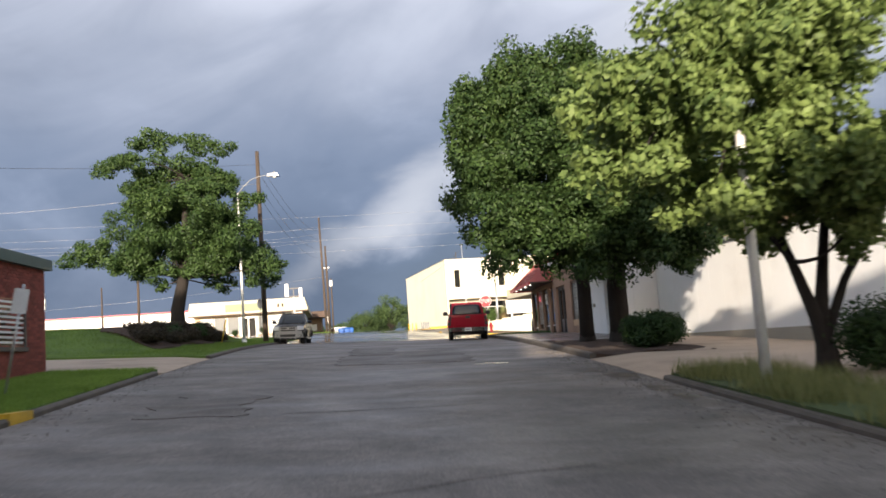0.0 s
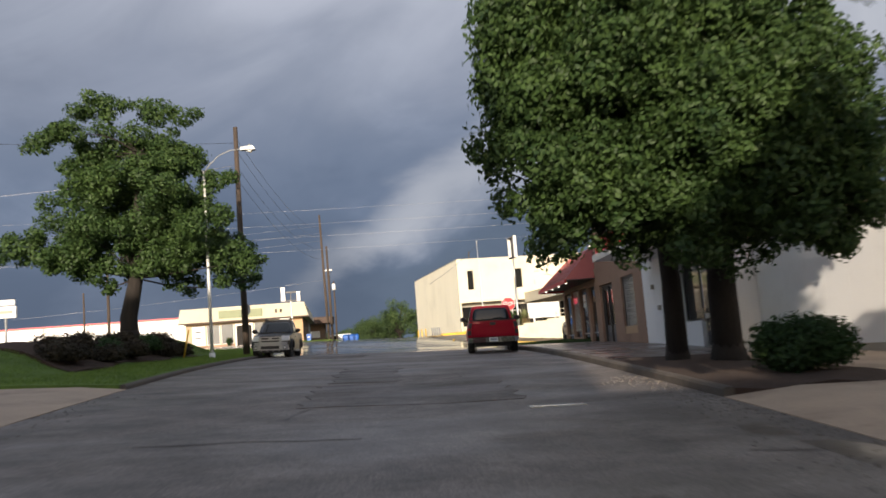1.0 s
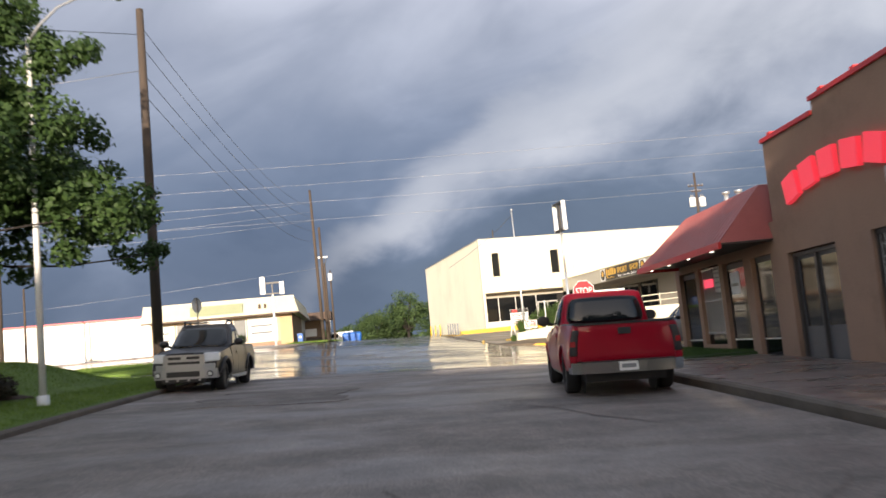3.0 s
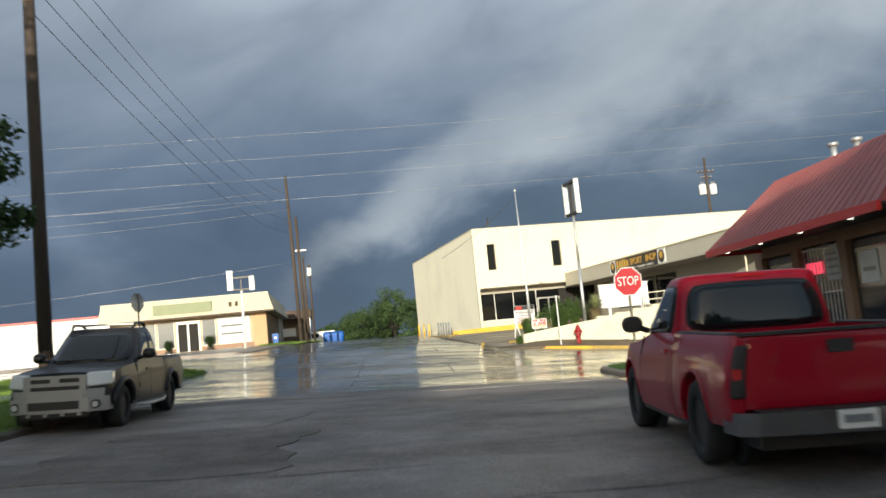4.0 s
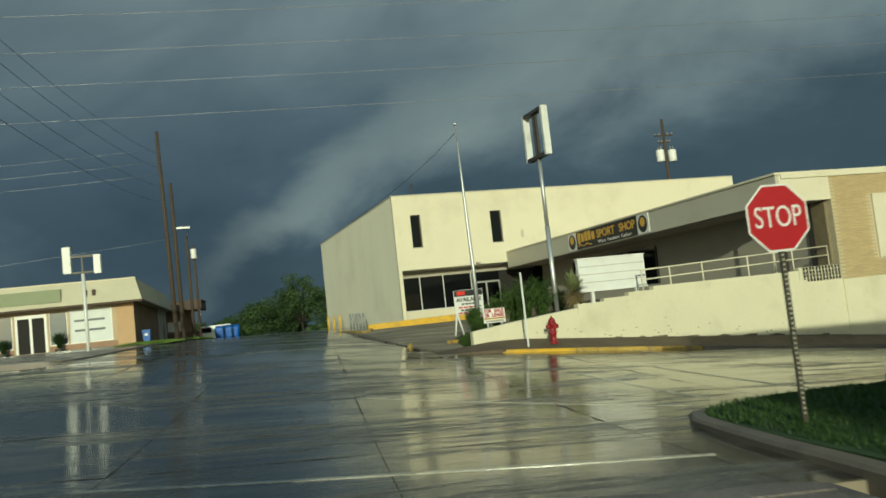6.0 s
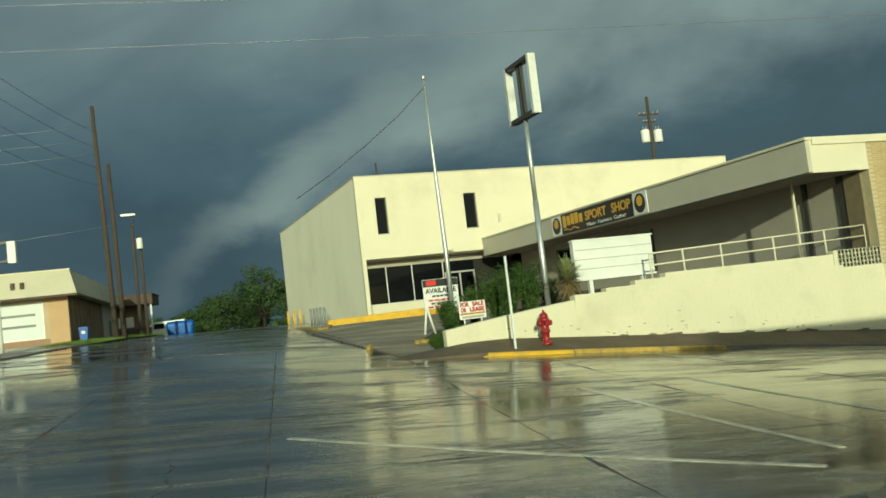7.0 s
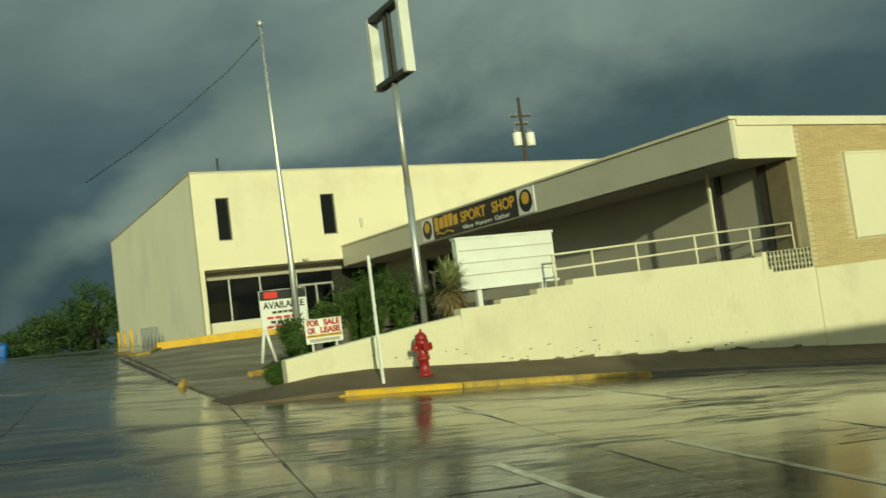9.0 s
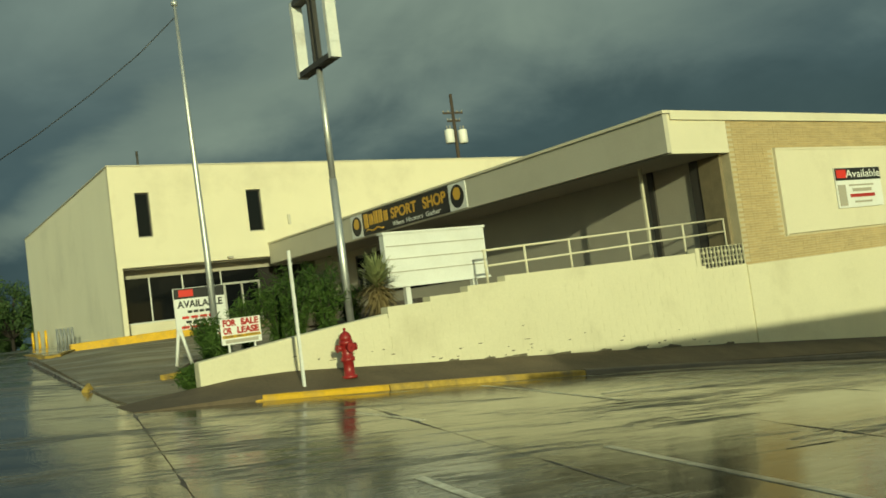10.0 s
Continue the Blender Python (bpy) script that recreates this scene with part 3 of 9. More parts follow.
def mesh_of(name, bm, material):
    me = bpy.data.meshes.new(name)
    bm.normal_update()
    bm.to_mesh(me)
    bm.free()
    me.materials.append(material)
    return me


def part(name, bm, material, parent, label=""):
    """Links a bmesh as one mesh object under a thing or a part."""
    ob = new(name, mesh_of(name, bm, material))
    ob.parent = parent
    if label:
        ob["label"] = label
    return ob


def single(name, bm, material, label, category, kind="", group="", m=None):
    """A thing that is one mesh."""
    ob = new(name, mesh_of(name, bm, material))
    if m is not None:
        ob.matrix_world = m
    return tagged(ob, label, category, group, kind)


def thing(name, label, category, m=None, group="", kind=""):
    ob = new(name)
    ob.empty_display_size = 0.2
    if m is not None:
        ob.matrix_world = m
    return tagged(ob, label, category, group, kind)


def pbox(name, x0, x1, y0, y1, z0, z1, material, parent, bev=0.0, label="", m=None):
    bm = bmesh.new()
    box(bm, min(x0, x1), max(x0, x1), min(y0, y1), max(y0, y1), min(z0, z1), max(z0, z1), m)
    if bev:
        bevel(bm, bev, 1)
    return part(name, bm, material, parent, label)


def one_word(name, text, size, material, parent, m, label="", thick=0.004, width=None, bold=0.0):
    """Lettering as a thin mesh, in the local xy plane of m, centred."""
    cu = bpy.data.curves.new(name, "FONT")
    cu.body, cu.size, cu.extrude, cu.align_x, cu.align_y = text, size, thick, "CENTER", "CENTER"
    cu.offset = bold
    tmp = bpy.data.objects.new(name, cu)
    me = bpy.data.meshes.new_from_object(tmp)
    bpy.data.objects.remove(tmp)
    bpy.data.curves.remove(cu)
    if width:
        xs = [v.co.x for v in me.vertices]
        k = width / max(1e-6, max(xs) - min(xs))
        for v in me.vertices:
            v.co.x *= k
    me.materials.clear()
    me.materials.append(material)
    ob = new(name, me)
    ob.parent = parent
    ob.matrix_basis = m
    if label:
        ob["label"] = label
    return ob


def words(name, text, size, material, parent, m, label="", thick=0.004, width=None, bold=0.0):
    """A line of lettering, each word a mesh of its own, fitted to the width."""
    parts = text.split()
    full = width or 0.62 * size * len(text)
    cell = full / len(text)
    at, ob = -full / 2, None
    for w in parts:
        n = len(w) * cell
        ob = one_word(name, w, size, material, parent, m @ Matrix.Translation((at + n / 2, 0, 0)), label, thick, n * 0.97, bold)
        at += n + cell
    return ob


def facing(x, y, z, rz=0.0):
    """A frame whose xy plane stands upright and faces -y, turned by rz degrees."""
    return pose(x, y, z, 90, 0, rz)


# ---- the lie of the land ----
KY = [-400, -60, 0, 10, 22, 34, 45, 53, 60, 68, 75, 95, 112, 125, 150, 220, 600]
KZ = [-8, -4.9, -2.1, -1.65, -1.0, -0.47, -0.17, -0.07, 0.02, 0.46, 0.93, 1.50, 1.80, 1.90, 1.4, -2.5, -12]


def gz(x, y):
    """Height of the roadway and land."""
    x, y = np.asarray(x, float), np.asarray(y, float)
    zc = sum(np.interp(y + d, KY, KZ) for d in (-4, -2, 0, 2, 4)) / 5
    xl = np.clip(x, -60, 60)
    right = np.interp(y, [55, 76, 100, 130], [0.03, 0.086, 0.05, 0.0])
    left = np.interp(y, [60, 90], [0.045, 0.03])
    dr = np.minimum(xl + 3, 28)
    fall = np.where(xl > -3, -right * dr - np.maximum(0, right - 0.03) * 0.015 * dr * dr, left * np.minimum(-(xl + 3), 14))
    return zc + fall


def g1(x, y):
    return float(gz(x, y))


def sheet(fxy, ns, nt, off, th=0.25):
    """A solid sheet over the land: fxy(s, t) gives x and y for s, t in 0..1; off lifts it (a number or a function of x, y)."""
    bm = bmesh.new()
    rows = []
    for j in range(nt + 1):
        row = []
        for i in range(ns + 1):
            x, y = fxy(i / ns, j / nt)
            o = off(x, y) if callable(off) else off
            row.append(bm.verts.new((x, y, g1(x, y) + o)))
        rows.append(row)
    for j in range(nt):
        for i in range(ns):
            f = bm.faces.new((rows[j][i], rows[j][i + 1], rows[j + 1][i + 1], rows[j + 1][i]))
            f.smooth = True
    rim = [*rows[0], *[r[-1] for r in rows[1:]], *rows[-1][-2::-1], *[r[0] for r in rows[-2:0:-1]]]
    rim = [bm.verts.new(v.co) for v in rim]
    low = [bm.verts.new(v.co - Vector((0, 0, th))) for v in rim]
    for i in range(len(rim)):
        k = (i + 1) % len(rim)
        bm.faces.new((rim[i], low[i], low[k], rim[k]))
    return bm


def strip(pts, w, off, th=0.3, side=1, bev=True):
    """A kerb along a line of points, w wide to one side."""
    bm = bmesh.new()
    P = [Vector((p[0], p[1], 0)) for p in pts]
    secs = []
    for i, p in enumerate(P):
        d = (P[min(i + 1, len(P) - 1)] - P[max(i - 1, 0)]).normalized()
        nrm = Vector((d.y, -d.x, 0)) * side
        z = g1(p.x, p.y)
        prof = [(0, off - th), (0, off - 0.035), (0.035, off), (w, off), (w, off - th)]
        secs.append([bm.verts.new((p.x + nrm.x * a, p.y + nrm.y * a, z + h)) for a, h in prof])
    for q, s in zip(secs, secs[1:]):
        for k in range(len(q) - 1):
            bm.faces.new((q[k], q[k + 1], s[k + 1], s[k]))
    bm.faces.new(secs[0])
    bm.faces.new(secs[-1][::-1])
    bmesh.ops.recalc_face_normals(bm, faces=bm.faces[:])
    return bm


def line(p, q, n):
    return [(p[0] + (q[0] - p[0]) * i / n, p[1] + (q[1] - p[1]) * i / n) for i in range(n + 1)]


# the frame of the block across the junction: u along the cross street, v away from it
BLOCK = pose(3.5, 102.06, 0, 0, 0, 9.5)


def uv(u, v):
    p = BLOCK @ Vector((u, v, 0))
    return p.x, p.y


def gu(u, v):
    return g1(*uv(u, v))


# ---- ground, roads, kerbs ----
XL, XR = -8.5, 1.95                     # kerb lines of the approach street


def xl(y):
    """The left kerb, which draws away a little as the street climbs."""
    return -8.5 - 0.029 * min(44.0, max(0.0, y - 12))


YE = 54.6                               # where its asphalt meets the concrete junction


def build_ground():
    n = 90
    bm = bmesh.new()
    def warp(t, half, mid):
        a = (t - 0.5) * 2
        return mid + half * (0.10 * a + 0.90 * a ** 3)
    rows = [[bm.verts.new((x, y, g1(x, y) - 0.30)) for x in [warp(i / n, 900, -4) for i in range(n + 1)]] for y in [warp(j / n, 900, 60) for j in range(n + 1)]]
    for j in range(n):
        for i in range(n):
            f = bm.faces.new((rows[j][i], rows[j][i + 1], rows[j + 1][i + 1], rows[j + 1][i]))
            f.smooth = True
    single("ground", bm, SOIL, "dark grassy earth under and around the streets", "ground", "structure")


build_ground()
single("road", sheet(lambda s, t: (xl(-60 + (YE + 60) * t) + (XR - xl(-60 + (YE + 60) * t)) * s, -60 + (YE + 60) * t), 6, 60, 0.0), ASPHALT,
       "worn grey asphalt side street, damp and patched, climbing to a junction", "road", "structure")
for nm, x0, x1, y0, y1 in (("asphalt_patch", -4.6, -0.9, 22.6, 26.8), ("asphalt_patch", -4.5, -3.0, 27.5, 33.0), ("asphalt_patch", -7.6, -4.6, 43.5, 47.5), ("asphalt_patch", -6.9, -5.4, 12.5, 15.5)):
    k = random.Random(int(y0 * 10))
    e = [k.uniform(-0.15, 0.15) for _ in range(4)]
    single(nm, sheet(lambda s, t: (x0 + (x1 - x0) * s + e[0] * math.sin(9 * t) + 0.1 * math.sin(23 * t), y0 + (y1 - y0) * t + e[1] * math.sin(7 * s)), 6, 12, 0.012, 0.03), PATCH,
           "darker rectangular repair patch in the asphalt", "road patch", "structure")
single("road_mark", sheet(lambda s, t: (-1.0 + 0.85 * s, 21.3 + 0.18 * t + 0.05 * s), 3, 1, 0.014, 0.02), WHITEPAINTMARK, "short worn white paint mark on the asphalt", "road marking", "structure")
def tongue(x):
    """Where the asphalt runs out over the concrete at the junction."""
    return float(np.interp(x, [-10, -8.5, -6, -4, -2.6, -1, 0.2, 1.9], [54.7, 55.0, 55.6, 55.95, 56.0, 55.5, 54.9, 54.65]))


single("asphalt_patch", sheet(lambda s, t: (-9.6 + 11.45 * s, YE - 0.25 + (tongue(-9.6 + 11.45 * s) + 0.05 * math.sin(60 * s) - YE + 0.25) * t), 40, 4, 0.010, 0.012), ASPHALT,
       "ragged edge of the asphalt lapping onto the concrete", "road patch", "structure")
# thin tar-filled cracks
def cracks():
    bm = bmesh.new()
    k = random.Random(5)
    for c in range(26):
        x, y = k.uniform(XL + 0.4, XR - 0.5), k.uniform(4, 52)
        a = k.choice((0.0, 1.57)) + k.uniform(-0.35, 0.35)
        w = k.uniform(0.012, 0.03)
        prev = None
        for s in range(k.randint(6, 16)):
            a += k.uniform(-0.3, 0.3)
            nx, ny = x + math.cos(a) * 0.35, y + math.sin(a) * 0.35
            if not (XL + 0.1 < nx < XR - 0.1 and ny < YE - 0.3):
                break
            px, py = -math.sin(a) * w, math.cos(a) * w
            cur = [bm.verts.new((nx + px * q, ny + py * q, g1(nx + px * q, ny + py * q) + 0.006)) for q in (-1, 1)]
            if prev:
                bm.faces.new((prev[0], prev[1], cur[1], cur[0]))
            prev, x, y = cur, nx, ny
    single("crack_sealant", bm, PATCH, "dark meandering cracks in the worn asphalt", "road crack", "stuff")
cracks()

def gutter():
    """Washed-out gravel and broken pale concrete along the kerb."""
    k = random.Random(19)
    for x, y, w, l in ((1.45, 16.4, 0.35, 1.1), (1.55, 14.2, 0.28, 0.9), (1.5, 12.2, 0.3, 1.3), (1.35, 10.4, 0.22, 0.7), (1.6, 8.8, 0.25, 0.9), (1.2, 18.2, 0.3, 0.6)):
        bm = bmesh.new()
        n = 14
        c = bm.verts.new((x, y, g1(x, y) + 0.014))
        rim = []
        for i in range(n):
            a, f = 6.283 * i / n, k.uniform(0.6, 1.15)
            px, py = x + w * f * math.cos(a), y + l * f * math.sin(a)
            rim.append(bm.verts.new((px, py, g1(px, py) + 0.003)))
        for i in range(n):
            bm.faces.new((c, rim[i], rim[(i + 1) % n]))
        single("road_patch", bm, APRON_WET, "pale broken patch of old concrete in the gutter", "road patch", "structure")
    bm = bmesh.new()
    for i in range(1500):
        x, y = 1.9 - abs(k.gauss(0, 0.55)), k.uniform(2, 26)
        if i % 3 == 0:
            x = xl(y) + abs(k.gauss(0, 0.4))
        r = k.uniform(0.008, 0.022)
        z = g1(x, y)
        t = bm.verts.new((x, y, z + r * 1.3))
        b = [bm.verts.new((x + r * math.cos(q + r * 90), y + r * math.sin(q + r * 90), z)) for q in (0, 1.6, 3.1, 4.7)]
        for q in range(4):
            bm.faces.new((t, b[q], b[(q + 1) % 4]))
    single("gravel", bm, GRAVEL, "loose washed gravel in the gutters", "gravel", "stuff")


gutter()
KERB_L = [(xl(y), y) for y in range(-40, 22)]
KERB_L2 = [(xl(y), y) for y in range(28, 54)] + [(-10.1, 55.2), (-10.9, 56.9), (-12.3, 57.9), (-14.2, 58.2), (-22, 58.0)]
single("kerb", strip(KERB_L, 0.14, 0.10, side=-1), OLDKERB, "stained low concrete kerb beside the lawn", "kerb", "structure")
single("kerb", strip(KERB_L2, 0.14, 0.11, side=-1), OLDKERB, "stained concrete kerb turning round the corner of the lawn", "kerb", "structure")
KERB_R = line((XR, -40), (XR, 15.4), 30)
KERB_R2 = line((XR, 21.4), (XR + 0.1, 48), 14)
KERB_R3 = line((XR + 0.1, 48), (XR + 0.38, 56.2), 6) + [(2.42, 57.6), (2.5, 58.4), (2.72, 58.95), (3.25, 59.3), (4.3, 59.6), (5.4, 59.85), (6.1, 60.35), (6.9, 60.9), (12, 61.1), (18, 61.4)]
single("kerb", strip(KERB_R, 0.14, 0.09), OLDKERB, "dark stained concrete kerb beside tall grass", "kerb", "structure")
single("kerb", strip(KERB_R2, 0.16, 0.15), OLDKERB, "dark damp concrete kerb along the shop pavement", "kerb", "structure")
single("kerb", strip(KERB_R3, 0.20, 0.10), KERB, "rounded concrete kerb of the corner lawn", "kerb", "structure")
# lawns and verges
def smooth01(t):
    t = min(1.0, max(0.0, t))
    return t * t * (3 - 2 * t)


def lawn_hill(x, y):
    """The lawn's height over the road: a low strip by the kerb, then a bank up to the tree."""
    along = smooth01((y - 28.5) / 5.0) * (1 - smooth01((y - 50) / 7.0))
    return 0.11 + 0.03 * min(2.0, max(0.0, xl(y) - 0.2 - x)) + 0.80 * smooth01((-11.7 - x) / 2.0) * along


single("lawn", sheet(lambda s, t: (xl(28 + 29.6 * t) - 0.16 - (0.9 if t > 0.97 else 0) - 50 * (1 - s) ** 2, 28 + 29.6 * t), 40, 24, lawn_hill), LAWN, "bright green lawn rising gently from the kerb", "lawn", "structure")
def island_x(t):
    return -10.55 - 1.3 * (2 * t - 1) ** 2 + 0.28 * math.sin(11 * t) + 0.15 * math.sin(29 * t)
single("lawn", sheet(lambda s, t: (island_x(t) - 13.2 * s, 62.75 + 6.5 * t + 0.2 * math.sin(21 * s)), 24, 24, lambda x, y: 0.012 + 0.07 * min(1.0, max(0.0, (-10.6 - x) / 1.5))), LAWN, "ragged grass island at the side of the cross street", "lawn", "structure")
single("lawn", sheet(lambda s, t: (-11.6 + (xl(-40 + 61.6 * t) - 0.16 + 11.6) * s, -40 + 61.6 * t), 4, 40, 0.11), LAWN, "strip of bright green grass beside the kerb", "lawn", "structure")
single("driveway", sheet(lambda s, t: (-40 + (xl(21.6 + 6.4 * t) + 40) * s, 21.6 + 6.4 * t), 30, 5, lambda x, y: 0.012 + 0.09 * min(1, max(0, (xl(y) - x) / 1.2))), APRON, "pale brown concrete driveway beside the brick building", "driveway", "structure")
single("parking_lot", sheet(lambda s, t: (-60 + 48.4 * s, -40 + 61.6 * t), 10, 20, 0.06), APRON, "pale concrete yard behind the brick building", "pavement", "structure")
def corner_x(y):
    return 2.6 if y < 58.2 else 2.6 + 1.5 * (1 - math.sqrt(max(0.0, 1 - ((y - 58.2) / 1.3) ** 2)))
single("lawn", sheet(lambda s, t: (corner_x(49 + 10.5 * t) + 0.02 + (16 - corner_x(49 + 10.5 * t)) * s, 49 + 10.5 * t + 0.4 * s * t), 12, 20, lambda x, y: 0.085 + 0.05 * min(2.5, max(0, x - 2.6))),
       LAWN_SHADED, "dark green clipped lawn on the street corner, darkened for shade", "lawn", "structure")
single("parking_pad", sheet(lambda s, t: (6.15 + 0.7 * (2 * t - 1) ** 4 * (1 - s) + 12 * s, 55.3 + 5.4 * t), 10, 10, 0.265, 0.3), APRON_WET, "dark damp concrete pad behind the corner lawn", "pavement", "structure")
single("verge", sheet(lambda s, t: (XR + 0.16 + 1.9 * s, -40 + 55.4 * t), 4, 30, 0.13), SOIL, "rough grass verge behind the kerb", "verge", "structure")
single("driveway", sheet(lambda s, t: (XR + 7.2 * s, 15.4 + 6.0 * t), 6, 5, lambda x, y: 0.012 + 0.12 * min(1, max(0, (x - XR) / 1.0))), APRON, "sunlit brown concrete driveway apron", "driveway", "structure")
single("yard", sheet(lambda s, t: (XR + 2.0 + 5.2 * s, -40 + 55.4 * t), 5, 30, 0.12), APRON, "brown concrete yard beside the white metal building", "pavement", "structure")
single("yard", sheet(lambda s, t: (XR + 2.8 + 4.4 * s, 21.38 + 8.4 * t), 5, 8, 0.125), APRON, "brown concrete yard at the foot of the white metal wall", "pavement", "structure")
single("planting_bed", sheet(lambda s, t: (XR + 0.16 + (3.15 + 0.25 * math.sin(9 * t)) * s, 21.4 + 8.4 * t), 6, 8, lambda x, y: 0.14 + 0.05 * math.sin(x * 3) * math.sin(y * 2)), MULCH, "leaf-strewn brown mulch bed round the trees", "planting bed", "structure")
single("planting_bed", sheet(lambda s, t: (-13.9 + 2.1 * s - 0.5 * math.sin(t * 9) * (1 - s) + 0.25 * math.sin(t * 13) * s, 32.5 + 14.0 * t), 8, 24, lambda x, y: lawn_hill(x, y) + 0.06 + 0.05 * math.sin(x * 3.1) * math.sin(y * 2.3)), MULCH, "dark brown mulch bed below the tree", "planting bed", "structure")

# ---- plain unseen blocks added to close the street behind; two shade it ----
# added to keep the low sun off the trucks and left lawn
bm = bmesh.new()
box(bm, -12.5, -6.5, -17, -13, -8, 12.6)
box(bm, -46, -12.5, -17, -13, -8, 14.3)
single("wall_south_west", bm, REDBRICK, "unseen tall brick block added to shade the parked trucks", "building", "structure")
# added; stepped tops set where sun reaches trees, road and metal wall
bm = bmesh.new()
box(bm, -14, -5.8, -22, -18, -8, 10.5)
box(bm, -5.8, -1.3, -22, -18, -8, 7.0)
box(bm, -1.3, 1.07, -22, -18, -8, 7.8)
box(bm, 1.07, 9.0, -22, -18, -8, 8.1)
# narrow box for a chimney-shaped shadow on the metal wall
box(bm, 1.72, 2.08, -20.2, -19.8, 8.1, 9.05)
single("wall_south", bm, CREAM, "unseen stepped block added to shape the low sun", "building", "structure")
bm = bmesh.new()
box(bm, 14, 40, -62, -14, -8, 7)
single("wall_south_east", bm, CREAM, "plain low block at the foot of the street", "building", "structure")

# ---- the white shop with the flat canopy ----
CZ = 2.54


def shopfront_white():
    t = thing("white_shop", "white painted shop with a flat canopy and a recessed glazed door", "shop")
    bm = bmesh.new()
    wall(bm, 32.2, 39.5, -1.2, 3.0, 6.0, 6.25, [(32.6, 35.7, -1.2, 1.95)], axis="y")
    part("wall", bm, WHITE, t, "white painted block wall")
    bm = bmesh.new()
    box(bm, 6.4, 16, 34.6, 39.5, -1.2, 2.9)
    box(bm, 6.4, 8.2, 32.65, 34.6, -1.2, 2.9)
    part("body", bm, WHITE, t)
    # recess with window and door
    w = pbox("shop_window", 6.30, 6.36, 34.25, 35.7, 0.15, 1.95, DARKFRAME, t, label="dark framed display window")
    pbox("pane", 6.28, 6.30, 34.33, 35.62, 0.22, 1.88, GLASS, w)
    pbox("base_panel", 6.2, 6.36, 34.25, 35.7, -0.9, 0.15, WHITE, t)
    d = pbox("door", 6.30, 6.37, 33.05, 34.2, -0.9, 1.95, ALU, t, label="aluminium framed glass door")
    pbox("pane", 6.27, 6.30, 33.2, 34.05, 0.35, 1.8, GLASS, d)
    pbox("pane", 6.27, 6.30, 33.2, 34.05, -0.6, 0.2, GLASS, d)
    pbox("handle", 6.2, 6.24, 34.0, 34.04, 0.1, 0.5, CHROME, d)
    bm = bmesh.new()
    prism(bm, [(4.05, CZ), (4.05, CZ + 0.15), (6.0, CZ + 0.06), (6.0, CZ - 0.12)], 1, 30.6, 38.4)
    c = part("canopy", bm, WHITE, t, "thin white sloping canopy")
    pbox("fascia", 4.0, 4.05, 30.6, 38.4, CZ - 0.03, CZ + 0.20, ALU, c)
    pbox("roof", 5.9, 16, 34.6, 39.5, 2.9, 3.15, GREYWALL, t)
    for y, z in ((37.5, 0.65), (38.1, 1.4)):
        pbox("wall_box", 5.9, 6.0, y, y + 0.14, z, z + 0.16, GREYWALL, t, label="small grey meter box")
    return t


shopfront_white()


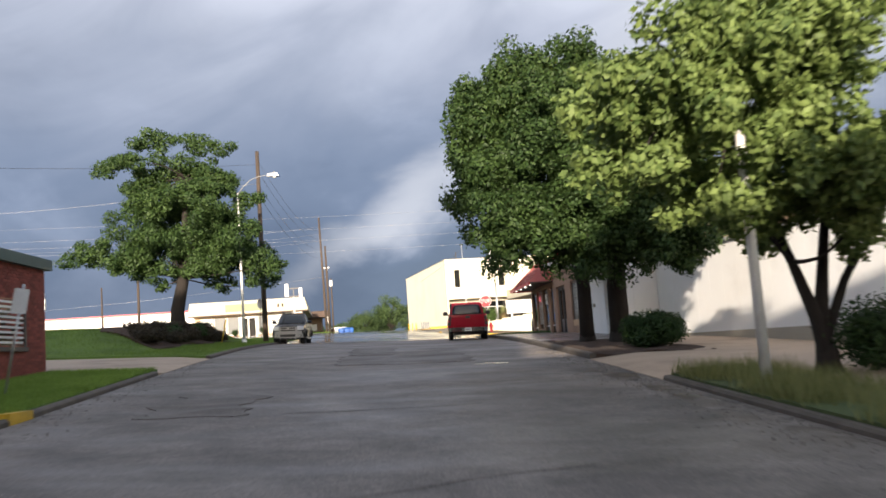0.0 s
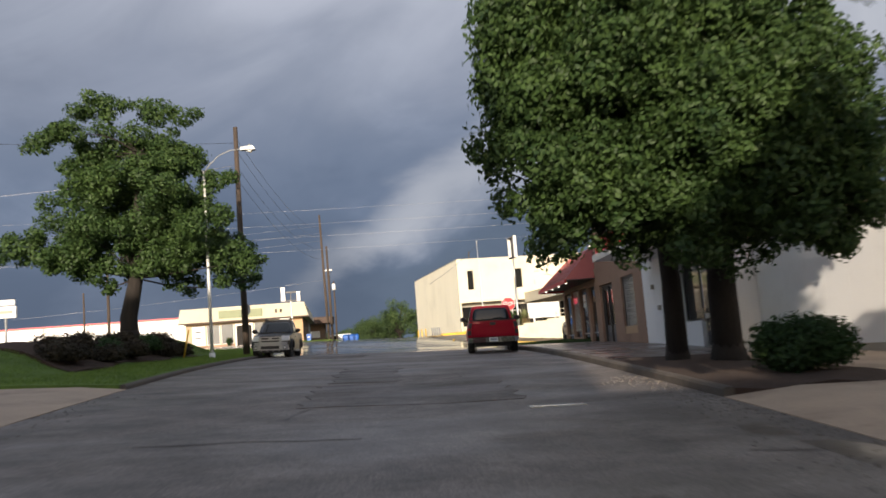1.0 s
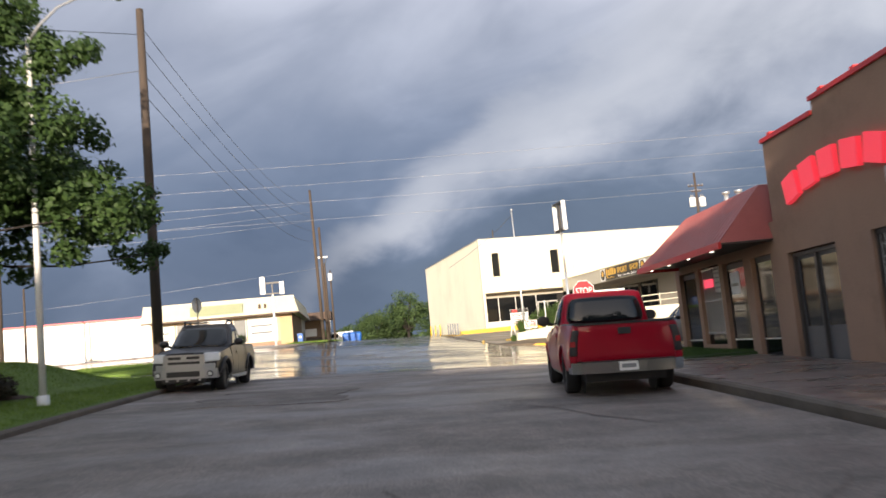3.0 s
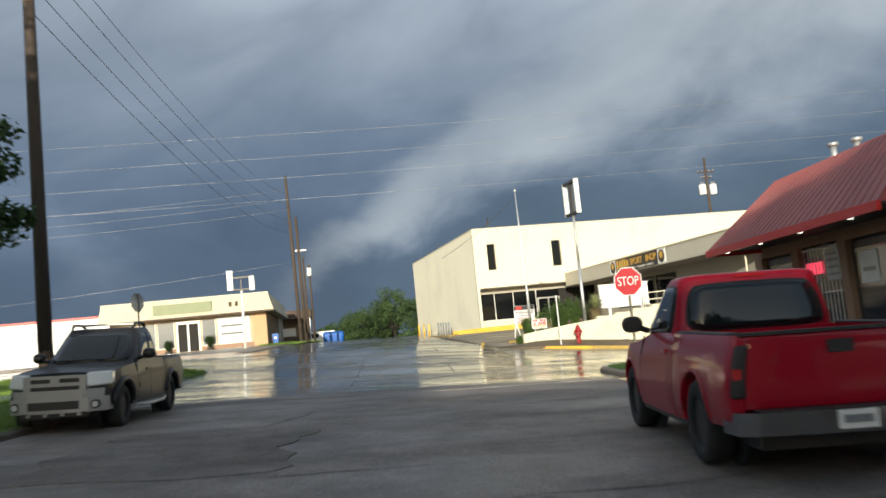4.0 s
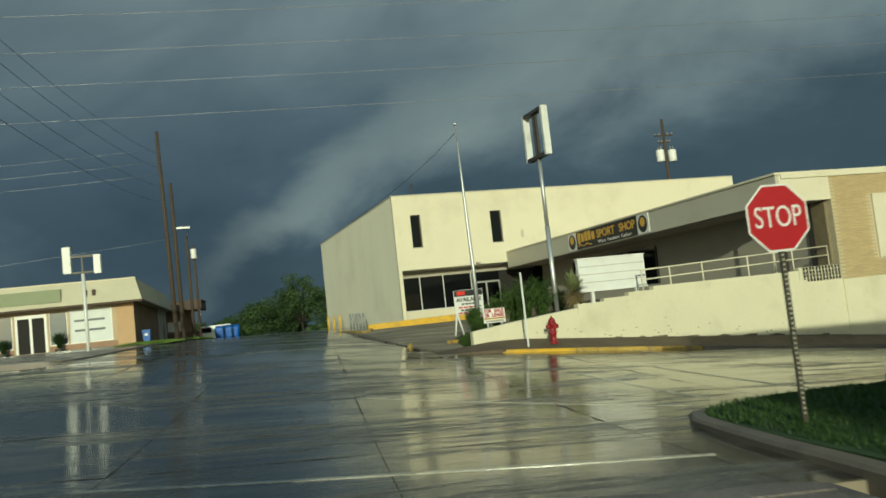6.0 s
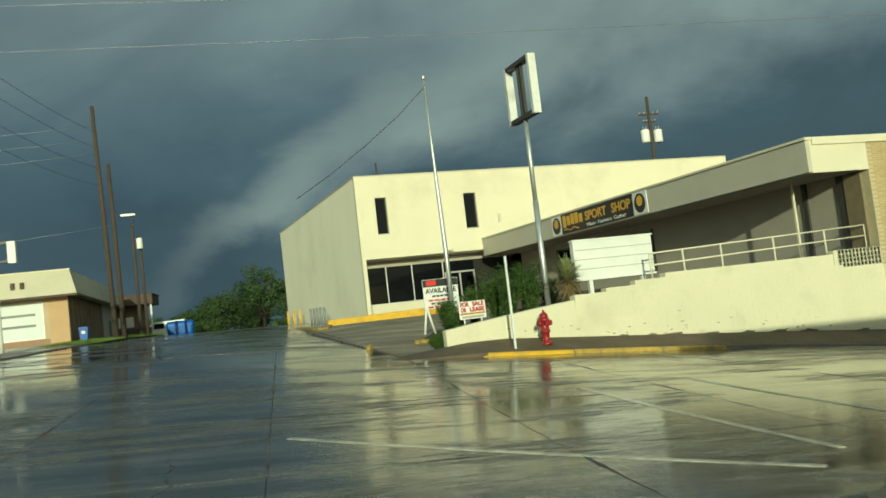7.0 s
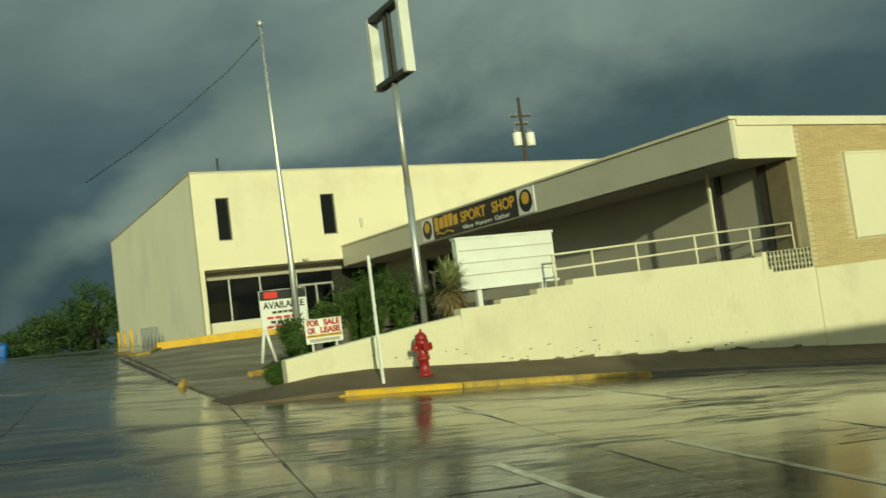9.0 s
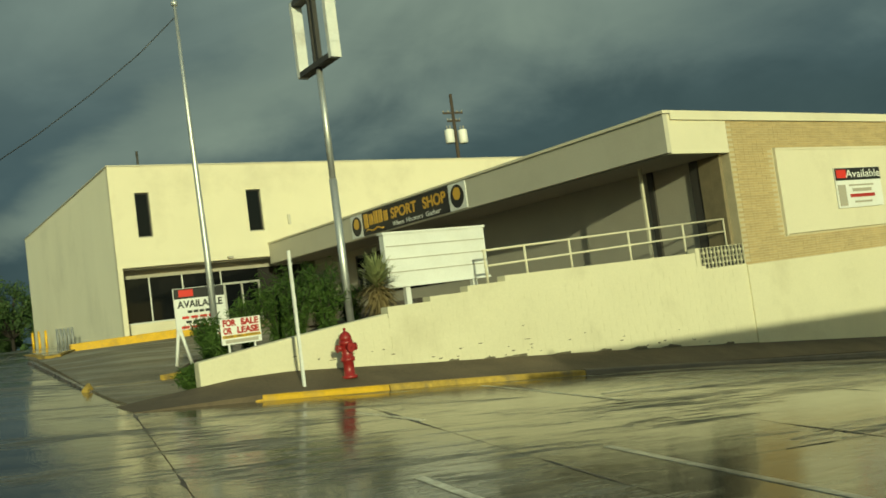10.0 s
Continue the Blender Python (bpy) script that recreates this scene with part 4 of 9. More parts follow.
def brown_stucco_shop():
    """The brown stuccoed front with the stepped parapet."""
    t = thing("brown_shop", "brown stucco shop with stepped parapet edged in red", "shop")
    bm = bmesh.new()
    wall(bm, 39.5, 47.0, -1.0, 4.95, 6.0, 6.3, [(44.1, 46.45, -1.0, 2.15), (40.75, 42.65, -0.05, 2.2)], axis="y")
    part("wall", bm, BROWN, t, "rough brown stucco front wall")
    bm = bmesh.new()
    prism(bm, [(39.5, 4.95), (44.3, 4.95), (44.3, 5.25), (40.3, 5.25), (40.3, 5.02), (39.5, 5.02)], 0, 6.0, 6.3)
    part("parapet", bm, BROWN, t)
    for y0, y1, z in ((44.32, 47.02, 4.95), (40.28, 44.32, 5.25), (39.48, 40.30, 5.02)):
        pbox("coping", 5.94, 6.35, y0, y1, z, z + 0.10, REDTRIM, t, 0.015, "red painted coping")
    for y, z in ((46.75, 5.05), (44.0, 5.35), (42.6, 5.35), (41.0, 5.35)):
        pbox("lamp_box", 6.05, 6.2, y - 0.12, y + 0.06, z, z + 0.11, REDTRIM, t, 0.02)
    # side wall of pale brick above the lower roof next door
    bm = bmesh.new()
    box(bm, 6.3, 16, 39.5, 39.75, -1, 4.85)
    part("side_wall", bm, MORTAR, t, "cream brick side wall")
    bm = bmesh.new()
    k = random.Random(8)
    for r in range(23):
        z = 3.05 + r * 0.082
        for c in range(26):
            x = 6.05 + c * 0.235 + (r % 2) * 0.117
            if k.random() < 0.97:
                box(bm, x, x + 0.222, 39.5 - 0.015 - k.random() * 0.012, 39.55, z, z + 0.07)
    ob = part("brickwork", bm, TANBRICK, t, "uneven courses of cream brick")
    ob["kind"] = "stuff"
    bm = bmesh.new()
    box(bm, 6.3, 16, 39.75, 47.0, -1, 4.7)
    part("body", bm, BROWN, t)
    # door with a barred gate
    d = pbox("door", 6.18, 6.24, 44.15, 46.4, -0.6, 2.1, DOORGREY, t, label="grey glazed door behind a steel gate")
    for y in (44.15, 45.25, 46.32):
        pbox("frame", 6.10, 6.2, y, y + 0.08, -0.6, 2.12, DARKFRAME, d)
    pbox("frame", 6.10, 6.2, 44.15, 46.4, 2.04, 2.12, DARKFRAME, d)
    pbox("pane", 6.165, 6.18, 44.4, 45.15, 0.4, 1.95, GLASS, d)
    pbox("pane", 6.165, 6.18, 45.45, 46.2, 0.4, 1.95, GLASS, d)
    w = pbox("window", 6.2, 6.26, 40.75, 42.65, 0.25, 2.2, REFLECTPANE, t, label="window with a grid of steel bars, reflection coloured into the pane")
    for y in (40.75, 42.57):
        pbox("frame", 6.08, 6.22, y, y + 0.09, -0.05, 2.2, DARKFRAME, w)
    pbox("frame", 6.08, 6.22, 40.75, 42.65, 2.1, 2.2, DARKFRAME, w)
    pbox("sill", 6.02, 6.22, 40.75, 42.65, -0.05, 0.25, ORANGE, w, label="tan sill panel")
    for i in range(11):
        y = 40.95 + i * 0.16
        pbox("bar", 6.12, 6.135, y, y + 0.018, 0.25, 2.1, BARSTEEL, w)
    for i in range(7):
        z = 0.45 + i * 0.24
        pbox("bar", 6.14, 6.15, 40.84, 42.57, z, z + 0.018, BARSTEEL, w)
    # sign of five raised red shapes in an arch
    s = thing("shop_sign", "arched row of five raised red letter shapes", "sign")
    for i, (y, z) in enumerate(((45.6, 3.60), (44.72, 3.76), (43.8, 3.83), (42.85, 3.80), (41.95, 3.70))):
        bm = bmesh.new()
        turn = Matrix.Translation((0, y, z)) @ Matrix.Rotation(radians((2 - i) * -7.0), 4, "X")
        box(bm, 5.88, 6.0, -0.33, 0.33, -0.30, 0.28, turn)
        bevel(bm, 0.06, 2)
        part("letter_block", bm, NEONRED, s, "red block in place of a letter")
    return t


brown_stucco_shop()


def awning_shop():
    t = thing("awning_shop", "low corner shop under a red hipped sheet-metal awning", "shop")
    bm = bmesh.new()
    wall(bm, 47.0, 55.2, -0.9, 3.0, 6.0, 6.2, [(47.4, 48.7, -0.9, 2.25), (49.2, 50.8, -0.9, 2.3), (51.1, 52.9, 0.0, 2.35), (53.2, 54.8, -0.9, 2.3)], axis="y")
    part("wall", bm, BROWN, t, "brown stucco front with dark openings")
    # body coloured near-black for the unlit depth behind the openings
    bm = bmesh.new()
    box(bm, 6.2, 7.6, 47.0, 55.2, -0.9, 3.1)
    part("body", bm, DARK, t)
    # unseen behind the ridge; height set by its shadow on the retaining wall
    pbox("rear_block", 7.602, 21.0, 47.0, 55.2, -0.9, 4.15, BROWN, t, label="unseen brown flat-roofed rear part added to shade the retaining wall")
    for y0, y1 in ((47.4, 48.7), (49.2, 50.8), (53.2, 54.8)):
        d = pbox("door", 6.13, 6.18, y0, y1, -0.8, 2.25, DARKFRAME, t, label="dark glazed shop door")
        pbox("pane", 6.10, 6.13, y0 + 0.14, y1 - 0.14, -0.3, 2.1, GLASS, d)
        pbox("push_bar", 6.06, 6.09, y0 + 0.16, y1 - 0.16, 0.12, 0.16, ALU, d)
        if y0 == 49.2:
            pbox("poster", 6.085, 6.098, 49.85, 50.5, 1.40, 2.02, SIGNWHITE, d, label="white poster inside the glass")
            pbox("print_bar", 6.08, 6.085, 49.95, 50.4, 1.62, 1.70, GREYWALL, d)
    w = pbox("window", 6.13, 6.17, 51.1, 52.9, 0.0, 2.35, GLASS, t, label="dark shop window behind pale bars")
    for i in range(11):
        y = 51.2 + i * 0.155
        pbox("bar", 6.08, 6.10, y, y + 0.02, 0.3, 2.3, BARSTEEL, w)
    for z in (0.35, 1.3, 2.25):
        pbox("bar", 6.075, 6.08, 51.15, 52.85, z, z + 0.025, BARSTEEL, w)
    pbox("lit_sign", 6.11, 6.13, 52.0, 52.75, 1.72, 1.98, NEON, w, label="small glowing red window sign")
    pbox("placard", 6.11, 6.128, 51.3, 51.85, 1.55, 2.2, SIGNWHITE, w, label="white price placard")
    for z in (1.65, 1.8, 1.95, 2.08):
        pbox("print_bar", 6.10, 6.11, 51.36, 51.8, z, z + 0.05, GREYPOLE, w)
    # hipped awning: eave, ridge and a hip at each end
    bm = bmesh.new()
    e0, e1, xo, ze, zr = 47.4, 54.75, 4.64, 2.60, 4.05
    low = [(xo, e1, ze), (xo, e0 - 0.3, ze), (7.5, e0 - 0.3, ze), (7.5, e1, ze)]
    top = [(6.1, e1 - 1.1, zr), (6.1, e0 + 0.4, zr), (7.5, e0 + 0.4, zr), (7.5, e1 - 1.1, zr)]
    hexa(bm, low, top)
    bmesh.ops.recalc_face_normals(bm, faces=bm.faces[:])
    a = part("awning", bm, REDROOF, t, "faded red sheet-metal hipped awning")
    n = 26
    for i in range(n + 1):
        f = i / n
        p, q = Vector(low[0]).lerp(Vector(low[1]), f), Vector(top[0]).lerp(Vector(top[1]), f)
        bm = bmesh.new()
        cyl(bm, p + Vector((-0.002, 0, 0.003)), q + Vector((-0.002, 0, 0.003)), 0.010, n=5)
        part("seam", bm, REDROOF, a)
    pbox("eave_trim", xo - 0.03, xo + 0.05, e0 - 0.3, e1 + 0.02, ze - 0.14, ze + 0.02, REDTRIM, a, label="bright red eave trim")
    pbox("eave_trim", xo + 0.05, 7.5, e1 - 0.03, e1 + 0.05, ze - 0.14, ze + 0.02, REDTRIM, a, label="bright red eave trim")
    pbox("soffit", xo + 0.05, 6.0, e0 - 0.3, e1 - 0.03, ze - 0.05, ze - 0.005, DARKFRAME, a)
    for y in (48.5, 50.4, 52.3, 54.2):
        pbox("soffit_lamp", xo + 0.27, xo + 0.34, y, y + 0.07, ze - 0.11, ze - 0.05, LAMPLIT, a, label="small lit soffit lamp")
    for y, h in ((52.9, 0.42), (51.9, 0.30)):
        bm = bmesh.new()
        cyl(bm, (7.2, y, 4.1), (7.2, y, 4.2 + h), 0.07, n=10)
        cyl(bm, (7.2, y, 4.2 + h), (7.2, y, 4.28 + h), 0.12, n=10)
        part("vent_pipe", bm, GALV, t, "white roof vent pipe")
    bm = bmesh.new()
    prism(bm, [(6.2, 3.1), (15, 3.1), (15, 3.22), (6.2, 3.22)], 1, 47, 55.2)
    part("roof", bm, GREYWALL, t)
    return t


awning_shop()


def metal_building():
    t = thing("metal_building", "large white sheet-metal building with a tan roof edge behind the trees", "building", pose(7.35, 32.6, 0, 0, 0, 9.5))
    pbox("body", 0.0, 16, -26, 0.0, -3.2, 2.3, WHITEMETAL, t)
    for i in range(29):
        y = -25.5 + i * 0.9
        pbox("panel_seam", -0.002, 0.0, y - 0.012, y + 0.012, -3.0, 2.28, WHITEMETAL, t)
    pbox("roof_edge", -0.12, 16.1, -26.1, 0.05, 2.3, 2.72, EAVETAN, t, label="tan sheet-metal roof edge")
    pbox("base_course", -0.03, 0.0, -26, 0.0, -3.2, -0.75, GREYWALL, t)
    pbox("gutter", -0.16, -0.02, -26.1, 0.05, 2.24, 2.32, GALV, t)


metal_building()


def brick_office():
    """Red brick building with a green metal edge, beside the near lawn."""
    t = thing("brick_office", "dark red brick building with green metal roof edge", "building")
    x1, y1, z1 = -11.65, 21.6, 2.0
    bm = bmesh.new()
    wall(bm, -19.0, x1, -2.6, z1, 21.35, y1, [(-13.8, -12.45, 0.1, 1.25)], axis="x")
    part("wall", bm, REDBRICK, t)
    bm = bmesh.new()
    box(bm, -19.0, x1, 4.0, 21.35, -2.6, z1)
    part("body", bm, REDBRICK, t)
    bm = bmesh.new()
    k = random.Random(4)
    for r in range(52):
        z = -1.9 + r * 0.075
        for c in range(36):
            y = 12.5 + c * 0.25 + (r % 2) * 0.12
            if y + 0.23 < y1:
                box(bm, x1, x1 + 0.008 + 0.01 * k.random(), y, y + 0.235, z, z + 0.063)
    ob = part("brickwork", bm, REDBRICK, t, "courses of dark red brick")
    ob["kind"] = "stuff"
    pbox("roof_edge", -19.2, x1 + 0.15, 3.8, y1 + 0.15, z1, z1 + 0.26, GREENMETAL, t, 0.02, "dark green sheet-metal roof edge")
    w = pbox("window", x1 - 0.05, x1 + 0.012, 18.6, 20.3, 0.1, 1.2, GLASS, t, label="dark window with white slatted blinds")
    for i in range(9):
        z = 0.16 + i * 0.115
        pbox("slat", x1 + 0.012, x1 + 0.02, 18.65, 20.25, z, z + 0.05, SIGNWHITE, w)
    pbox("frame", x1, x1 + 0.04, 18.5, 18.6, 0.0, 1.3, DARKFRAME, w)
    pbox("frame", x1, x1 + 0.04, 20.3, 20.4, 0.0, 1.3, DARKFRAME, w)
    pbox("sill", x1, x1 + 0.08, 18.5, 20.4, -0.02, 0.08, DARKFRAME, w)


brick_office()


# ---- the cream building and the sport shop across the junction ----
def cream_building():
    t = thing("cream_building", "two-storey cream stucco commercial building, closed and for sale", "building", BLOCK)
    bm = bmesh.new()
    H = 9.58
    wall(bm, 0.0, 25.6, 4.85, H, 0.0, 0.3, [(1.10, 1.77, 6.2, 8.33), (6.53, 7.30, 6.15, 8.28)], axis="x")
    part("front_wall", bm, CREAM, t, "cream stucco upper wall")
    bm = bmesh.new()
    box(bm, 0.0, 0.3, 0.302, 25.8, 0.6, H)
    part("side_wall", bm, CREAMSIDE, t, "streaked cream stucco side wall, coloured paler for side light")
    bm = bmesh.new()
    box(bm, 25.3, 25.6, 0.302, 25.8, 0.2, H)
    box(bm, 0.3, 25.3, 25.5, 25.8, 0.2, H)
    part("rear_wall", bm, CREAM, t)
    pbox("roof", 0.3, 25.3, 0.3, 25.5, 9.0, 9.2, GREYWALL, t)
    # coping in lengths, and the bevelled corner pier
    for i in range(8):
        pbox("coping", -0.04 + i * 3.2, -0.04 + i * 3.2 + 3.19, -0.05, 0.35, H, H + 0.06, BEIGE, t)
    pbox("coping", -0.05, 0.35, 0.36, 25.85, H, H + 0.06, BEIGE, t)
    for u0, u1, z0, z1 in ((1.10, 1.77, 6.2, 8.33), (6.53, 7.30, 6.15, 8.28)):
        w = pbox("window", u0, u1, 0.2, 0.24, z0, z1, GLASS, t, label="tall narrow dark window")
        for a, b in ((u0, u0 + 0.05), (u1 - 0.05, u1)):
            pbox("frame", a, b, 0.15, 0.2, z0, z1, DARKFRAME, w)
        pbox("frame", u0, u1, 0.15, 0.2, z1 - 0.05, z1, DARKFRAME, w)
        pbox("sill", u0, u1, 0.12, 0.2, z0, z0 + 0.07, GREYWALL, w)
    # recessed ground floor
    pbox("soffit", 0.3, 7.4, 0.3, 1.4, 4.78, 4.85, GREYWALL, t)
    pbox("soffit_band", 0.3, 9.8, 1.3, 1.45, 4.42, 4.85, GREYWALL, t, label="grey band over the shop windows")
    pbox("pier", 0.0, 0.22, -0.02, 0.302, 0.9, 4.848, CREAM, t, label="cream corner pier")
    pbox("sill_wall", 0.3, 5.25, 1.15, 1.45, 0.9, 2.25, CREAM, t, label="low cream wall below the windows")
    # thin sheet whose colour stands in for the unlit room
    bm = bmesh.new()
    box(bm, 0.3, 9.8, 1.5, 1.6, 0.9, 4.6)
    part("interior", bm, DARK, t, "near-black panel in place of the unlit interior")
    g = pbox("shop_window", 0.3, 5.25, 1.34, 1.36, 2.25, 4.42, GLASS, t, label="dark shop window in an aluminium frame")
    for u in (0.3, 1.66, 3.25, 5.19):
        pbox("mullion", u, u + 0.05, 1.29, 1.34, 2.25, 4.42, PALEPOLE, g)
    pbox("mullion", 0.3, 5.25, 1.27, 1.335, 2.25, 2.32, ALU, g)
    d = pbox("door", 5.3, 7.2, 1.34, 1.36, 1.7, 4.42, GLASS, t, label="aluminium framed double glass door")
    for u in (5.3, 6.2, 7.12):
        pbox("stile", u, u + 0.09, 1.26, 1.34, 1.7, 3.75, ALU, d)
    pbox("rail", 5.3, 7.2, 1.26, 1.335, 3.7, 3.8, ALU, d)
    pbox("rail", 5.3, 7.2, 1.26, 1.335, 1.7, 1.95, ALU, d)
    pbox("handle", 6.1, 6.14, 1.18, 1.24, 2.5, 2.9, CHROME, d)
    bm = bmesh.new()
    cyl(bm, (1.75, 1.2, 9.2), (1.75, 1.2, 10.55), 0.06, n=8)
    cyl(bm, (1.75, 1.2, 9.75), (1.75, 1.2, 9.85), 0.10, n=8)
    part("roof_pipe", bm, DARKFRAME, t, "thin dark roof vent pipe")
    # scuffs and a junction box
    pbox("wall_box", 8.6, 8.75, -0.08, 0.0, 6.4, 6.9, BEIGE, t, label="small conduit box")
    pbox("flood_lamp", 5.2, 5.45, -0.2, 0.0, 4.9, 5.0, GREYWALL, t, label="small wall flood lamp")
    return t


cream_building()

# paved forecourt and yellow kerbs in front of the cream building
def court(u0, u1, v0, v1, z0f, th=0.5, nu=8, nv=10):
    """A sheet in the block's frame with its height from z0f(u, v)."""
    bm = bmesh.new()
    rows = []
    for j in range(nv + 1):
        v = v0 + (v1 - v0) * j / nv
        a = u0(v) if callable(u0) else u0
        us = [a + (u1 - a) * i / nu for i in range(nu + 1)]
        rows.append([bm.verts.new((*uv(u, v), z0f(u, v))) for u in us])
    for j in range(nv):
        for i in range(nu):
            bm.faces.new((rows[j][i], rows[j][i + 1], rows[j + 1][i + 1], rows[j + 1][i])).smooth = True
    rim = [*rows[0], *[r[-1] for r in rows[1:]], *rows[-1][-2::-1], *[r[0] for r in rows[-2:0:-1]]]
    rim = [bm.verts.new(v.co) for v in rim]
    low = [bm.verts.new(v.co - Vector((0, 0, th))) for v in rim]
    for i in range(len(rim)):
        k = (i + 1) % len(rim)
        bm.faces.new((rim[i], low[i], low[k], rim[k]))
    return bm


def court_z(u, v):
    a = min(1.0, max(0.0, (v + 24.5) / 22.0))
    base = gu(u, v) + 0.03
    tgt = 1.40
    b = a * min(1.0, max(0.0, (u + 6.2) / 3.0))
    return base + (tgt - base) * b


single("forecourt", court(lambda v: -6.2 + 0.08 * max(0.0, v + 24.0), 9.8, -26.25, 1.5, court_z, nu=14, nv=18), RAMP, "dark damp concrete forecourt ramp", "pavement", "structure")


def kerb_uv(pts, w, h0, h1, material, label, zf=None):
    """A kerb in the block's frame; zf gives the foot's height, default the land."""
    bm = bmesh.new()
    secs = []
    P = [Vector((p[0], p[1], 0)) for p in pts]
    for i, p in enumerate(P):
        d = (P[min(i + 1, len(P) - 1)] - P[max(i - 1, 0)]).normalized()
        n = Vector((-d.y, d.x, 0))
        z = (zf or gu)(p.x, p.y)
        prof = [(0, h0), (0.02, h1 - 0.03), (0.05, h1), (w, h1), (w, h0)]
        secs.append([bm.verts.new((*uv(p.x + n.x * a, p.y + n.y * a), z + h)) for a, h in prof])
    for q, s in zip(secs, secs[1:]):
        for k in range(len(q) - 1):
            bm.faces.new((q[k], q[k + 1], s[k + 1], s[k]))
    bm.faces.new(secs[0])
    bm.faces.new(secs[-1][::-1])
    bmesh.ops.recalc_face_normals(bm, faces=bm.faces[:])
    single("kerb", bm, material, label, "kerb", "structure")


kerb_uv(line((-2.45, -0.75), (5.3, -0.75), 10), 0.32, -0.4, 0.36, YELLOW, "high yellow painted kerb along the foot of the cream building", lambda u, v: 1.36 + 0.016 * (u + 2.45))
kerb_uv([(-3.7, 10.0), (-3.9, 3.0), (-4.0, -0.9), (-4.4, -5.6), (-4.75, -8.6), (-4.65, -9.1), (-4.4, -8.9), (-3.5, -5.6), (-2.6, -1.6)], -0.16, -0.3, 0.09, OLDYELLOW, "thin worn kerb round the bollards", court_z)
kerb_uv(line((-4.62, -27.42), (-4.36, -27.46), 2), 0.15, -0.3, 0.045, YELLOW, "low worn end of the yellow kerb")
kerb_uv(line((-4.37, -27.47), (-2.06, -27.53), 4), 0.18, -0.3, 0.10, YELLOW, "yellow painted kerb by the fire hydrant")
kerb_uv(line((-2.035, -27.53), (2.5, -27.6), 6), 0.18, -0.3, 0.105, OLDYELLOW, "worn yellow painted kerb past the fire hydrant")
kerb_uv(line((-6.12, -23.2), (-5.25, -9.6), 9), 0.13, -0.2, 0.02, WALK, "flush pale kerb edge beside the wet street", court_z)
kerb_uv(line((2.53, -27.6), (34, -27.9), 14), 0.18, -0.3, 0.12, KERB, "dark concrete kerb below the retaining wall")


kerb_uv(line((-6.05, -22.6), (-5.4, -22.75), 3) + line((-5.2, -22.75), (-4.65, -22.7), 3), 0.10, -0.2, 0.018, RAMP, "low worn kerb beside the ramp", court_z)
kerb_uv(line((-4.6, -22.7), (-4.15, -22.45), 2), 0.14, -0.2, 0.12, OLDYELLOW, "short piece of yellow kerb by the board's legs", court_z)


def kerb_chunk():
    """A broken, leaning lump of yellow kerb at the corner of the ramp."""
    t = thing("kerb_chunk", "broken leaning lump of worn yellow kerb concrete", "kerb", BLOCK @ pose(-6.2, -23.1, court_z(-6.2, -23.1), 0, 0, 55) @ Matrix.Diagonal((0.8, 0.8, 0.85, 1)), kind="structure")
    bm = bmesh.new()
    hexa(bm, [(-0.22, -0.10, -0.08), (0.20, -0.12, -0.08), (0.26, 0.09, -0.08), (-0.18, 0.11, -0.08)], [(-0.15, -0.05, 0.05), (0.03, -0.07, 0.15), (0.13, 0.05, 0.17), (-0.11, 0.05, 0.07)])
    bmesh.ops.recalc_face_normals(bm, faces=bm.faces[:])
    bevel(bm, 0.02, 2)
    part("lump", bm, OLDYELLOW, t)


kerb_chunk()


def strip_walk():
    """Pavement between the kerb and the retaining wall."""
    bm = court(-6.4, 34, -27.42, -26.3, lambda u, v: gu(u, v) + 0.006 + 0.104 * min(1.0, (u + 6.4) / 2.2) + 0.27 * (v + 27.42) / 1.12 * min(1.0, (u + 6.4) / 2.6), nu=40, nv=4)
    single("pavement", bm, DIRT, "narrow dirty pavement below the retaining wall", "pavement", "structure")


strip_walk()


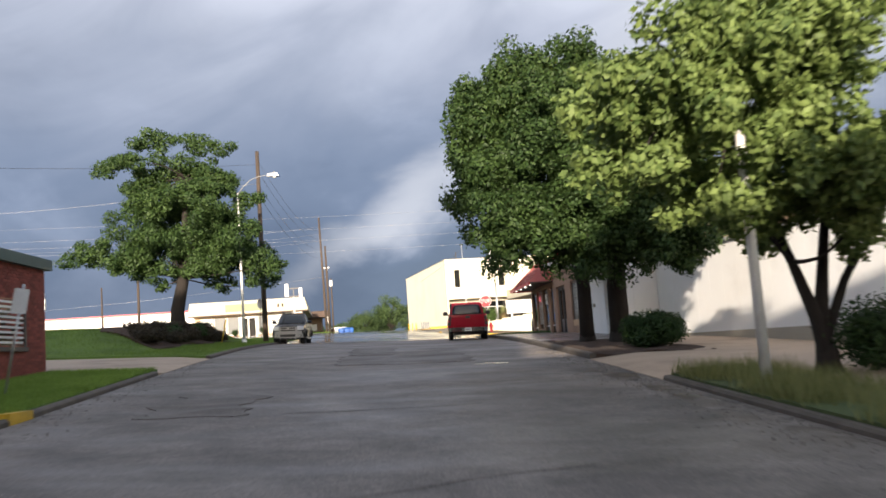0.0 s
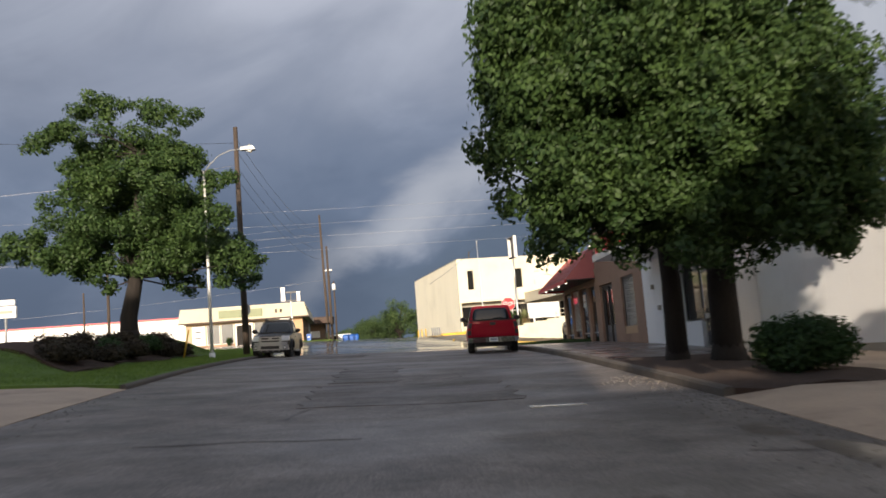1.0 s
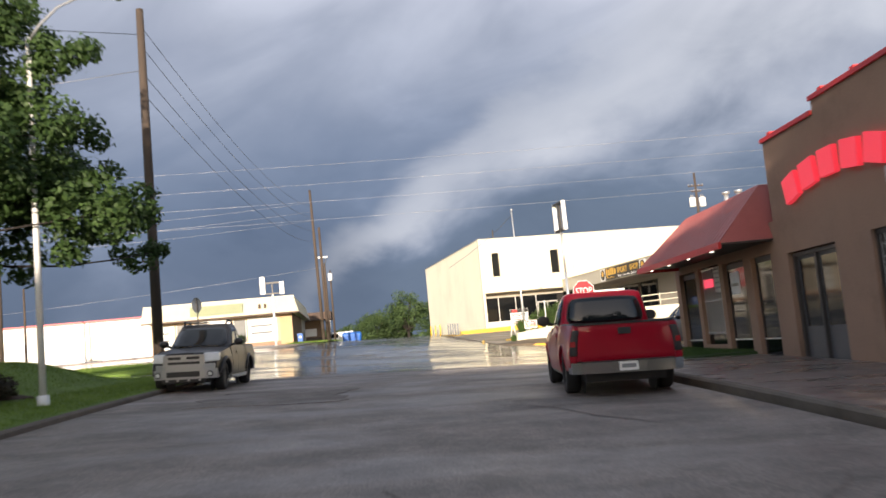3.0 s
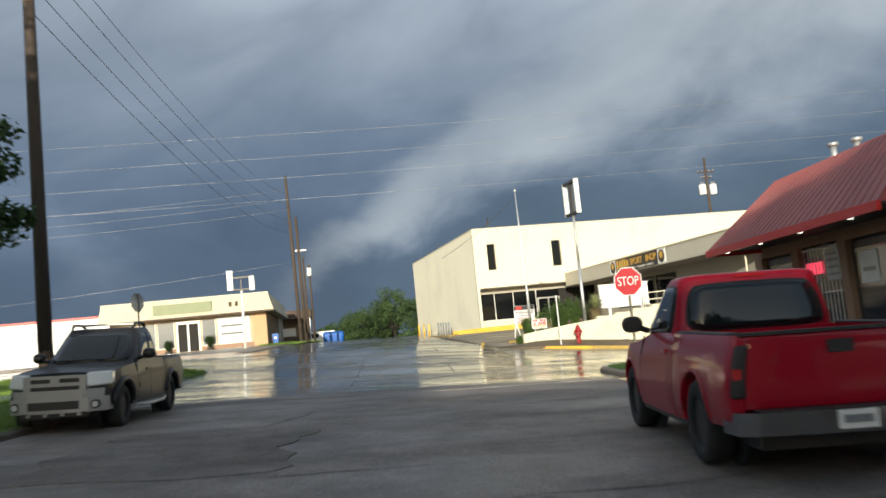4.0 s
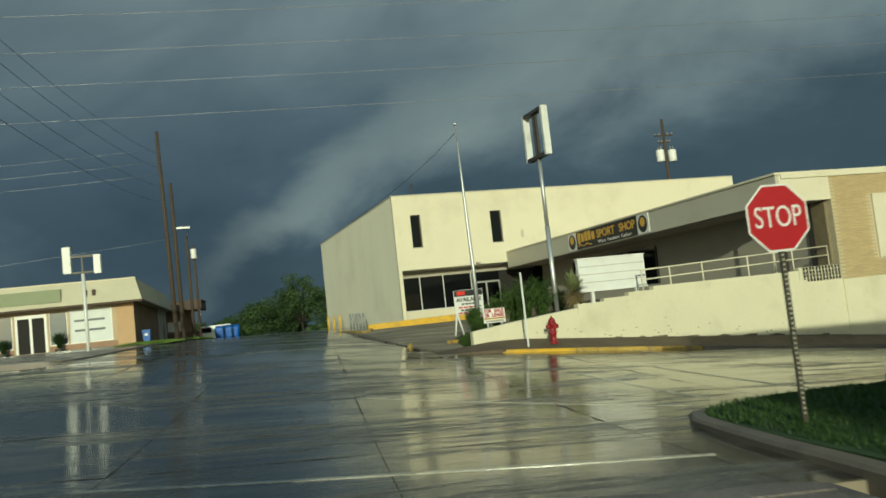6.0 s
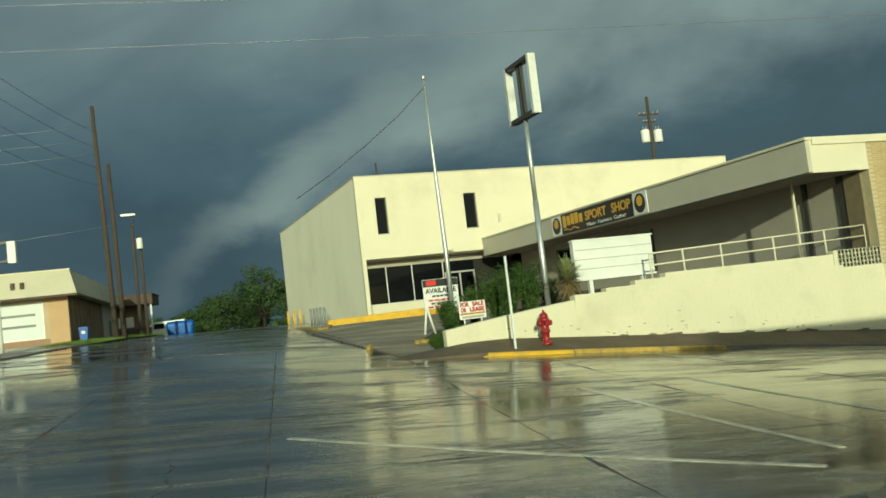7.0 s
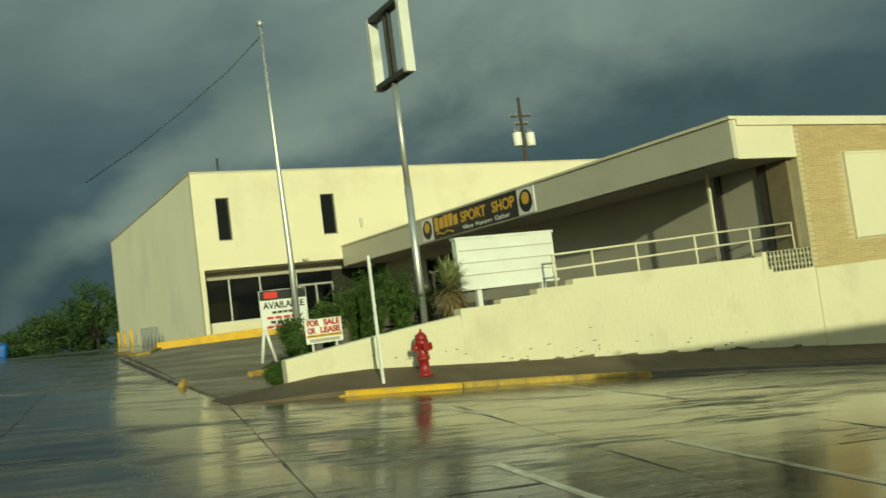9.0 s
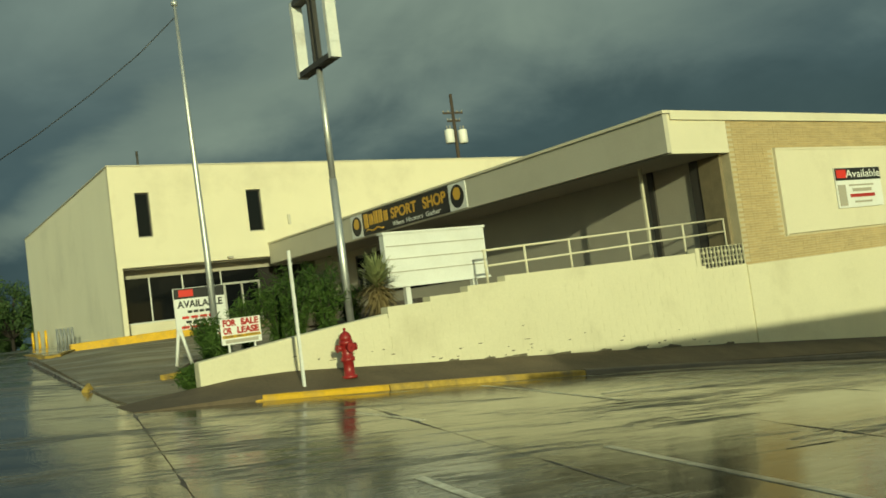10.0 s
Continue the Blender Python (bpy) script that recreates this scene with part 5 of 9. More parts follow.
def retaining_wall():
    t = thing("retaining_wall", "cream painted stepped block wall holding up the planter", "wall", BLOCK, kind="structure")
    steps = [(-1.2, -0.2, 1.52), (-0.2, 0.75, 1.62), (0.75, 1.75, 1.74), (1.75, 7.85, 1.86), (7.85, 9.8, 1.42)]
    for u0, u1, z in steps:
        zb = min(gu(u0, -26.3), gu(u1, -26.3)) - 0.3
        pbox("wall_length", u0, u1, -26.3, -26.02, zb, z, BLOCKPAINT, t)
    bm = bmesh.new()
    prism(bm, [(-5.0, -1.2), (-1.204, -1.2), (-1.204, 1.40), (-2.6, 1.27), (-3.9, 1.13), (-5.0, 1.0)], 1, -26.3, -26.02)
    bmesh.ops.recalc_face_normals(bm, faces=bm.faces[:])
    bevel(bm, 0.03, 2)
    part("wall_length", bm, BLOCKPAINT, t, "low sloping end of the wall, paint worn at its foot")
    # low foundation wall under the brick front
    zb = -2.6
    pbox("wall_length", 9.8, 34, -26.34, -26.02, zb, 1.38, BLOCKPAINT, t)
    # faint block courses, raised by paint
    bm = bmesh.new()
    for r in range(13):
        z = 1.32 - r * 0.2
        for c in range(60):
            u = -5.0 + c * 0.4 + (r % 2) * 0.2
            lim = next((s[2] for s in steps if s[0] <= u < s[1]), 1.0 + 0.105 * (u + 5.0) if u < -1.2 else 1.38)
            if z + 0.2 < lim and z > gu(u, -26.3) and u < 9.3:
                box(bm, u + 0.004, u + 0.395, -26.304, -26.29, z + 0.005, z + 0.195)
    ob = part("block_face", bm, BLOCKPAINT, t, "courses of painted blocks")
    ob["kind"] = "stuff"
    # chips and rust stains low on the paint
    bm = bmesh.new()
    k = random.Random(31)
    for c in range(34):
        u = k.uniform(-3.4, 9.0)
        z = gu(u, -26.3) + 0.42 + abs(k.gauss(0, 0.28))
        w, h = k.uniform(0.02, 0.09), k.uniform(0.006, 0.018)
        n = 7
        vs = [bm.verts.new((u + w * math.cos(6.283 * q / n) * k.uniform(0.5, 1.2), -26.309, z + h * math.sin(6.283 * q / n) * k.uniform(0.5, 1.2))) for q in range(n)]
        bm.faces.new(vs)
    for c in range(9):
        u = k.uniform(-1.0, 8.5)
        z0 = gu(u, -26.3) + 0.36
        w = k.uniform(0.25, 0.7)
        pts = [(u + w * q / 6, z0 + 0.02 + 0.05 * k.random() * (1 - abs(q - 3) / 3.5)) for q in range(7)]
        bm.faces.new([bm.verts.new((a, -26.31, b)) for a, b in [(u, z0 - 0.1)] + pts + [(u + w, z0 - 0.1)]])
    ob = part("paint_chip", bm, CHIP, t, "dark chips and grime where the paint has gone")
    ob["kind"] = "stuff"
    # pierced screen blocks
    # near-black sheet puts the shade inside the holes into colour
    pbox("screen_back", 8.02, 9.78, -26.26, -26.06, 1.42, 1.97, DARK, t)
    pbox("wall_length", 7.87, 8.02, -26.3, -26.06, 1.42, 1.97, BLOCKPAINT, t)
    for r in range(2):
        for c in range(6):
            u0, z0 = 8.03 + c * 0.29, 1.42 + r * 0.275
            bm = bmesh.new()
            a, b, d, e = 0.014, 0.136, 0.150, 0.272
            wall(bm, u0 + 0.004, u0 + 0.286, z0 + 0.004, z0 + 0.271, -26.31, -26.275, [(u0 + p, u0 + q, z0 + m, z0 + n) for p, q in ((a, b), (d, e)) for m, n in ((0.014, 0.130), (0.144, 0.260))], axis="x")
            box(bm, u0 + 0.110, u0 + 0.176, -26.314, -26.275, z0 + 0.105, z0 + 0.170)
            part("screen_block", bm, BLOCKPAINT, t)
    return t


retaining_wall()


def sport_shop():
    t = thing("sport_shop", "long single-storey shop with deep fascia and buff brick end", "shop", BLOCK)
    # canopy
    pbox("fascia", 7.4, 7.55, -26.3, -0.02, 4.45, 5.45, BEIGE, t, label="deep beige fascia")
    pbox("fascia_cap", 7.34, 7.62, -26.36, -0.02, 5.45, 5.53, CREAM, t)
    pbox("end_fascia", 7.55, 9.80, -26.3, -26.15, 4.42, 5.45, CREAM, t, label="cream fascia at the end of the canopy")
    pbox("soffit", 7.55, 9.8, -26.15, -0.02, 4.42, 4.47, GREYWALL, t)
    pbox("roof", 7.55, 34, -26.1, -0.02, 5.2, 5.3, GREYWALL, t)
    # shop front under it
    pbox("back_wall", 9.8, 10.0, -26.0, -0.02, 0.5, 4.42, GREYWALL, t, label="grey boarded shop wall in deep shade")
    for v0, v1, m, nm in ((-25.25, -24.95, DARKFRAME, "pilaster"), (-23.55, -23.35, DARKFRAME, "pilaster")):
        pbox(nm, 9.72, 9.8, v0, v1, 1.7, 4.42, m, t)
    for v0 in (-14.0, -10.8, -7.6):
        w = pbox("window", 9.75, 9.79, v0, v0 + 2.9, 2.2, 4.1, GLASS, t, label="dark shaded shop window")
        pbox("frame", 9.70, 9.76, v0, v0 + 0.06, 2.2, 4.1, DARKFRAME, w)
        pbox("frame", 9.70, 9.76, v0 + 2.84, v0 + 2.9, 2.2, 4.1, DARKFRAME, w)
    pbox("porch_floor", 4.5, 9.8, -26.02, -2.0, 1.2, 1.68, WALK, t)
    bm = bmesh.new()
    box(bm, 8.525, 8.60, -24.24, -24.165, 1.68, 4.42)
    part("post", bm, CREAM, t, "slim cream canopy post")
    rw = pbox("return_wall", 9.70, 9.8, -26.0, -25.28, 1.68, 4.42, SHADEDBRICK, t, label="brick return of the end wall, coloured brown for shade")
    for i in range(38):
        z = 1.70 + i * 0.0705
        pbox("brick", 9.692, 9.70, -25.995, -25.66 - 0.05 * (i % 2), z, z + 0.056, SHADEDBRICK, rw)
        pbox("brick", 9.692, 9.70, -25.645 - 0.05 * (i % 2), -25.285, z, z + 0.056, SHADEDBRICK, rw)
    # brick end
    pbox("brick_backing", 9.8, 34, -26.28, -26.0, 1.38, 5.36, PALEMORTAR, t)
    pbox("top_band", 7.625, 34, -26.36, -26.0, 5.29, 5.53, CREAM, t, label="cream band along the roof edge")
    p = pbox("infill_panel", 11.72, 19.5, -26.35, -26.28, 2.08, 4.47, CREAM, t, label="cream panel closing the former window")
    for u in (11.68, 19.46):
        pbox("edge_trim", u, u + 0.06, -26.37, -26.28, 2.04, 4.51, CREAM, p)
    pbox("edge_trim", 11.68, 19.5, -26.37, -26.35, 4.45, 4.51, CREAM, p)
    # poster with a readable heading
    s = pbox("poster", 14.30, 16.7, -26.40, -26.36, 2.66, 3.86, SIGNWHITE, t, 0.01, "estate agent's poster with black heading")
    pbox("poster_heading", 14.31, 16.69, -26.412, -26.402, 3.48, 3.85, SIGNBLACK, s)
    pbox("poster_logo", 14.36, 14.86, -26.42, -26.413, 3.55, 3.80, REDPRINT, s)
    words("poster_text", "Available", 0.34, SIGNWHITE, s, facing(15.75, -26.422, 3.66))
    for i, (w, h) in enumerate(((1.3, 0.05), (1.0, 0.10), (1.3, 0.10), (0.9, 0.06))):
        pbox("print_bar", 15.6 - w / 2, 15.6 + w / 2, -26.412, -26.402, 3.30 - i * 0.17, 3.30 - i * 0.17 + h, DARKRED if i == 2 else GREYWALL, s)
    pbox("print_picture", 14.36, 14.75, -26.412, -26.402, 2.72, 3.35, GREYWALL, s)
    # banner on the fascia
    b = thing("shop_banner", "black banner with gold lettering on the fascia", "banner", BLOCK)
    pbox("sheet", 7.36, 7.395, -16.45, -10.1, 4.50, 5.42, SIGNBLACK, b)
    pbox("end_panel", 7.36, 7.395, -17.5, -16.47, 4.50, 5.42, SIGNWHITE, b, label="white panel with a round emblem")
    pbox("end_panel", 7.36, 7.395, -10.08, -9.1, 4.50, 5.42, SIGNWHITE, b, label="white panel with a round emblem")
    for v in (-16.98, -9.6):
        bm = bmesh.new()
        cyl(bm, (7.36, v, 4.96), (7.35, v, 4.96), 0.40, n=20)
        part("emblem", bm, SIGNBLACK, b)
        bm = bmesh.new()
        cyl(bm, (7.35, v, 5.05), (7.34, v, 5.05), 0.22, n=16)
        part("emblem_mark", bm, GOLD, b)
    mrot = Matrix.Translation((7.352, -14.35, 5.05)) @ Euler((radians(90), 0, radians(-90))).to_matrix().to_4x4()
    words("banner_text", "SPORT SHOP", 0.56, GOLD, b, mrot, "gold capitals", width=3.9, bold=0.014)
    mrot = Matrix.Translation((7.352, -14.2, 4.65)) @ Euler((radians(90), 0, radians(-90))).to_matrix().to_4x4()
    words("banner_text", "Where Hunters Gather", 0.25, SIGNWHITE, b, mrot, "small white words", width=3.4)
    for v, z0, z1 in ((-10.42, 4.78, 5.36), (-10.83, 4.86, 5.30), (-11.22, 4.86, 5.36), (-11.60, 4.86, 5.36), (-12.02, 4.86, 5.26)):
        pbox("name_block", 7.345, 7.36, v - 0.155, v + 0.145, z0, z1, GOLD, b)
    bm = bmesh.new()
    tube(bm, [(7.352, -10.35 - 0.16 * i, 4.67 + 0.045 * math.sin(i * 1.3)) for i in range(10)], 0.032, n=6)
    part("name_flourish", bm, GOLD, b)


sport_shop()


def railing():
    t = thing("railing", "cream painted steel handrail above the retaining wall", "railing", BLOCK)
    us = [1.62, 2.75, 4.1, 6.05, 8.05, 9.7]
    for u in us:
        bm = bmesh.new()
        zb = 1.74 if u < 1.7 else 1.68
        cyl(bm, (u, -25.85, zb), (u, -25.85, 2.46 + (u - 1.6) * 0.03), 0.03, n=8)
        part("post", bm, CREAM, t)
    for dz in (0.0, -0.34):
        bm = bmesh.new()
        cyl(bm, (1.58, -25.85, 2.46 + dz), (9.78, -25.85, 2.70 + dz), 0.026, n=8)
        part("rail", bm, CREAM, t)


railing()


def marquee():
    t = thing("marquee_board", "blank white letter board on two short posts", "sign", BLOCK)
    pbox("board", -0.40, 2.25, -25.08, -24.90, 1.95, 3.05, SIGNWHITE, t, 0.02)
    for z in (2.22, 2.50, 2.78):
        pbox("track", -0.36, 2.21, -25.095, -25.08, z, z + 0.018, GREYWALL, t)
    pbox("edge_frame", -0.43, 2.28, -25.11, -24.88, 3.05, 3.10, SIGNWHITE, t)
    pbox("edge_frame", -0.43, 2.28, -25.11, -24.88, 1.90, 1.95, SIGNWHITE, t)
    for u in (0.02, 1.80):
        pbox("post", u, u + 0.12, -25.05, -24.93, 1.0, 1.90, SIGNWHITE, t)


marquee()


def pole_sign():
    t = thing("pole_sign", "empty rusty sign frame on a tall galvanised pole", "sign", BLOCK @ pose(-1.06, -24.4, 0))
    bm = bmesh.new()
    cyl(bm, (0, 0, 0.9), (0, 0, 4.4), 0.085, 0.085, n=14)
    cyl(bm, (0, 0, 4.4), (0, 0, 6.85), 0.070, 0.070, n=14)
    part("pole", bm, GALV, t)
    # the box frame stands turned to the street
    a = Matrix.Rotation(radians(-90), 4, "Z")
    w, h, d = 0.86, 1.75, 0.12
    for x0, x1, z0, z1 in ((-w, -w + 0.13, 6.85, 6.85 + h), (w - 0.13, w, 6.85, 6.85 + h)):
        pbox("frame_side", x0, x1, -d, d, z0, z1, PALEPOLE, t, m=a)
    for z in (6.85, 6.85 + h - 0.12):
        pbox("frame_rail", -w + 0.13, w - 0.13, -d, d, z, z + 0.12, DARKFRAME, t, m=a)
    for x in (-0.14, 0.06):
        pbox("strut", x, x + 0.07, -0.05, 0.05, 6.97, 6.85 + h - 0.12, DARKFRAME, t, m=a)


pole_sign()


def flag_pole():
    t = thing("flag_pole", "tall tapered aluminium flagpole without a flag", "flagpole", BLOCK @ pose(-3.68, -23.3, 0))
    bm = bmesh.new()
    tube(bm, [(0.06, 0, 0.9), (0.05, 0, 3.2), (0, 0, 6), (-0.03, 0, 8.4)], [0.075, 0.065, 0.048, 0.030], n=12)
    part("pole", bm, GALV, t)
    bm = bmesh.new()
    lathe(bm, [(0.02, 8.4), (0.07, 8.44), (0.07, 8.52), (0.02, 8.57)], 10, (-0.03, 0, 0))
    part("finial", bm, GALV, t)
    bm = bmesh.new()
    tube(bm, [(-0.03, 0, 8.2), (-0.75, 0.55, 7.50), (-1.7, 1.15, 6.75), (-2.7, 1.8, 6.05), (-3.7, 2.5, 5.45)], 0.011, n=5)
    part("halyard", bm, WIRE, t, "loose dark rope")


flag_pole()


def fire_hydrant():
    t = thing("fire_hydrant", "red cast-iron fire hydrant by the yellow kerb", "fire hydrant", BLOCK @ pose(-2.5, -26.92, gu(-2.5, -26.92) + 0.22) @ Matrix.Diagonal((0.84, 0.84, 1.0, 1)))
    bm = bmesh.new()
    lathe(bm, [(0.17, 0.0), (0.17, 0.05), (0.12, 0.06), (0.115, 0.30), (0.15, 0.31), (0.15, 0.36), (0.125, 0.37), (0.125, 0.60), (0.16, 0.61), (0.16, 0.66), (0.14, 0.68)], 18)
    part("barrel", bm, HYDRANT, t)
    bm = bmesh.new()
    lathe(bm, [(0.14, 0.68), (0.13, 0.75), (0.09, 0.81), (0.04, 0.84), (0.03, 0.84), (0.03, 0.90), (0.01, 0.90)], 16)
    part("bonnet", bm, HYDRANT, t)
    for a in (0, 180, 270):
        bm = bmesh.new()
        q = Matrix.Rotation(radians(a), 3, "Z")
        r = 0.075 if a == 270 else 0.055
        cyl(bm, q @ Vector((0.10, 0, 0.55)), q @ Vector((0.20, 0, 0.55)), r, n=12)
        cyl(bm, q @ Vector((0.20, 0, 0.55)), q @ Vector((0.235, 0, 0.55)), r + 0.018, n=8)
        cyl(bm, q @ Vector((0.235, 0, 0.55)), q @ Vector((0.265, 0, 0.55)), 0.02, n=5)
        part("outlet_cap", bm, HYDRANT, t)
    for k in range(8):
        a = 2 * math.pi * k / 8
        bm = bmesh.new()
        cyl(bm, (0.145 * math.cos(a), 0.145 * math.sin(a), 0.30), (0.145 * math.cos(a), 0.145 * math.sin(a), 0.38), 0.014, n=6)
        part("bolt", bm, HYDRANT, t)


fire_hydrant()


def street_signs():
    # plain white post by the hydrant
    t = thing("sign_post", "bare white metal post by the yellow kerb", "post", BLOCK @ pose(-3.52, -27.2, gu(-3.52, -27.2) + 0.1))
    bm = bmesh.new()
    box(bm, -0.026, 0.026, -0.02, 0.02, -0.1, 2.4)
    part("post", bm, PALEPOLE, t)
    # agent's board on an A of white legs
    t = thing("sale_board", "white estate agent's board on slanted wooden legs", "sign", BLOCK @ pose(-3.54, -22.25, 0.0) @ Matrix.Diagonal((1.05, 1, 1.0, 1)))
    pbox("board", -0.56, 0.52, -0.03, 0.0, 1.60, 2.50, SIGNWHITE, t, 0.006)
    pbox("heading", -0.55, 0.51, -0.036, -0.03, 2.27, 2.49, SIGNBLACK, t)
    pbox("logo", -0.45, -0.15, -0.042, -0.036, 2.31, 2.46, REDPRINT, t)
    words("text", "AVAILABLE", 0.21, SIGNBLACK, t, facing(-0.02, -0.034, 2.14), width=0.98, bold=0.006)
    for z, w, m in ((1.98, 0.5, SIGNBLACK), (1.86, 0.75, REDPRINT), (1.76, 0.6, SIGNBLACK), (1.65, 0.8, REDPRINT)):
        for q in range(4):
            pbox("print_bar", -0.05 - w / 2 + w * q / 4, -0.05 - w / 2 + w * (q + 0.78) / 4, -0.036, -0.03, z - 0.028, z + 0.028, m, t)
    for x0, x1 in ((-0.50, -0.62), (-0.50, -0.30), (0.45, 0.52)):
        bm = bmesh.new()
        tube(bm, [(x0, 0.02, 1.7), (x1, 0.05, 0.85)], 0.035, n=6)
        part("leg", bm, SIGNWHITE, t)
    # for sale or lease
    t = thing("sale_sign", "small white sale sign with red capitals", "sign", BLOCK @ pose(-3.99, -25.75, 0.27) @ Matrix.Diagonal((0.82, 1, 0.82, 1)))
    pbox("board", -0.46, 0.46, -0.02, 0.0, 1.15, 1.72, SIGNWHITE, t, 0.005)
    words("text", "FOR SALE", 0.19, DARKRED, t, facing(0.0, -0.024, 1.62), width=0.84, bold=0.010)
    words("text", "OR LEASE", 0.19, DARKRED, t, facing(0.0, -0.024, 1.445), width=0.84, bold=0.010)
    pbox("text_band", -0.44, 0.44, -0.024, -0.02, 1.29, 1.355, YELLOW, t)
    words("text", "OWNER WILL FINANCE", 0.07, SIGNBLACK, t, facing(0.0, -0.029, 1.322), width=0.84)
    pbox("print_bar", -0.38, 0.38, -0.024, -0.02, 1.18, 1.255, GREYWALL, t)
    for x in (-0.3, 0.3):
        pbox("leg", x - 0.02, x + 0.02, 0.0, 0.03, 0.8, 1.3, SIGNWHITE, t)
    # small dark sign among the shrubs
    t = thing("small_sign", "small brown sign among the shrubs", "sign", BLOCK @ pose(-3.55, -24.3, 0))
    pbox("board", -0.42, -0.05, -0.05, -0.03, 1.2, 1.52, SIGNWHITE, t)
    pbox("print_bar", -0.38, -0.09, -0.056, -0.05, 1.26, 1.46, REDBRICK, t)
    pbox("leg", -0.25, -0.21, -0.03, 0.0, 0.8, 1.3, SIGNWHITE, t)
    # stop sign on the near corner
    t = thing("stop_sign", "red octagonal stop sign on a perforated steel post", "stop sign", pose(3.2, 57.0, g1(3.2, 57) + 0.12, 0, 0, 3))
    oct_ = [(0.381 / math.cos(math.pi / 8) * math.cos(math.pi / 8 + k * math.pi / 4), 2.29 + 0.381 / math.cos(math.pi / 8) * math.sin(math.pi / 8 + k * math.pi / 4)) for k in range(8)]
    bm = bmesh.new()
    prism(bm, oct_, 1, -0.036, -0.033)
    part("plate", bm, SIGNWHITE, t)
    bm = bmesh.new()
    prism(bm, [(x * 0.94, 2.29 + (z - 2.29) * 0.94) for x, z in oct_], 1, -0.040, -0.036)
    part("face", bm, STOPRED, t)
    words("text", "STOP", 0.34, SIGNWHITE, t, facing(0, -0.043, 2.29), width=0.60)
    bm = bmesh.new()
    box(bm, -0.03, 0.03, -0.033, 0.0, -0.3, 2.6)
    part("post", bm, POSTDARK, t, "weathered dark olive post")
    bm = bmesh.new()
    for k in range(33):
        box(bm, -0.012, 0.012, -0.036, -0.033, 0.1 + k * 0.055, 0.125 + k * 0.055)
    part("post_holes", bm, GREYWALL, t)
    # its opposite number, seen from behind
    t = thing("stop_sign", "back of a grey stop sign across the junction", "stop sign", pose(-13.7, 70.5, g1(-13.7, 70.5), 0, 0, 66))
    bm = bmesh.new()
    prism(bm, [(x, z + 0.53) for x, z in oct_], 1, 0.0, 0.004)
    part("plate", bm, GREYPOLE, t)
    bm = bmesh.new()
    box(bm, -0.03, 0.03, -0.033, 0.0, -0.3, 3.2)
    part("post", bm, DARKFRAME, t)
    # small parking sign by the brick office
    t = thing("parking_sign", "small white sign leaning on a thin post", "sign", pose(-10.05, 15.6, g1(-10.05, 15.6) + 0.1, 0, 12, -12))
    bm = bmesh.new()
    cyl(bm, (0, 0, -0.1), (0, 0, 2.05), 0.022, n=8)
    part("post", bm, GALV, t)
    pbox("plate", -0.15, 0.15, -0.03, -0.024, 1.52, 1.96, SIGNWHITE, t)


street_signs()


# ---- the left-hand shop and the long wall behind ----
LSHOP = pose(-14.7, 113.0, 0, 0, 0, 4)


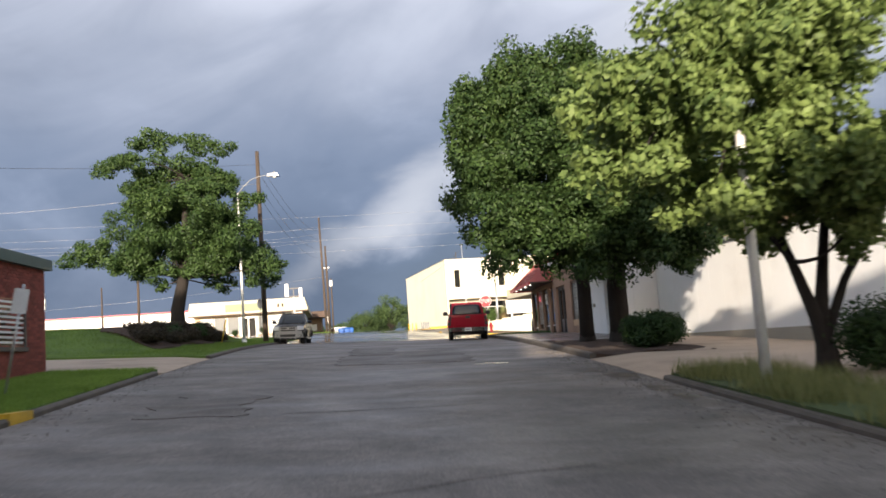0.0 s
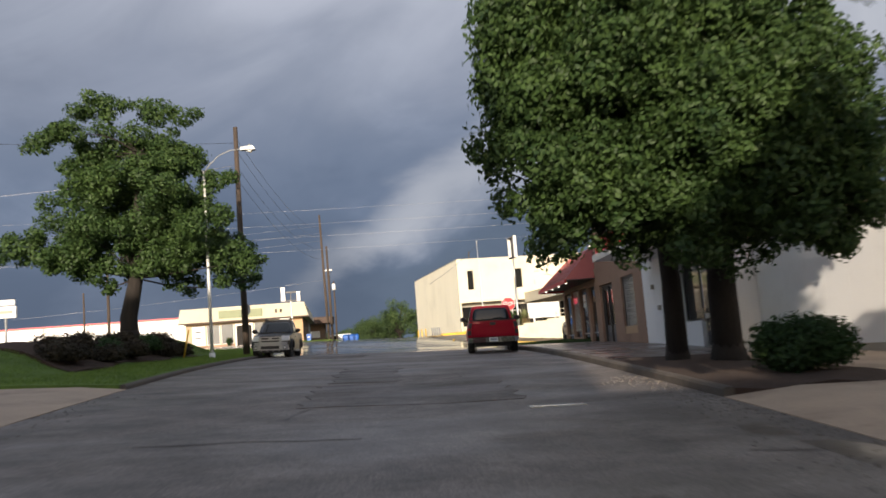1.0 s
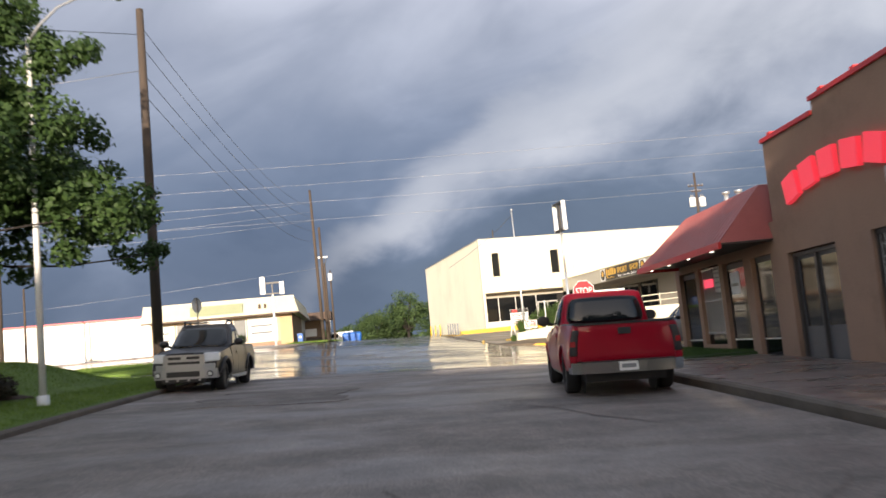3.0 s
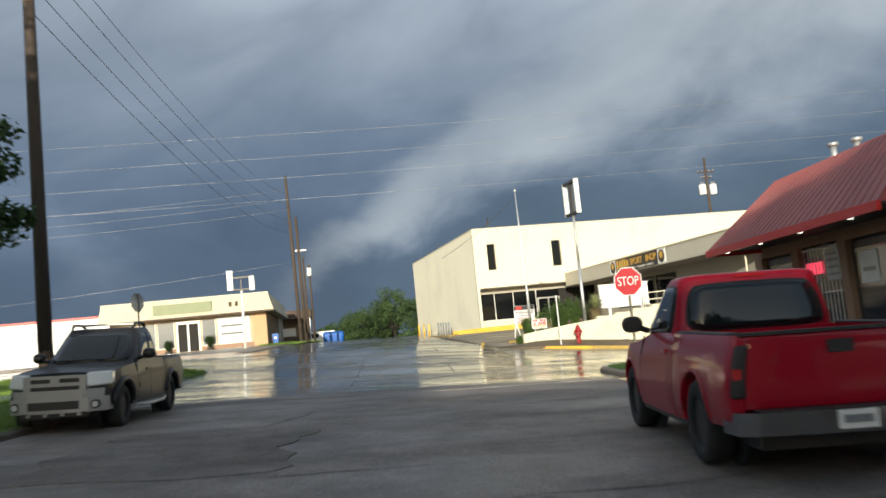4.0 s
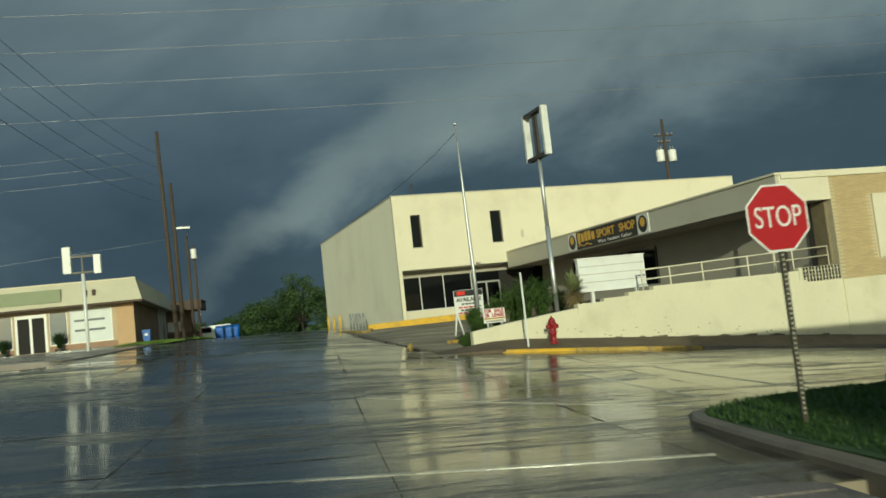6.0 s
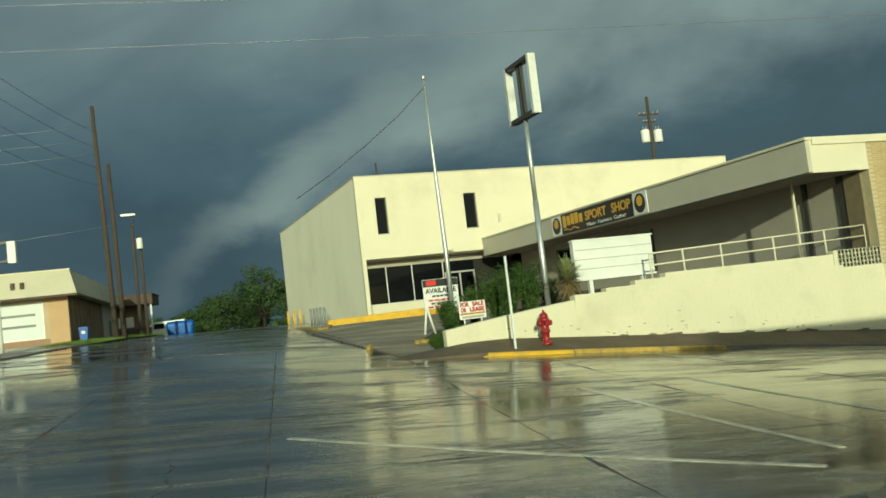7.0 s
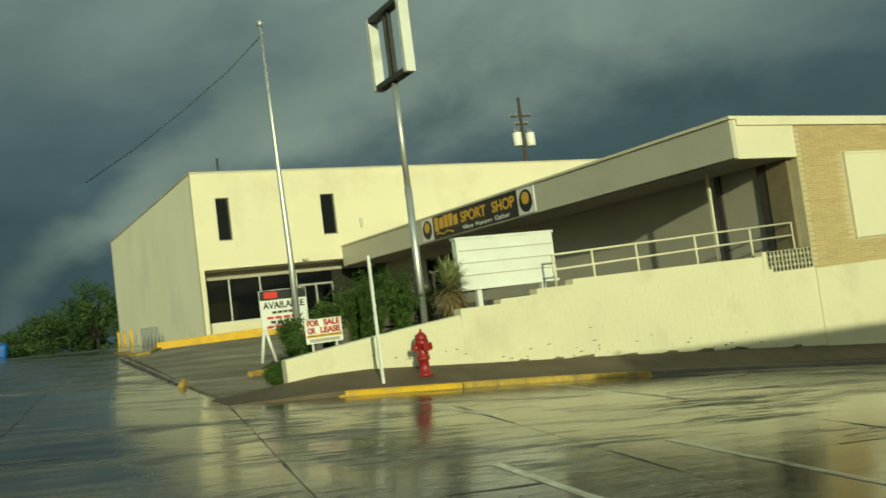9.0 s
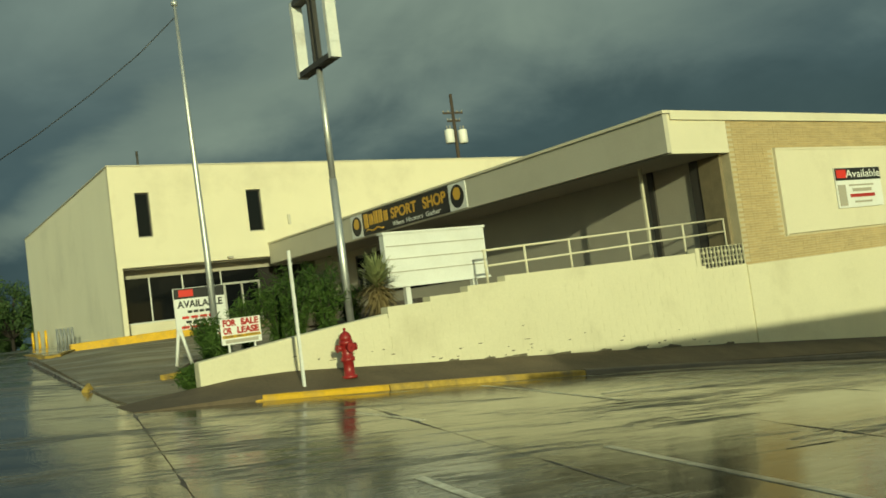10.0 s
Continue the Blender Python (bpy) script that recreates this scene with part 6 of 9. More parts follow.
def left_shop():
    t = thing("left_shop", "low cream shop with mansard fascia and lit white windows", "shop", LSHOP)
    zb, z1, z2 = 1.7, 5.35, 6.9
    bm = bmesh.new()
    wall(bm, -13.6, -1.2, zb, z1, 0.0, 0.25, [(-12.9, -11.4, 2.75, 5.0), (-11.2, -9.7, 2.75, 5.0), (-9.55, -8.1, 2.75, 5.0), (-7.95, -5.85, 2.3, 5.0), (-5.7, -4.5, 2.75, 5.0), (-4.35, -1.5, 2.75, 5.1)], axis="x")
    part("wall", bm, TANWALL, t)
    for u0, u1 in ((-13.6, -8.05), (-5.75, -1.2)):
        pbox("base_course", u0, u1, -0.03, 0.0, zb, 2.64, BROWN, t, label="brown brick base below the windows")
    pbox("end_pier", -1.2, 0.0, 0.0, 0.3, zb, z1, ORANGE, t, label="tan brick end pier")
    bm = bmesh.new()
    wall(bm, 0.302, 16.5, zb - 0.8, z1, -0.25, 0.0, [], axis="y")
    part("side_wall", bm, BOARDBROWN, t, "brown boarded side wall")
    bm = bmesh.new()
    wall(bm, 16.5, 24, zb - 0.8, z1 + 0.2, -0.25, 0.0, [], axis="y")
    part("rear_wall", bm, GREYWALL, t, "pale grey rear wall")
    pbox("side_door", 0.0, 0.04, 20.4, 21.5, zb + 0.1, 4.0, DARKFRAME, t, label="dark side door")
    for i in range(9):
        y = 0.9 + i * 1.75
        pbox("batten", 0.0, 0.03, y, y + 0.07, zb - 0.6, z1, DARKFRAME, t)
    pbox("interior", -13.4, -0.3, 1.2, 23.8, zb, z1, GREYWALL, t)
    for u0, u1, m in ((-12.9, -11.4, BLIND), (-11.2, -9.7, PANEGREY), (-9.55, -8.1, PANEGREY), (-5.7, -4.5, PANEGREY), (-4.35, -1.5, BLIND)):
        w = pbox("window", u0, u1, 0.12, 0.16, 2.75, 5.0 if u1 < -2 else 5.1, m, t, label="shop window, pale blinds in some, reflection grey in others")
        pbox("frame", u0, u0 + 0.05, 0.05, 0.12, 2.75, 5.0, PALEPOLE, w)
        pbox("frame", u1 - 0.05, u1, 0.05, 0.12, 2.75, 5.0, PALEPOLE, w)
        pbox("sill", u0, u1, -0.05, 0.12, 2.69, 2.75, PALEPOLE, w)
        if m is BLIND:
            for z in (3.5, 4.2):
                pbox("print_bar", u0 + 0.3, u1 - 0.5, 0.105, 0.12, z, z + 0.16, PANEGREY, w)
    d = pbox("door", -7.95, -5.85, 0.12, 0.16, 2.1, 5.0, DARK, t, label="double glass door in a white frame")
    for u in (-7.95, -7.0, -6.02):
        pbox("stile", u, u + 0.17, 0.04, 0.12, 2.1, 5.0, SIGNWHITE, d)
    pbox("rail", -7.95, -5.85, 0.045, 0.12, 4.75, 5.0, SIGNWHITE, d)
    # mansard
    bm = bmesh.new()
    hexa(bm, [(-14.3, -1.1, z1), (0.75, -1.1, z1), (0.75, 23.2, z1), (-14.3, 23.2, z1)], [(-14.05, -0.75, z2), (0.35, -0.75, z2), (0.35, 22.6, z2), (-14.05, 22.6, z2)])
    part("mansard", bm, LSCREAM, t, "cream sloping mansard fascia")
    pbox("fascia_edge", -14.32, 0.77, -1.12, -1.04, z1 - 0.14, z1, DARKBROWN, t)
    pbox("fascia_edge", 0.69, 0.77, -1.04, 23.2, z1 - 0.14, z1, DARKBROWN, t)
    pbox("roof_cap", -14.08, 0.38, -0.79, -0.70, z2, z2 + 0.08, CREAM, t)
    pbox("sign_panel", -9.6, -4.6, -1.12, -0.85, 5.65, 6.55, SIGNGREEN, t, label="olive green sign panel, writing gone")
    for u in (-8.6, -5.0):
        bm = bmesh.new()
        lathe(bm, [(0.22, 0), (0.3, 0.35), (0.32, 0.55)], 12, (u, -0.5, 1.9))
        part("planter", bm, DARKFRAME, t, "dark plant pot")
    for u in (-2.55, -3.1):
        pbox("wall_bracket", u, u + 0.22, -1.10, -0.9, 5.9, 6.32, DARKBROWN, t, label="small dark bracket on the fascia")


left_shop()
LOT = sheet(lambda s, t: (-60 + 48.6 * s, 84 + 45 * t), 16, 12, 0.06)
single("parking_lot", LOT, WALK, "brown damp paved forecourt of the low shop", "pavement", "structure")


def left_sign():
    t = thing("pole_sign", "empty sign frame with white ends on a thin pole", "sign", pose(-13.8, 96, 0, 0, 0, 0))
    bm = bmesh.new()
    cyl(bm, (0, 0, 1.2), (0, 0, 6.0), 0.09, n=10)
    part("pole", bm, PALEPOLE, t)
    pbox("end_panel", -0.95, -0.55, -0.15, 0.15, 6.05, 7.45, SIGNWHITE, t, 0.03)
    pbox("end_panel", 0.60, 0.95, -0.15, 0.15, 5.95, 6.95, SIGNWHITE, t, 0.03)
    pbox("rail", -0.55, 0.6, -0.12, 0.12, 6.85, 6.97, DARKFRAME, t)
    pbox("rail", -0.55, 0.6, -0.12, 0.12, 6.0, 6.1, DARKFRAME, t)
    pbox("strut", -0.04, 0.04, -0.04, 0.04, 6.1, 6.85, DARKFRAME, t)


left_sign()


def long_wall():
    t = thing("white_warehouse", "long low white warehouse with a thin red roof line", "building", pose(-33, 119, 0, 0, 0, 6))
    pbox("body", -70, 3.0, 0, 14, 0.5, 6.4, WHITEMETAL, t)
    pbox("roof_edge", -70.2, 3.1, -0.15, 14, 6.4, 6.62, REDTRIM, t, label="thin red roof edge")
    for i in range(13):
        pbox("downpipe", -66 + i * 5.2, -65.85 + i * 5.2, -0.1, 0.0, 0.5, 6.4, GREYWALL, t)
    pbox("door", -14, -10.5, -0.04, 0.0, 2.0, 5.2, WHITE, t)
    pbox("end_panel", 3.0, 5.2, -1.0, 6, 0.5, 6.7, CREAM, t)


long_wall()

# ---- poles and wires ----
def steel_lamp():
    t = thing("street_lamp", "slim white street lamp with a curved arm", "street lamp", pose(-10.65, 44.5, 0))
    zb = g1(-10.65, 44.5)
    bm = bmesh.new()
    cyl(bm, (0, 0, zb), (0, 0, zb + 0.35), 0.13, 0.12, n=12)
    tube(bm, [(0, 0, zb + 0.3), (0, 0, 4), (0, 0, 8.1)], [0.072, 0.064, 0.048], n=12)
    part("pole", bm, PALEPOLE, t)
    bm = bmesh.new()
    tube(bm, [(0, 0, 8.0), (0.25, 0, 8.35), (0.65, 0, 8.72), (1.1, 0, 8.9), (1.65, 0, 8.95)], [0.034, 0.028, 0.025, 0.022, 0.022], n=8)
    part("arm", bm, GREYPOLE, t)
    bm = bmesh.new()
    hexa(bm, [(1.55, -0.13, 8.88), (2.2, -0.16, 8.86), (2.2, 0.16, 8.86), (1.55, 0.13, 8.88)], [(1.6, -0.06, 9.02), (2.1, -0.1, 9.05), (2.1, 0.1, 9.05), (1.6, 0.06, 9.02)])
    bevel(bm, 0.03, 2)
    h = part("lamp_head", bm, SIGNWHITE, t)
    bm = bmesh.new()
    lathe(bm, [(0.11, 8.86), (0.10, 8.80), (0.05, 8.77)], 12, (1.95, 0, 0))
    part("lens", bm, LAMPCLEAR, h)
    bm = bmesh.new()
    cyl(bm, (1.95, 0, 9.05), (1.95, 0, 9.13), 0.05, n=10)
    part("photocell", bm, GREYPOLE, h)


steel_lamp()


def wood_pole(x, y, z1, r=0.16, lean=(0, 0), label="tall weathered wooden utility pole", arms=(), drums=()):
    zb = g1(x, y) - 0.4
    t = thing("utility_pole", label, "utility pole", pose(x, y, 0))
    bm = bmesh.new()
    tube(bm, [(0, 0, zb), (lean[0] * 0.5, lean[1] * 0.5, (zb + z1) / 2), (lean[0], lean[1], z1)], [r, r * 0.85, r * 0.68], n=12)
    part("pole", bm, WOOD, t)
    for z, w in arms:
        pbox("crossarm", lean[0] - w, lean[0] + w, -0.06, 0.06, z - 0.06, z + 0.06, WOOD, t)
        for s in (-0.95, -0.45, 0.45, 0.95):
            bm = bmesh.new()
            lathe(bm, [(0.03, z + 0.06), (0.055, z + 0.12), (0.03, z + 0.2)], 8, (lean[0] + s * w, 0, 0))
            part("insulator", bm, GREYWALL, t)
    for dx, z in drums:
        bm = bmesh.new()
        lathe(bm, [(0.30, z - 0.5), (0.34, z - 0.45), (0.34, z + 0.45), (0.30, z + 0.5), (0.05, z + 0.56)], 16, (dx, -0.1, 0))
        d = part("transformer", bm, SIGNWHITE, t, "pale grey transformer drum")
        for q in (-0.12, 0.12):
            bm = bmesh.new()
            cyl(bm, (dx + q, -0.1, z + 0.5), (dx + q, -0.1, z + 0.8), 0.035, n=6)
            part("bushing", bm, GREYWALL, d)
    return t


wood_pole(-10.9, 53.7, 12.45, 0.17, label="tall brown wooden utility pole on the lawn")
wood_pole(-11.45, 110.6, 16.95, 0.17, (-0.3, 0))
wood_pole(-11.1, 111.3, 13.3, 0.17, (-0.1, 0))
wood_pole(-12.2, 125, 11.2, 0.15)
wood_pole(-11.55, 124, 10.2, 0.13)
wood_pole(28.5, 116.5, 16.4, 0.17, label="utility pole with transformers behind the roof", arms=((15.0, 0.8), (14.4, 0.5)), drums=((-0.54, 13.25), (0.52, 13.2)))
wood_pole(-38.5, 108, 9.5, 0.13)
wood_pole(-23.2, 70, 8.8, 0.12)


def grey_pole():
    t = thing("street_lamp", "pale grey steel street lamp among the tree's leaves", "street lamp", pose(2.75, 12.7, -0.45))
    bm = bmesh.new()
    tube(bm, [(0, 0, -1.6), (0, 0, 2), (0, 0, 5.4)], [0.085, 0.08, 0.065], n=14)
    part("pole", bm, PALEPOLE, t)
    bm = bmesh.new()
    cyl(bm, (0, 0, -1.6), (0, 0, -1.15), 0.14, 0.12, n=14)
    part("base_cover", bm, PALEPOLE, t)
    bm = bmesh.new()
    tube(bm, [(0, 0, 3.55), (-0.5, 0, 3.82), (-1.15, 0, 3.92)], [0.03, 0.028, 0.025], n=8)
    part("arm", bm, PALEPOLE, t)
    bm = bmesh.new()
    hexa(bm, [(-1.6, -0.1, 3.82), (-1.1, -0.14, 3.84), (-1.1, 0.14, 3.84), (-1.6, 0.1, 3.82)], [(-1.56, -0.06, 3.9), (-1.1, -0.08, 3.97), (-1.1, 0.08, 3.97), (-1.56, 0.06, 3.9)])
    bmesh.ops.recalc_face_normals(bm, faces=bm.faces[:])
    bevel(bm, 0.02, 2)
    part("lamp_head", bm, PALEPOLE, t, "flat pale lamp head")


grey_pole()


def far_lamp():
    t = thing("street_lamp", "distant street lamp with a flat pale head", "street lamp", pose(-12.2, 125, 0))
    bm = bmesh.new()
    tube(bm, [(0.02, 0, 10.9), (0.25, -0.5, 11.5), (0.2, -1.2, 11.7)], 0.04, n=6)
    part("arm", bm, GALV, t)
    pbox("lamp_head", -0.55, 0.55, -1.6, -1.2, 11.62, 11.78, SIGNWHITE, t, 0.05)
    t = thing("pole_can", "small white can on the distant pole", "transformer", pose(-11.55, 123.7, 0))
    bm = bmesh.new()
    lathe(bm, [(0.2, 9.0), (0.24, 9.05), (0.24, 9.8), (0.2, 9.85)], 12)
    part("drum", bm, SIGNWHITE, t)


far_lamp()


def wire(p, q, sag, material, r=0.012, n=16):
    p, q = Vector(p), Vector(q)
    bm = bmesh.new()
    pts = []
    for i in range(n + 1):
        f = i / n
        v = p.lerp(q, f)
        v.z -= sag * 4 * f * (1 - f)
        pts.append(v)
    tube(bm, pts, r, n=4)
    single("cable", bm, material, "thin overhead cable sagging between poles", "cable", group="overhead cables")


wood_pole(-75, 71, 13.2, 0.17)
wood_pole(85, 75, 12.6, 0.17)
for z in (8.3, 9.3, 10.25, 11.3):
    wire((-75, 71, z + 1.4), (85, 75, z + 0.9), 1.5, WIREPALE, 0.008, 30)
for z in (15.7, 14.8, 13.9):
    wire((-11.8, 110.6, z), (-60, 106, z - 0.4), 0.8, WIREPALE, 0.012)
wire((-11.3, 111, 9.3), (-70, 108, 6.9), 0.7, WIREPALE, 0.012)
for a, b in ((11.9, 15.2), (11.2, 14.2), (10.3, 12.9), (9.6, 11.8)):
    wire((-10.9, 53.7, a), (-11.5, 110.6, b), 1.3, WIRE, 0.010)
wire((-10.9, 53.7, 11.6), (-44, 26, 9.4), 0.9, WIRE, 0.010)
wood_pole(-44, 26, 9.9, 0.13)
wood_pole(-42, 49, 9.6, 0.13)
wire((-10.9, 53.7, 10.4), (-42, 49, 9.2), 0.8, WIREPALE, 0.012)


# ---- vehicles ----
def arc(cx, cz, r, a0, a1, n=9):
    return [(cx + r * math.cos(radians(a0 + (a1 - a0) * i / n)), cz + r * math.sin(radians(a0 + (a1 - a0) * i / n))) for i in range(n + 1)]


def wheel(parent, x, y, r, w, side, rim_mat=RIM, spokes=5):
    """A wheel with its axle along x; side +1 faces +x."""
    wh = new("wheel")
    wh.parent = parent
    wh.location = (x, y, r)
    prof = [(r * 0.60, -w / 2), (r * 0.93, -w / 2), (r, -w * 0.36), (r, w * 0.36), (r * 0.93, w / 2), (r * 0.60, w / 2), (r * 0.58, w * 0.30), (r * 0.58, -w * 0.3)]
    bm = bmesh.new()
    n = 28
    rings = [[bm.verts.new((h, rr * math.cos(2 * math.pi * k / n), rr * math.sin(2 * math.pi * k / n))) for k in range(n)] for rr, h in prof]
    for i in range(len(rings)):
        q, s = rings[i], rings[(i + 1) % len(rings)]
        for k in range(n):
            bm.faces.new((q[k], q[(k + 1) % n], s[(k + 1) % n], s[k])).smooth = True
    bmesh.ops.recalc_face_normals(bm, faces=bm.faces[:])
    part("tyre", bm, RUBBER, wh)
    bm = bmesh.new()
    cyl(bm, (-w * 0.35, 0, 0), (side * w * 0.10, 0, 0), r * 0.585, n=24)
    part("brake_disc", bm, BLACKPLASTIC, wh)
    bm = bmesh.new()
    for s in range(spokes):
        m = Matrix.Rotation(2 * math.pi * s / spokes, 4, "X")
        box(bm, side * w * 0.22 - 0.02, side * w * 0.22 + 0.02, -0.035, 0.035, 0.05, r * 0.58, m)
    cyl(bm, (side * w * 0.12, 0, 0), (side * w * 0.30, 0, 0), r * 0.17, n=14)
    part("rim", bm, rim_mat, wh)
    return wh


def side_in(z):
    """How far a truck's side stands in at a height, as a share of its half width."""
    return 1 - 0.085 * (max(0.0, z - 0.70) / 0.5) ** 2 - 0.06 * (max(0.0, 0.70 - z) / 0.4) ** 2


def round_skin(bm, cuts, warp, bev, seg=3):
    """Cut a panel into strips, bend it, soften its edges and shade it smooth."""
    for axis, places in enumerate(cuts):
        no = tuple(1.0 if i == axis else 0.0 for i in range(3))
        for q in places:
            bmesh.ops.bisect_plane(bm, geom=bm.verts[:] + bm.edges[:] + bm.faces[:], plane_co=tuple(q * n for n in no), plane_no=no)
    for v in bm.verts:
        v.co = warp(v.co.copy())
    bmesh.ops.recalc_face_normals(bm, faces=bm.faces[:])
    bevel(bm, bev, seg, 0.6)
    for f in bm.faces:
        f.smooth = True
    for e in bm.edges:
        if len(e.link_faces) == 2 and e.calc_face_angle(0) > 0.75:
            e.smooth = False


def shell_patch(bm, fn, na=10, nb=8, th=0.014, rounding=0.35):
    """A thin curved pane over a surface fn(a, b, lift), with rounded corners; a and b run from -1 to 1."""
    def at(i, j, lift):
        a, b = 2 * i / na - 1, 2 * j / nb - 1
        return bm.verts.new(fn(a * math.sqrt(1 - rounding * b ** 4 / 2), b * math.sqrt(1 - rounding * a ** 4 / 2), lift))
    g = [[at(i, j, th) for i in range(na + 1)] for j in range(nb + 1)]
    for j in range(nb):
        for i in range(na):
            bm.faces.new((g[j][i], g[j][i + 1], g[j + 1][i + 1], g[j + 1][i])).smooth = True
    ring = [(i, 0) for i in range(na)] + [(na, j) for j in range(nb)] + [(i, nb) for i in range(na, 0, -1)] + [(0, j) for j in range(nb, 0, -1)]
    low = [at(i, j, -0.004) for i, j in ring]
    for k in range(len(ring)):
        i, j = ring[k]
        p, q = ring[(k + 1) % len(ring)]
        bm.faces.new((g[j][i], g[q][p], low[(k + 1) % len(ring)], low[k]))
    bmesh.ops.recalc_face_normals(bm, faces=bm.faces[:])


def pickup(name, label, paint, m, L=5.25, W=1.98, base=3.1, roof=1.78, belt=1.08, rail=1.14, hood=1.05, r=0.39, crew=False, lower=None, rack=False, rims=RIM, spokes=5):
    """A pickup that points along +y, with its middle at the origin on the ground."""
    t = thing(name, label, "pickup truck", m)
    h, hw = L / 2, W / 2
    yf, yr = base / 2 + 0.12, -base / 2 + 0.12
    g = 0.36
    ra = r + 0.085
    red = lower is None
    rear_cab = -0.55 if not crew else -0.95

    def sx(y, z, lift=0.0):
        """The side's place at a length and height."""
        k = max(0.0, (y - (h - 0.9)) / 0.9)
        q = max(0.0, (-h + 0.5 - y) / 0.5)
        return hw * side_in(z) * (1 - 0.15 * k * k) * (1 - 0.03 * q * q) + lift

    def bend(p):
        f = abs(p.x) / hw
        top = 0.055 * f * f * max(0.0, min(1.0, (p.z - belt + 0.30) / 0.25)) if p.y > 0.6 else 0.0
        k = max(0.0, (abs(p.x) - 0.35) / (hw - 0.35))
        nose = 0.16 * k * k * max(0.0, (p.y - (h - 0.9)) / 0.9)
        return Vector((p.x / hw * sx(p.y, p.z), p.y - nose, p.z - top))

    zc = [0.44, 0.52, 0.60, 0.68, 0.76, 0.84, 0.92, 1.00, 1.08]
    # front half: wings, bonnet and doors, with wheel arches cut in its outline
    front = [(rear_cab, g)] + [(yf - ra - 0.02, g)] + arc(yf, r, ra, 176, 4, 16) + [(h - 0.12, g - 0.02), (h - 0.02, g + 0.08), (h, 0.62), (h - 0.05, 0.82), (h - 0.20, hood - 0.07), (h - 0.6, hood), (yf - 0.45, hood + 0.05), (0.75, belt + 0.05), (rear_cab, belt + 0.03)]
    bm = bmesh.new()
    prism(bm, front, 0, -hw, hw)
    round_skin(bm, ([-0.85, -0.6, -0.35, 0, 0.35, 0.6, 0.85], [h - 0.2, h - 0.4, h - 0.6, h - 0.8, 0.92, 0.4, 0.0], zc), bend, 0.04)
    body = part("body", bm, paint, t)
    # bed: two sides with arches, floor, head board and tailgate
    side = [(rear_cab - 0.015, g), (rear_cab - 0.015, rail), (-h + 0.02, rail), (-h, rail - 0.06), (-h + 0.02, 0.60), (-h + 0.10, g + 0.1), (yr - ra, g + 0.08)] + arc(yr, r, ra, 176, 4, 16) + [(yr + ra + 0.02, g)]
    for s in (-1, 1):
        bm = bmesh.new()
        prism(bm, side, 0, s * hw, s * (hw - 0.12))
        round_skin(bm, ([], [-h + 0.2, -h + 0.4, -1.4, -0.9], zc), bend, 0.028, 2)
        bs = part("bed_side", bm, paint, t)
        bm = bmesh.new()
        tube(bm, [(s * (sx(y, rail) - 0.055), y, rail + 0.008) for y in (-h + 0.05, -h + 0.3, -1.6, -1.0, rear_cab - 0.04)], 0.05, n=8)
        for v in bm.verts:
            v.co.z = rail + (v.co.z - rail) * 0.45
        part("rail_cap", bm, BLACKPLASTIC, bs)
        for cy, ow in ((yr, bs), (yf, body)):
            bm = bmesh.new()
            tube(bm, [(s * (sx(y, z) - (0.010 if red else 0.0)), y, z) for y, z in arc(cy, r, ra + (0.008 if red else 0.03), 172, 8, 14)], 0.020 if red else 0.052, n=8)
            part("arch_lip" if red else "wheel_flare", bm, paint, ow)
        pbox("sill", s * (hw - 0.16), s * (hw - 0.06), yr + ra + 0.02, yf - ra - 0.02, g - 0.05, g + 0.02, BLACKPLASTIC if red else lower, body, 0.015)
        for y in ((rear_cab + 0.14,) if not crew else (rear_cab + 0.12, 0.10)) + (0.92,):
            bm = bmesh.new()
            prev = None
            for z in (g + 0.06, *zc[1:-1], belt - 0.01):
                x = sx(y, z)
                cur = [bm.verts.new((s * q, yy, z)) for q, yy in ((x - 0.02, y), (x + 0.003, y), (x + 0.003, y + 0.011), (x - 0.02, y + 0.011))]
                if prev:
                    for e in range(4):
                        bm.faces.new((prev[e], prev[(e + 1) % 4], cur[(e + 1) % 4], cur[e]))
                prev = cur
            part("door_gap", bm, BLACKPLASTIC, body)
        yh = rear_cab + 0.20 if not crew else 0.2
        xh = sx(0, belt - 0.15)
        hd = pbox("door_handle", s * (xh - 0.03), s * (xh + 0.022), yh, yh + 0.19, belt - 0.19, belt - 0.135, paint, body, 0.014)
        pbox("recess", s * (xh - 0.02), s * (xh + 0.004), yh - 0.02, yh + 0.21, belt - 0.215, belt - 0.19, BLACKPLASTIC, hd)
        if not red:
            pbox("side_moulding", s * (hw - 0.05), s * (hw + 0.006), rear_cab + 0.1, 0.9, 0.64, 0.72, paint, body, 0.012)
            bm = bmesh.new()
            tube(bm, [(s * (hw - 0.02), yf - ra - 0.1, g - 0.02), (s * (hw + 0.03), 0.6, g - 0.06), (s * (hw + 0.03), -0.6, g - 0.06), (s * (hw - 0.02), yr + ra + 0.1, g - 0.02)], 0.035, n=8)
            part("side_step", bm, SILVER, body, "silver tubular side step")
    pbox("bed_floor", -hw + 0.1, hw - 0.1, -h + 0.1, rear_cab - 0.02, 0.62, 0.68, BLACKPLASTIC, t)
    pbox("head_board", -hw + 0.12, hw - 0.12, rear_cab - 0.06, rear_cab - 0.02, 0.68, rail, paint, t)
    bm = bmesh.new()
    box(bm, -hw + 0.15, hw - 0.15, -h + 0.002, -h + 0.07, 0.60, rail - 0.01)
